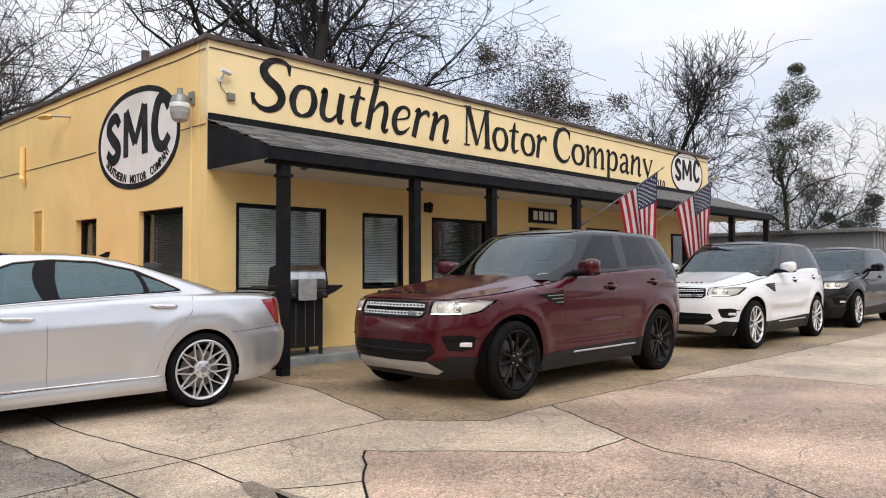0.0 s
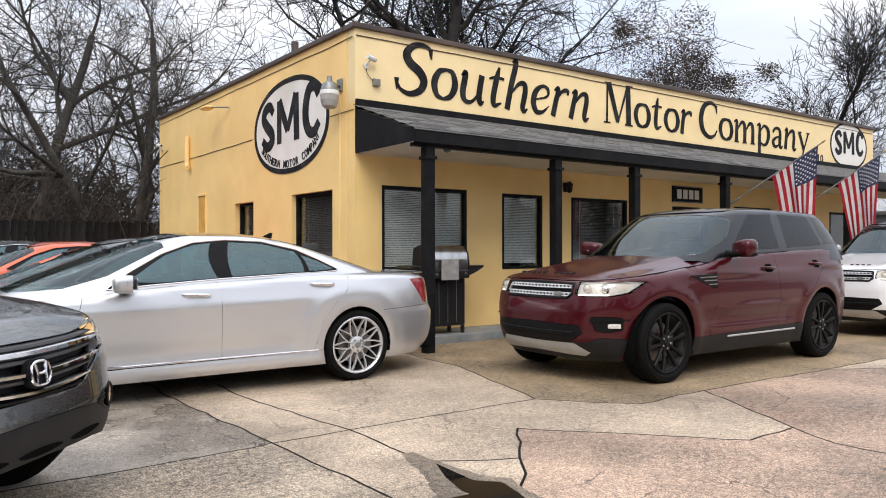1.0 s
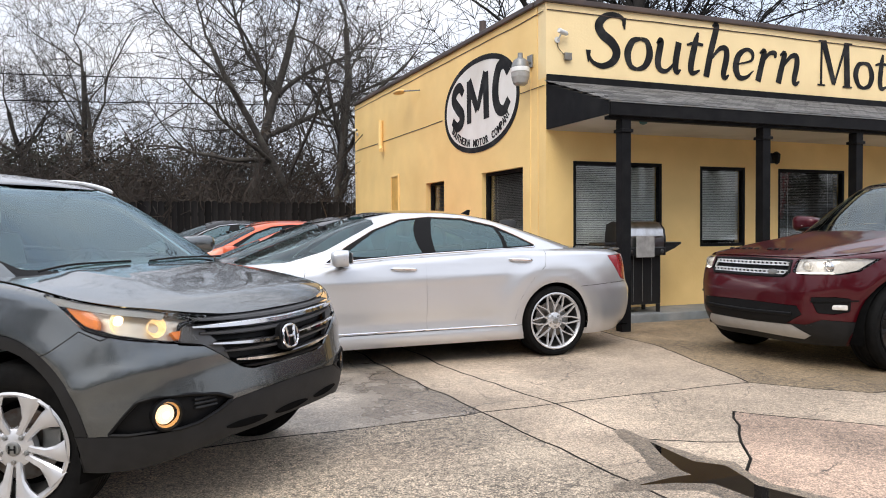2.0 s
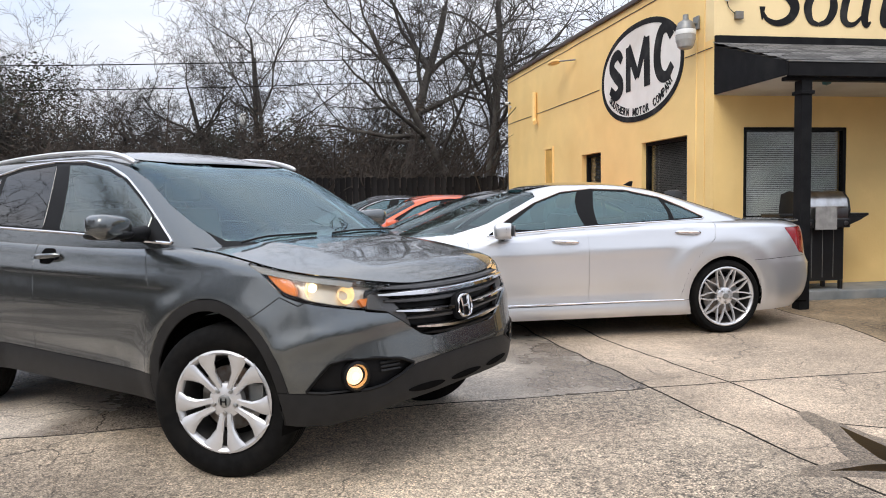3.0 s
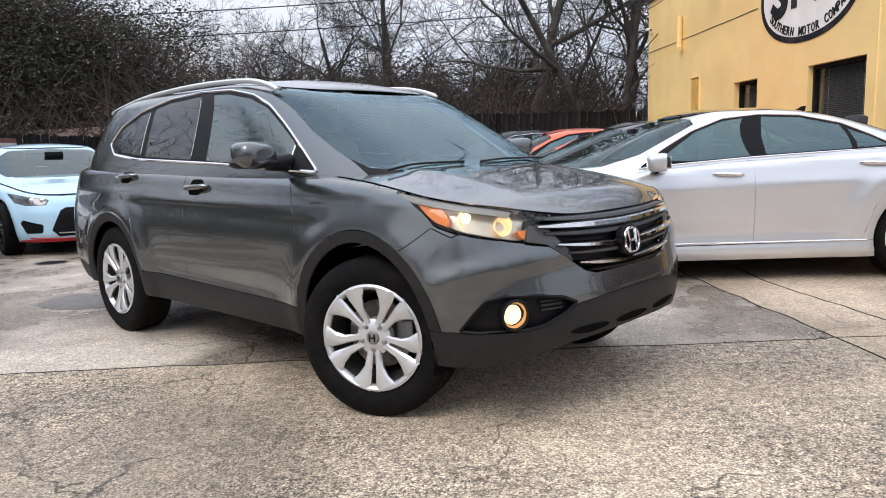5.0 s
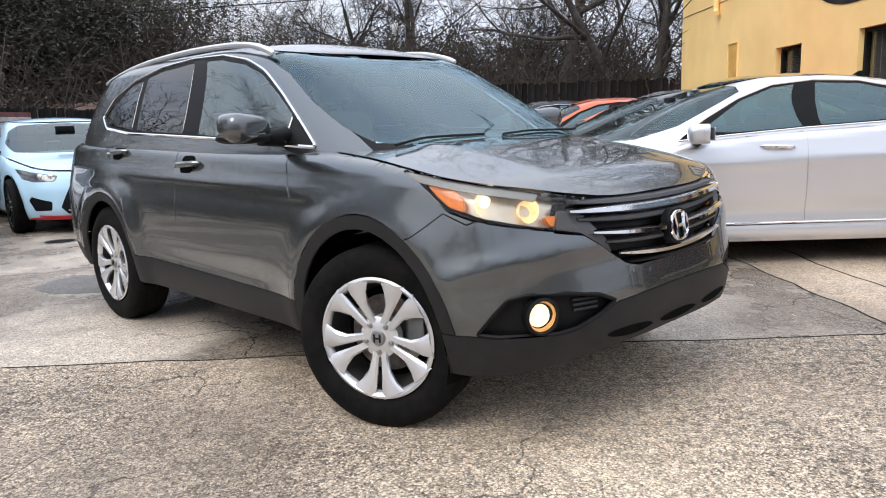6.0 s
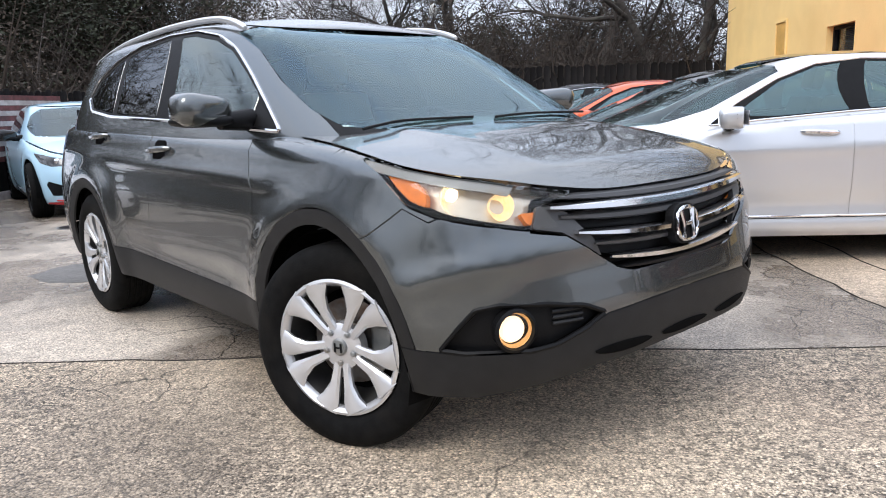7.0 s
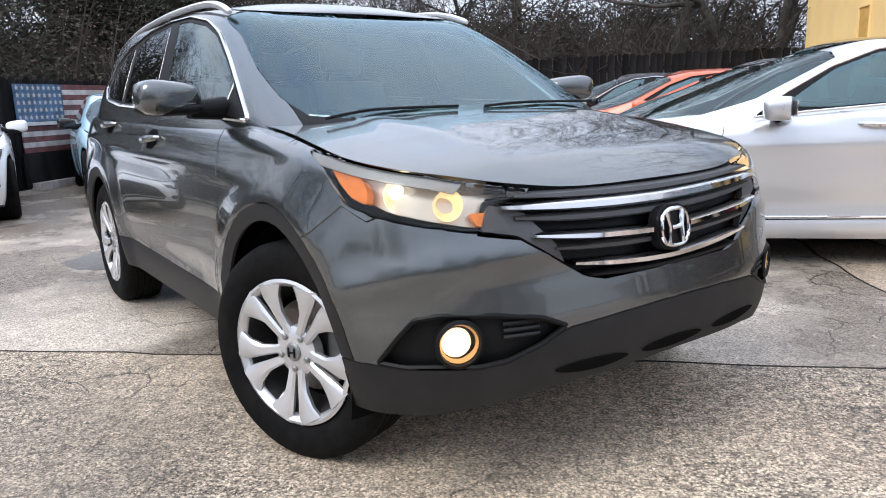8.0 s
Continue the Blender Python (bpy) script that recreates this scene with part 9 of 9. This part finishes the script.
tree("bare_tree", MULTI, pose(-0.6, 12.2, 0, 0, 0, 30), BARK, "leafless many-stemmed tree standing behind the fence corner")
tree("bare_tree", LIMBY, pose(-2.3, 15.6, 0, 0, 0, 255), BARK, "leafless oak with lichen-grey bark behind the fence")
tree("bare_tree", TALL, pose(-6.9, 21.0, 0, 0, 0, 0), BARK, "tall slender leafless tree behind the fence")
tree("bare_tree", LIMBY, pose(-10.0, 26.0, 0, 0, 0, 100) @ Matrix.Scale(0.72, 4), BARK, "leafless wide-limbed tree behind the fence")
tree("bare_tree", SMALL, pose(-13.3, 24.1, 0, 0, 0, 50), BARK_DARK, "small dark leafless tree at the wood's edge")
tree("bare_tree", OAK, pose(-20.0, 27.0, 0, 0, 0, 80) @ Matrix.Scale(0.62, 4), BARK_DARK, "large leafless oak in the woods")
tree("bare_tree", MULTI, pose(-17.5, 19.0, 0, 0, 0, 200) @ Matrix.Scale(0.75, 4), BARK_DARK, "leafless many-stemmed tree in the woods")
tree("bare_tree", FANNED, pose(31.0, 9.9, 0, 0, 0, 0) @ Matrix.Scale(1.12, 4), BARK_DARK, "tall fanned leafless tree beyond the shop")
rl = random.Random(5)
ivy = [(0.1 + 0.07 * k + rl.gauss(0, 0.45), rl.gauss(0, 0.45), 2.2 + 0.3 * k, rl.uniform(0.3, 0.75)) for k in range(20)]
IVY_LEAVES = leaf_cloud(rl, ivy + ivy[12:] + [(-1.6, 0.2, 2.2, 0.8), (-1.2, -0.3, 3.2, 0.6)], 17000, 0.042)
tree("ivy_tree", SMALL, pose(34.6, 4.7, 0, 0, 0, 200) @ Matrix.Scale(1.36, 4), BARK_DARK, "leafless tree thickly overgrown with dark ivy", IVY_LEAVES, IVY)
tree("bare_tree", MULTI, pose(40.0, 9.0, 0, 0, 0, 100) @ Matrix.Scale(0.4, 4), BARK_DARK, "leafless many-stemmed tree beyond the shop")
for i, (x, y, sc, rz) in enumerate(((53, 7, 0.8, 20), (47.5, 9.5, 0.72, 80), (42, 15, 0.8, 160), (30, 18, 0.9, 260), (26, 17, 0.95, 310), (21, 18, 0.85, 15))):
    tree("bare_tree", (SMALL, FANNED, TALL, FANNED, OAK, MULTI)[i], pose(x, y, 0, 0, 0, rz) @ Matrix.Scale(sc, 4), BARK_DARK, "leafless tree in the row beyond the shop")
for i, (x, y, sc, rz) in enumerate(((-24, 22, 0.95, 40), (-21, 33, 0.6, 190), (-15, 31, 0.62, 250), (-4, 32, 0.7, 130), (3, 28, 0.8, 70), (-29, 15, 0.9, 300), (-33, 25, 0.9, 10), (-26, 8, 0.9, 110))):
    tree("bare_tree", (MULTI, OAK, LIMBY, FANNED, TALL, TALL, OAK, MULTI)[i], pose(x, y, 0, 0, 0, rz) @ Matrix.Scale(sc, 4), BARK, "leafless tree in the brown winter woods")
# across the street, behind the lot's entrance
for i, (x, y, sc, rz) in enumerate(((-22, -38, 1.0, 10), (-9, -41, 1.1, 90), (4, -39, 1.0, 170), (17, -42, 1.1, 230), (30, -38, 1.0, 300), (-36, -36, 1.0, 60), (-30, -12, 0.9, 45), (-21, -1, 0.8, 120), (-19, 3.5, 0.5, 200), (-24, -8, 0.8, 30))):
    tree("bare_tree", (OAK, MULTI, OAK, FANNED, OAK, FANNED, MULTI, LIMBY, LIMBY, OAK)[i], pose(x, y, 0, 0, 0, rz) @ Matrix.Scale(sc, 4), BARK_DARK, "leafless tree at the edge of the lot by the street")


# ---- winter thicket and evergreens behind the fence ----
def thicket(seed, count, place):
    """Bare brush: thin stems with side twigs, at places from place(rnd), which gives x, y and a height."""
    rnd = random.Random(seed)
    V, Fc = [], []

    def stick(p, q, r):
        d = (q - p).normalized()
        s = d.cross(Vector((0.2, 0.4, 0.89))).normalized()
        o = s.cross(d)
        mid = p.lerp(q, 0.5) + Vector((rnd.gauss(0, 0.12), rnd.gauss(0, 0.12), rnd.gauss(0, 0.05))) * (q - p).length
        n = len(V)
        for c, rr in ((p, r), (mid, r * 0.8), (q, r * 0.4)):
            for k in range(3):
                V.append(tuple(c + rr * (math.cos(2.094 * k) * s + math.sin(2.094 * k) * o)))
        for i in (0, 3):
            for k in range(3):
                Fc.append((n + i + k, n + i + (k + 1) % 3, n + i + 3 + (k + 1) % 3, n + i + 3 + k))

    for _ in range(count):
        x, y, h = place(rnd)
        p = Vector((x, y, 0))
        q = p + Vector((rnd.gauss(0, 0.42) * h, rnd.gauss(0, 0.42) * h, h * rnd.uniform(0.6, 1.0)))
        stick(p, q, 0.012 + 0.004 * h)
        for _k in range(9):
            t = rnd.uniform(0.2, 1.0)
            s = p.lerp(q, t)
            stick(s, s + Vector((rnd.gauss(0, 0.5), rnd.gauss(0, 0.5), rnd.uniform(-0.1, 0.6))) * h * 0.32, 0.009)
    me = bpy.data.meshes.new("brush")
    me.from_pydata(V, [], Fc)
    me.materials.append(TWIG)
    return me


def west_place(rnd):
    x = rnd.uniform(-44, 2)
    y = 10.2 + rnd.random() ** 1.3 * 30
    if x < -15:
        y = rnd.uniform(-4, 40)
    return x, y, rnd.uniform(1.8, 4.2) * (0.7 + (y + 4) / 44)


def east_place(rnd):
    return rnd.uniform(17, 60), rnd.uniform(12, 30), rnd.uniform(1.5, 4.5)


def street_place(rnd):
    return rnd.uniform(-70, 60), rnd.uniform(-46, -36), rnd.uniform(2.0, 5.5)


tagged(new("winter_thicket", thicket(10, 1500, street_place)), "leafless brown brush across the street", "thicket", kind="stuff")
rl = random.Random(31)
belt = [(rl.uniform(-75, 60), -40 + rl.uniform(-6, 3), rl.uniform(0.8, 5.5), rl.uniform(1.5, 2.8)) for _ in range(120)]
me = leaf_cloud(rl, belt, 40000, 0.28)
me.materials.append(EVERGREEN)
tagged(new("evergreen_undergrowth", me), "dark evergreen belt across the street", "undergrowth", kind="stuff")
tagged(new("winter_thicket", thicket(8, 6500, west_place)), "dense leafless brown brush filling the wood's edge", "thicket", kind="stuff")
tagged(new("winter_thicket", thicket(9, 900, east_place)), "leafless brown brush beyond the shop", "thicket", kind="stuff")
rl = random.Random(12)
green = [(rl.uniform(-46, 4), 34 + rl.uniform(0, 12), rl.uniform(0.8, 5.8), rl.uniform(1.6, 2.8)) for _ in range(80)]
green += [(-20 - rl.uniform(0, 24), rl.uniform(-6, 36), rl.uniform(0.8, 5.5), rl.uniform(1.4, 2.6)) for _ in range(60)]
green_far, green_side = green[:80] + [(rl.uniform(-46, 4), 31 + rl.uniform(0, 8), rl.uniform(0.6, 5.0), rl.uniform(1.4, 2.6)) for _ in range(80)], green[80:] + [(rl.uniform(-40, -17), rl.uniform(6, 30), rl.uniform(0.6, 5.0), rl.uniform(1.3, 2.3)) for _ in range(80)]
green_side += [(-23.5 + rl.uniform(-3, 3), 17 + rl.uniform(-4, 4), rl.uniform(4.0, 7.6), rl.uniform(1.3, 2.0)) for _ in range(22)]
me = leaf_cloud(rl, green_far, 150000, 0.13)
me.materials.append(EVERGREEN)
tagged(new("evergreen_undergrowth", me), "dark evergreen undergrowth deep in the winter woods", "undergrowth", kind="stuff")
me = leaf_cloud(rl, green_side, 170000, 0.085)
me.materials.append(EVERGREEN)
tagged(new("evergreen_undergrowth", me), "dark evergreen undergrowth deep in the winter woods", "undergrowth", kind="stuff")
brown = [(rl.uniform(-44, 3), 12 + rl.uniform(0, 22), rl.uniform(0.4, 4.2), rl.uniform(1.0, 2.0)) for _ in range(110)]
brown += [(-15 - rl.uniform(0, 22), rl.uniform(-4, 30), rl.uniform(0.5, 3.4), rl.uniform(1.0, 1.9)) for _ in range(70)]
me = leaf_cloud(rl, brown, 80000, 0.075)
me.materials.append(DEAD_LEAF)
tagged(new("dead_leaf_brush", me), "brown dead leaves still hanging in the brush", "undergrowth", kind="stuff")
mass = [(-19.5 + rl.uniform(-5, 6), 19 + rl.uniform(-4, 6), rl.uniform(1.5, 6.4), rl.uniform(1.1, 1.9)) for _ in range(44)]
mass += [(-19.5 + rl.uniform(-3.5, 2), 17 + rl.uniform(-3, 4), rl.uniform(3.0, 6.6), rl.uniform(1.0, 1.7)) for _ in range(26)]
mass += [(-22.5 + rl.uniform(-3, 2.2), 20 + rl.uniform(-3, 3), rl.uniform(5.5, 9.0), rl.uniform(1.0, 1.8)) for _ in range(24)]
me = leaf_cloud(rl, mass, 60000, 0.07)
me.materials.append(DEAD_LEAF)
tagged(new("dead_leaf_brush", me), "brown dead leaves on the taller brush", "undergrowth", kind="stuff")
me = leaf_cloud(rl, mass[::3], 30000, 0.08)
me.materials.append(EVERGREEN)
tagged(new("evergreen_undergrowth", me), "tall dark evergreen clump at the wood's edge", "undergrowth", kind="stuff")
conifers = []
for x, y, h in ((48.6, 4.8, 6.5), (50.5, 6.5, 5.5), (31, 14, 7.5), (27.5, 18, 8), (38, 17, 6)):
    conifers += [(x + rl.uniform(-0.8, 0.8), y + rl.uniform(-0.8, 0.8), h * k / 8, (1.15 - k / 9) * h * 0.24) for k in range(1, 8)]
me = leaf_cloud(rl, conifers, 36000, 0.09)
me.materials.append(EVERGREEN)
crest = [(17.8 + 0.72 * k + rl.gauss(0, 0.5), 9.6 - 0.2 * k + rl.gauss(0, 0.6), 9.4 - 0.36 * k + rl.gauss(0, 0.6), rl.uniform(0.5, 1.1)) for k in range(9) for _ in range(3)]
crown = leaf_cloud(rl, crest, 15000, 0.06)
crown.materials.append(DEAD_LEAF)
tree("leafy_oak", LIMBY, pose(19.5, 9.4, 0, 0, 0, 40) @ Matrix.Scale(0.5, 4), BARK_DARK, "oak behind the roof still holding brown leaves")
tagged(new("hanging_leaves", crown), "brown leaves held by the oak behind the roof", "foliage", kind="stuff")
tagged(new("evergreen_trees", me), "dark rounded evergreens beyond the shop", "trees", kind="stuff")


# ---- shingles of the porch roof ----
slope = Vector((0, AW_Y - 0.03, 2.79 - 3.30))
run = slope.length
tilt = math.degrees(math.atan2(-slope.z, -slope.y))
tab = boxes(((0.004, -0.17, 0.0), (0.296, 0.0, 0.007)), bevel=0.002)
tab_mesh = mesh_from(tab, "shingle", SHINGLE)
rnd = random.Random(4)
rest_v, rest_f = [], []
courses = 11
for c in range(courses):
    d = run * (c + 1) / courses
    for i in range(int((AW_X1 - AW_X0) / 0.3) + 1):
        x = AW_X0 - 0.02 + 0.3 * i - (0.15 if c % 2 else 0.0)
        if x < AW_X0 - 0.16 or x + 0.3 > AW_X1 + 0.05:
            continue
        p = Vector((x, -0.004, 3.285)) + slope.normalized() * d
        m = Matrix.Translation((p.x, p.y, p.z + 0.016 + rnd.uniform(0, 0.004))) @ pose(0, 0, 0, tilt + 2.6) @ Matrix.Translation((0, 0.17, 0))
        if x < 7.4:
            o = new("shingle", tab_mesh)
            o.parent = awning
            o.matrix_basis = m
        else:
            n = len(rest_v)
            rest_v += [tuple(m @ Vector(q)) for q in ((0.004, -0.17, 0), (0.296, -0.17, 0), (0.296, 0, 0), (0.004, 0, 0), (0.004, -0.17, 0.007), (0.296, -0.17, 0.007), (0.296, 0, 0.007), (0.004, 0, 0.007))]
            rest_f += [tuple(n + k for k in f) for f in ((4, 5, 6, 7), (0, 1, 5, 4), (1, 2, 6, 5), (3, 0, 4, 7), (0, 3, 2, 1))]
me = bpy.data.meshes.new("shingles")
me.from_pydata(rest_v, [], rest_f)
me.materials.append(SHINGLE)
o = tagged(new("shingles", me), "grey asphalt shingles", kind="stuff")
o.parent = awning
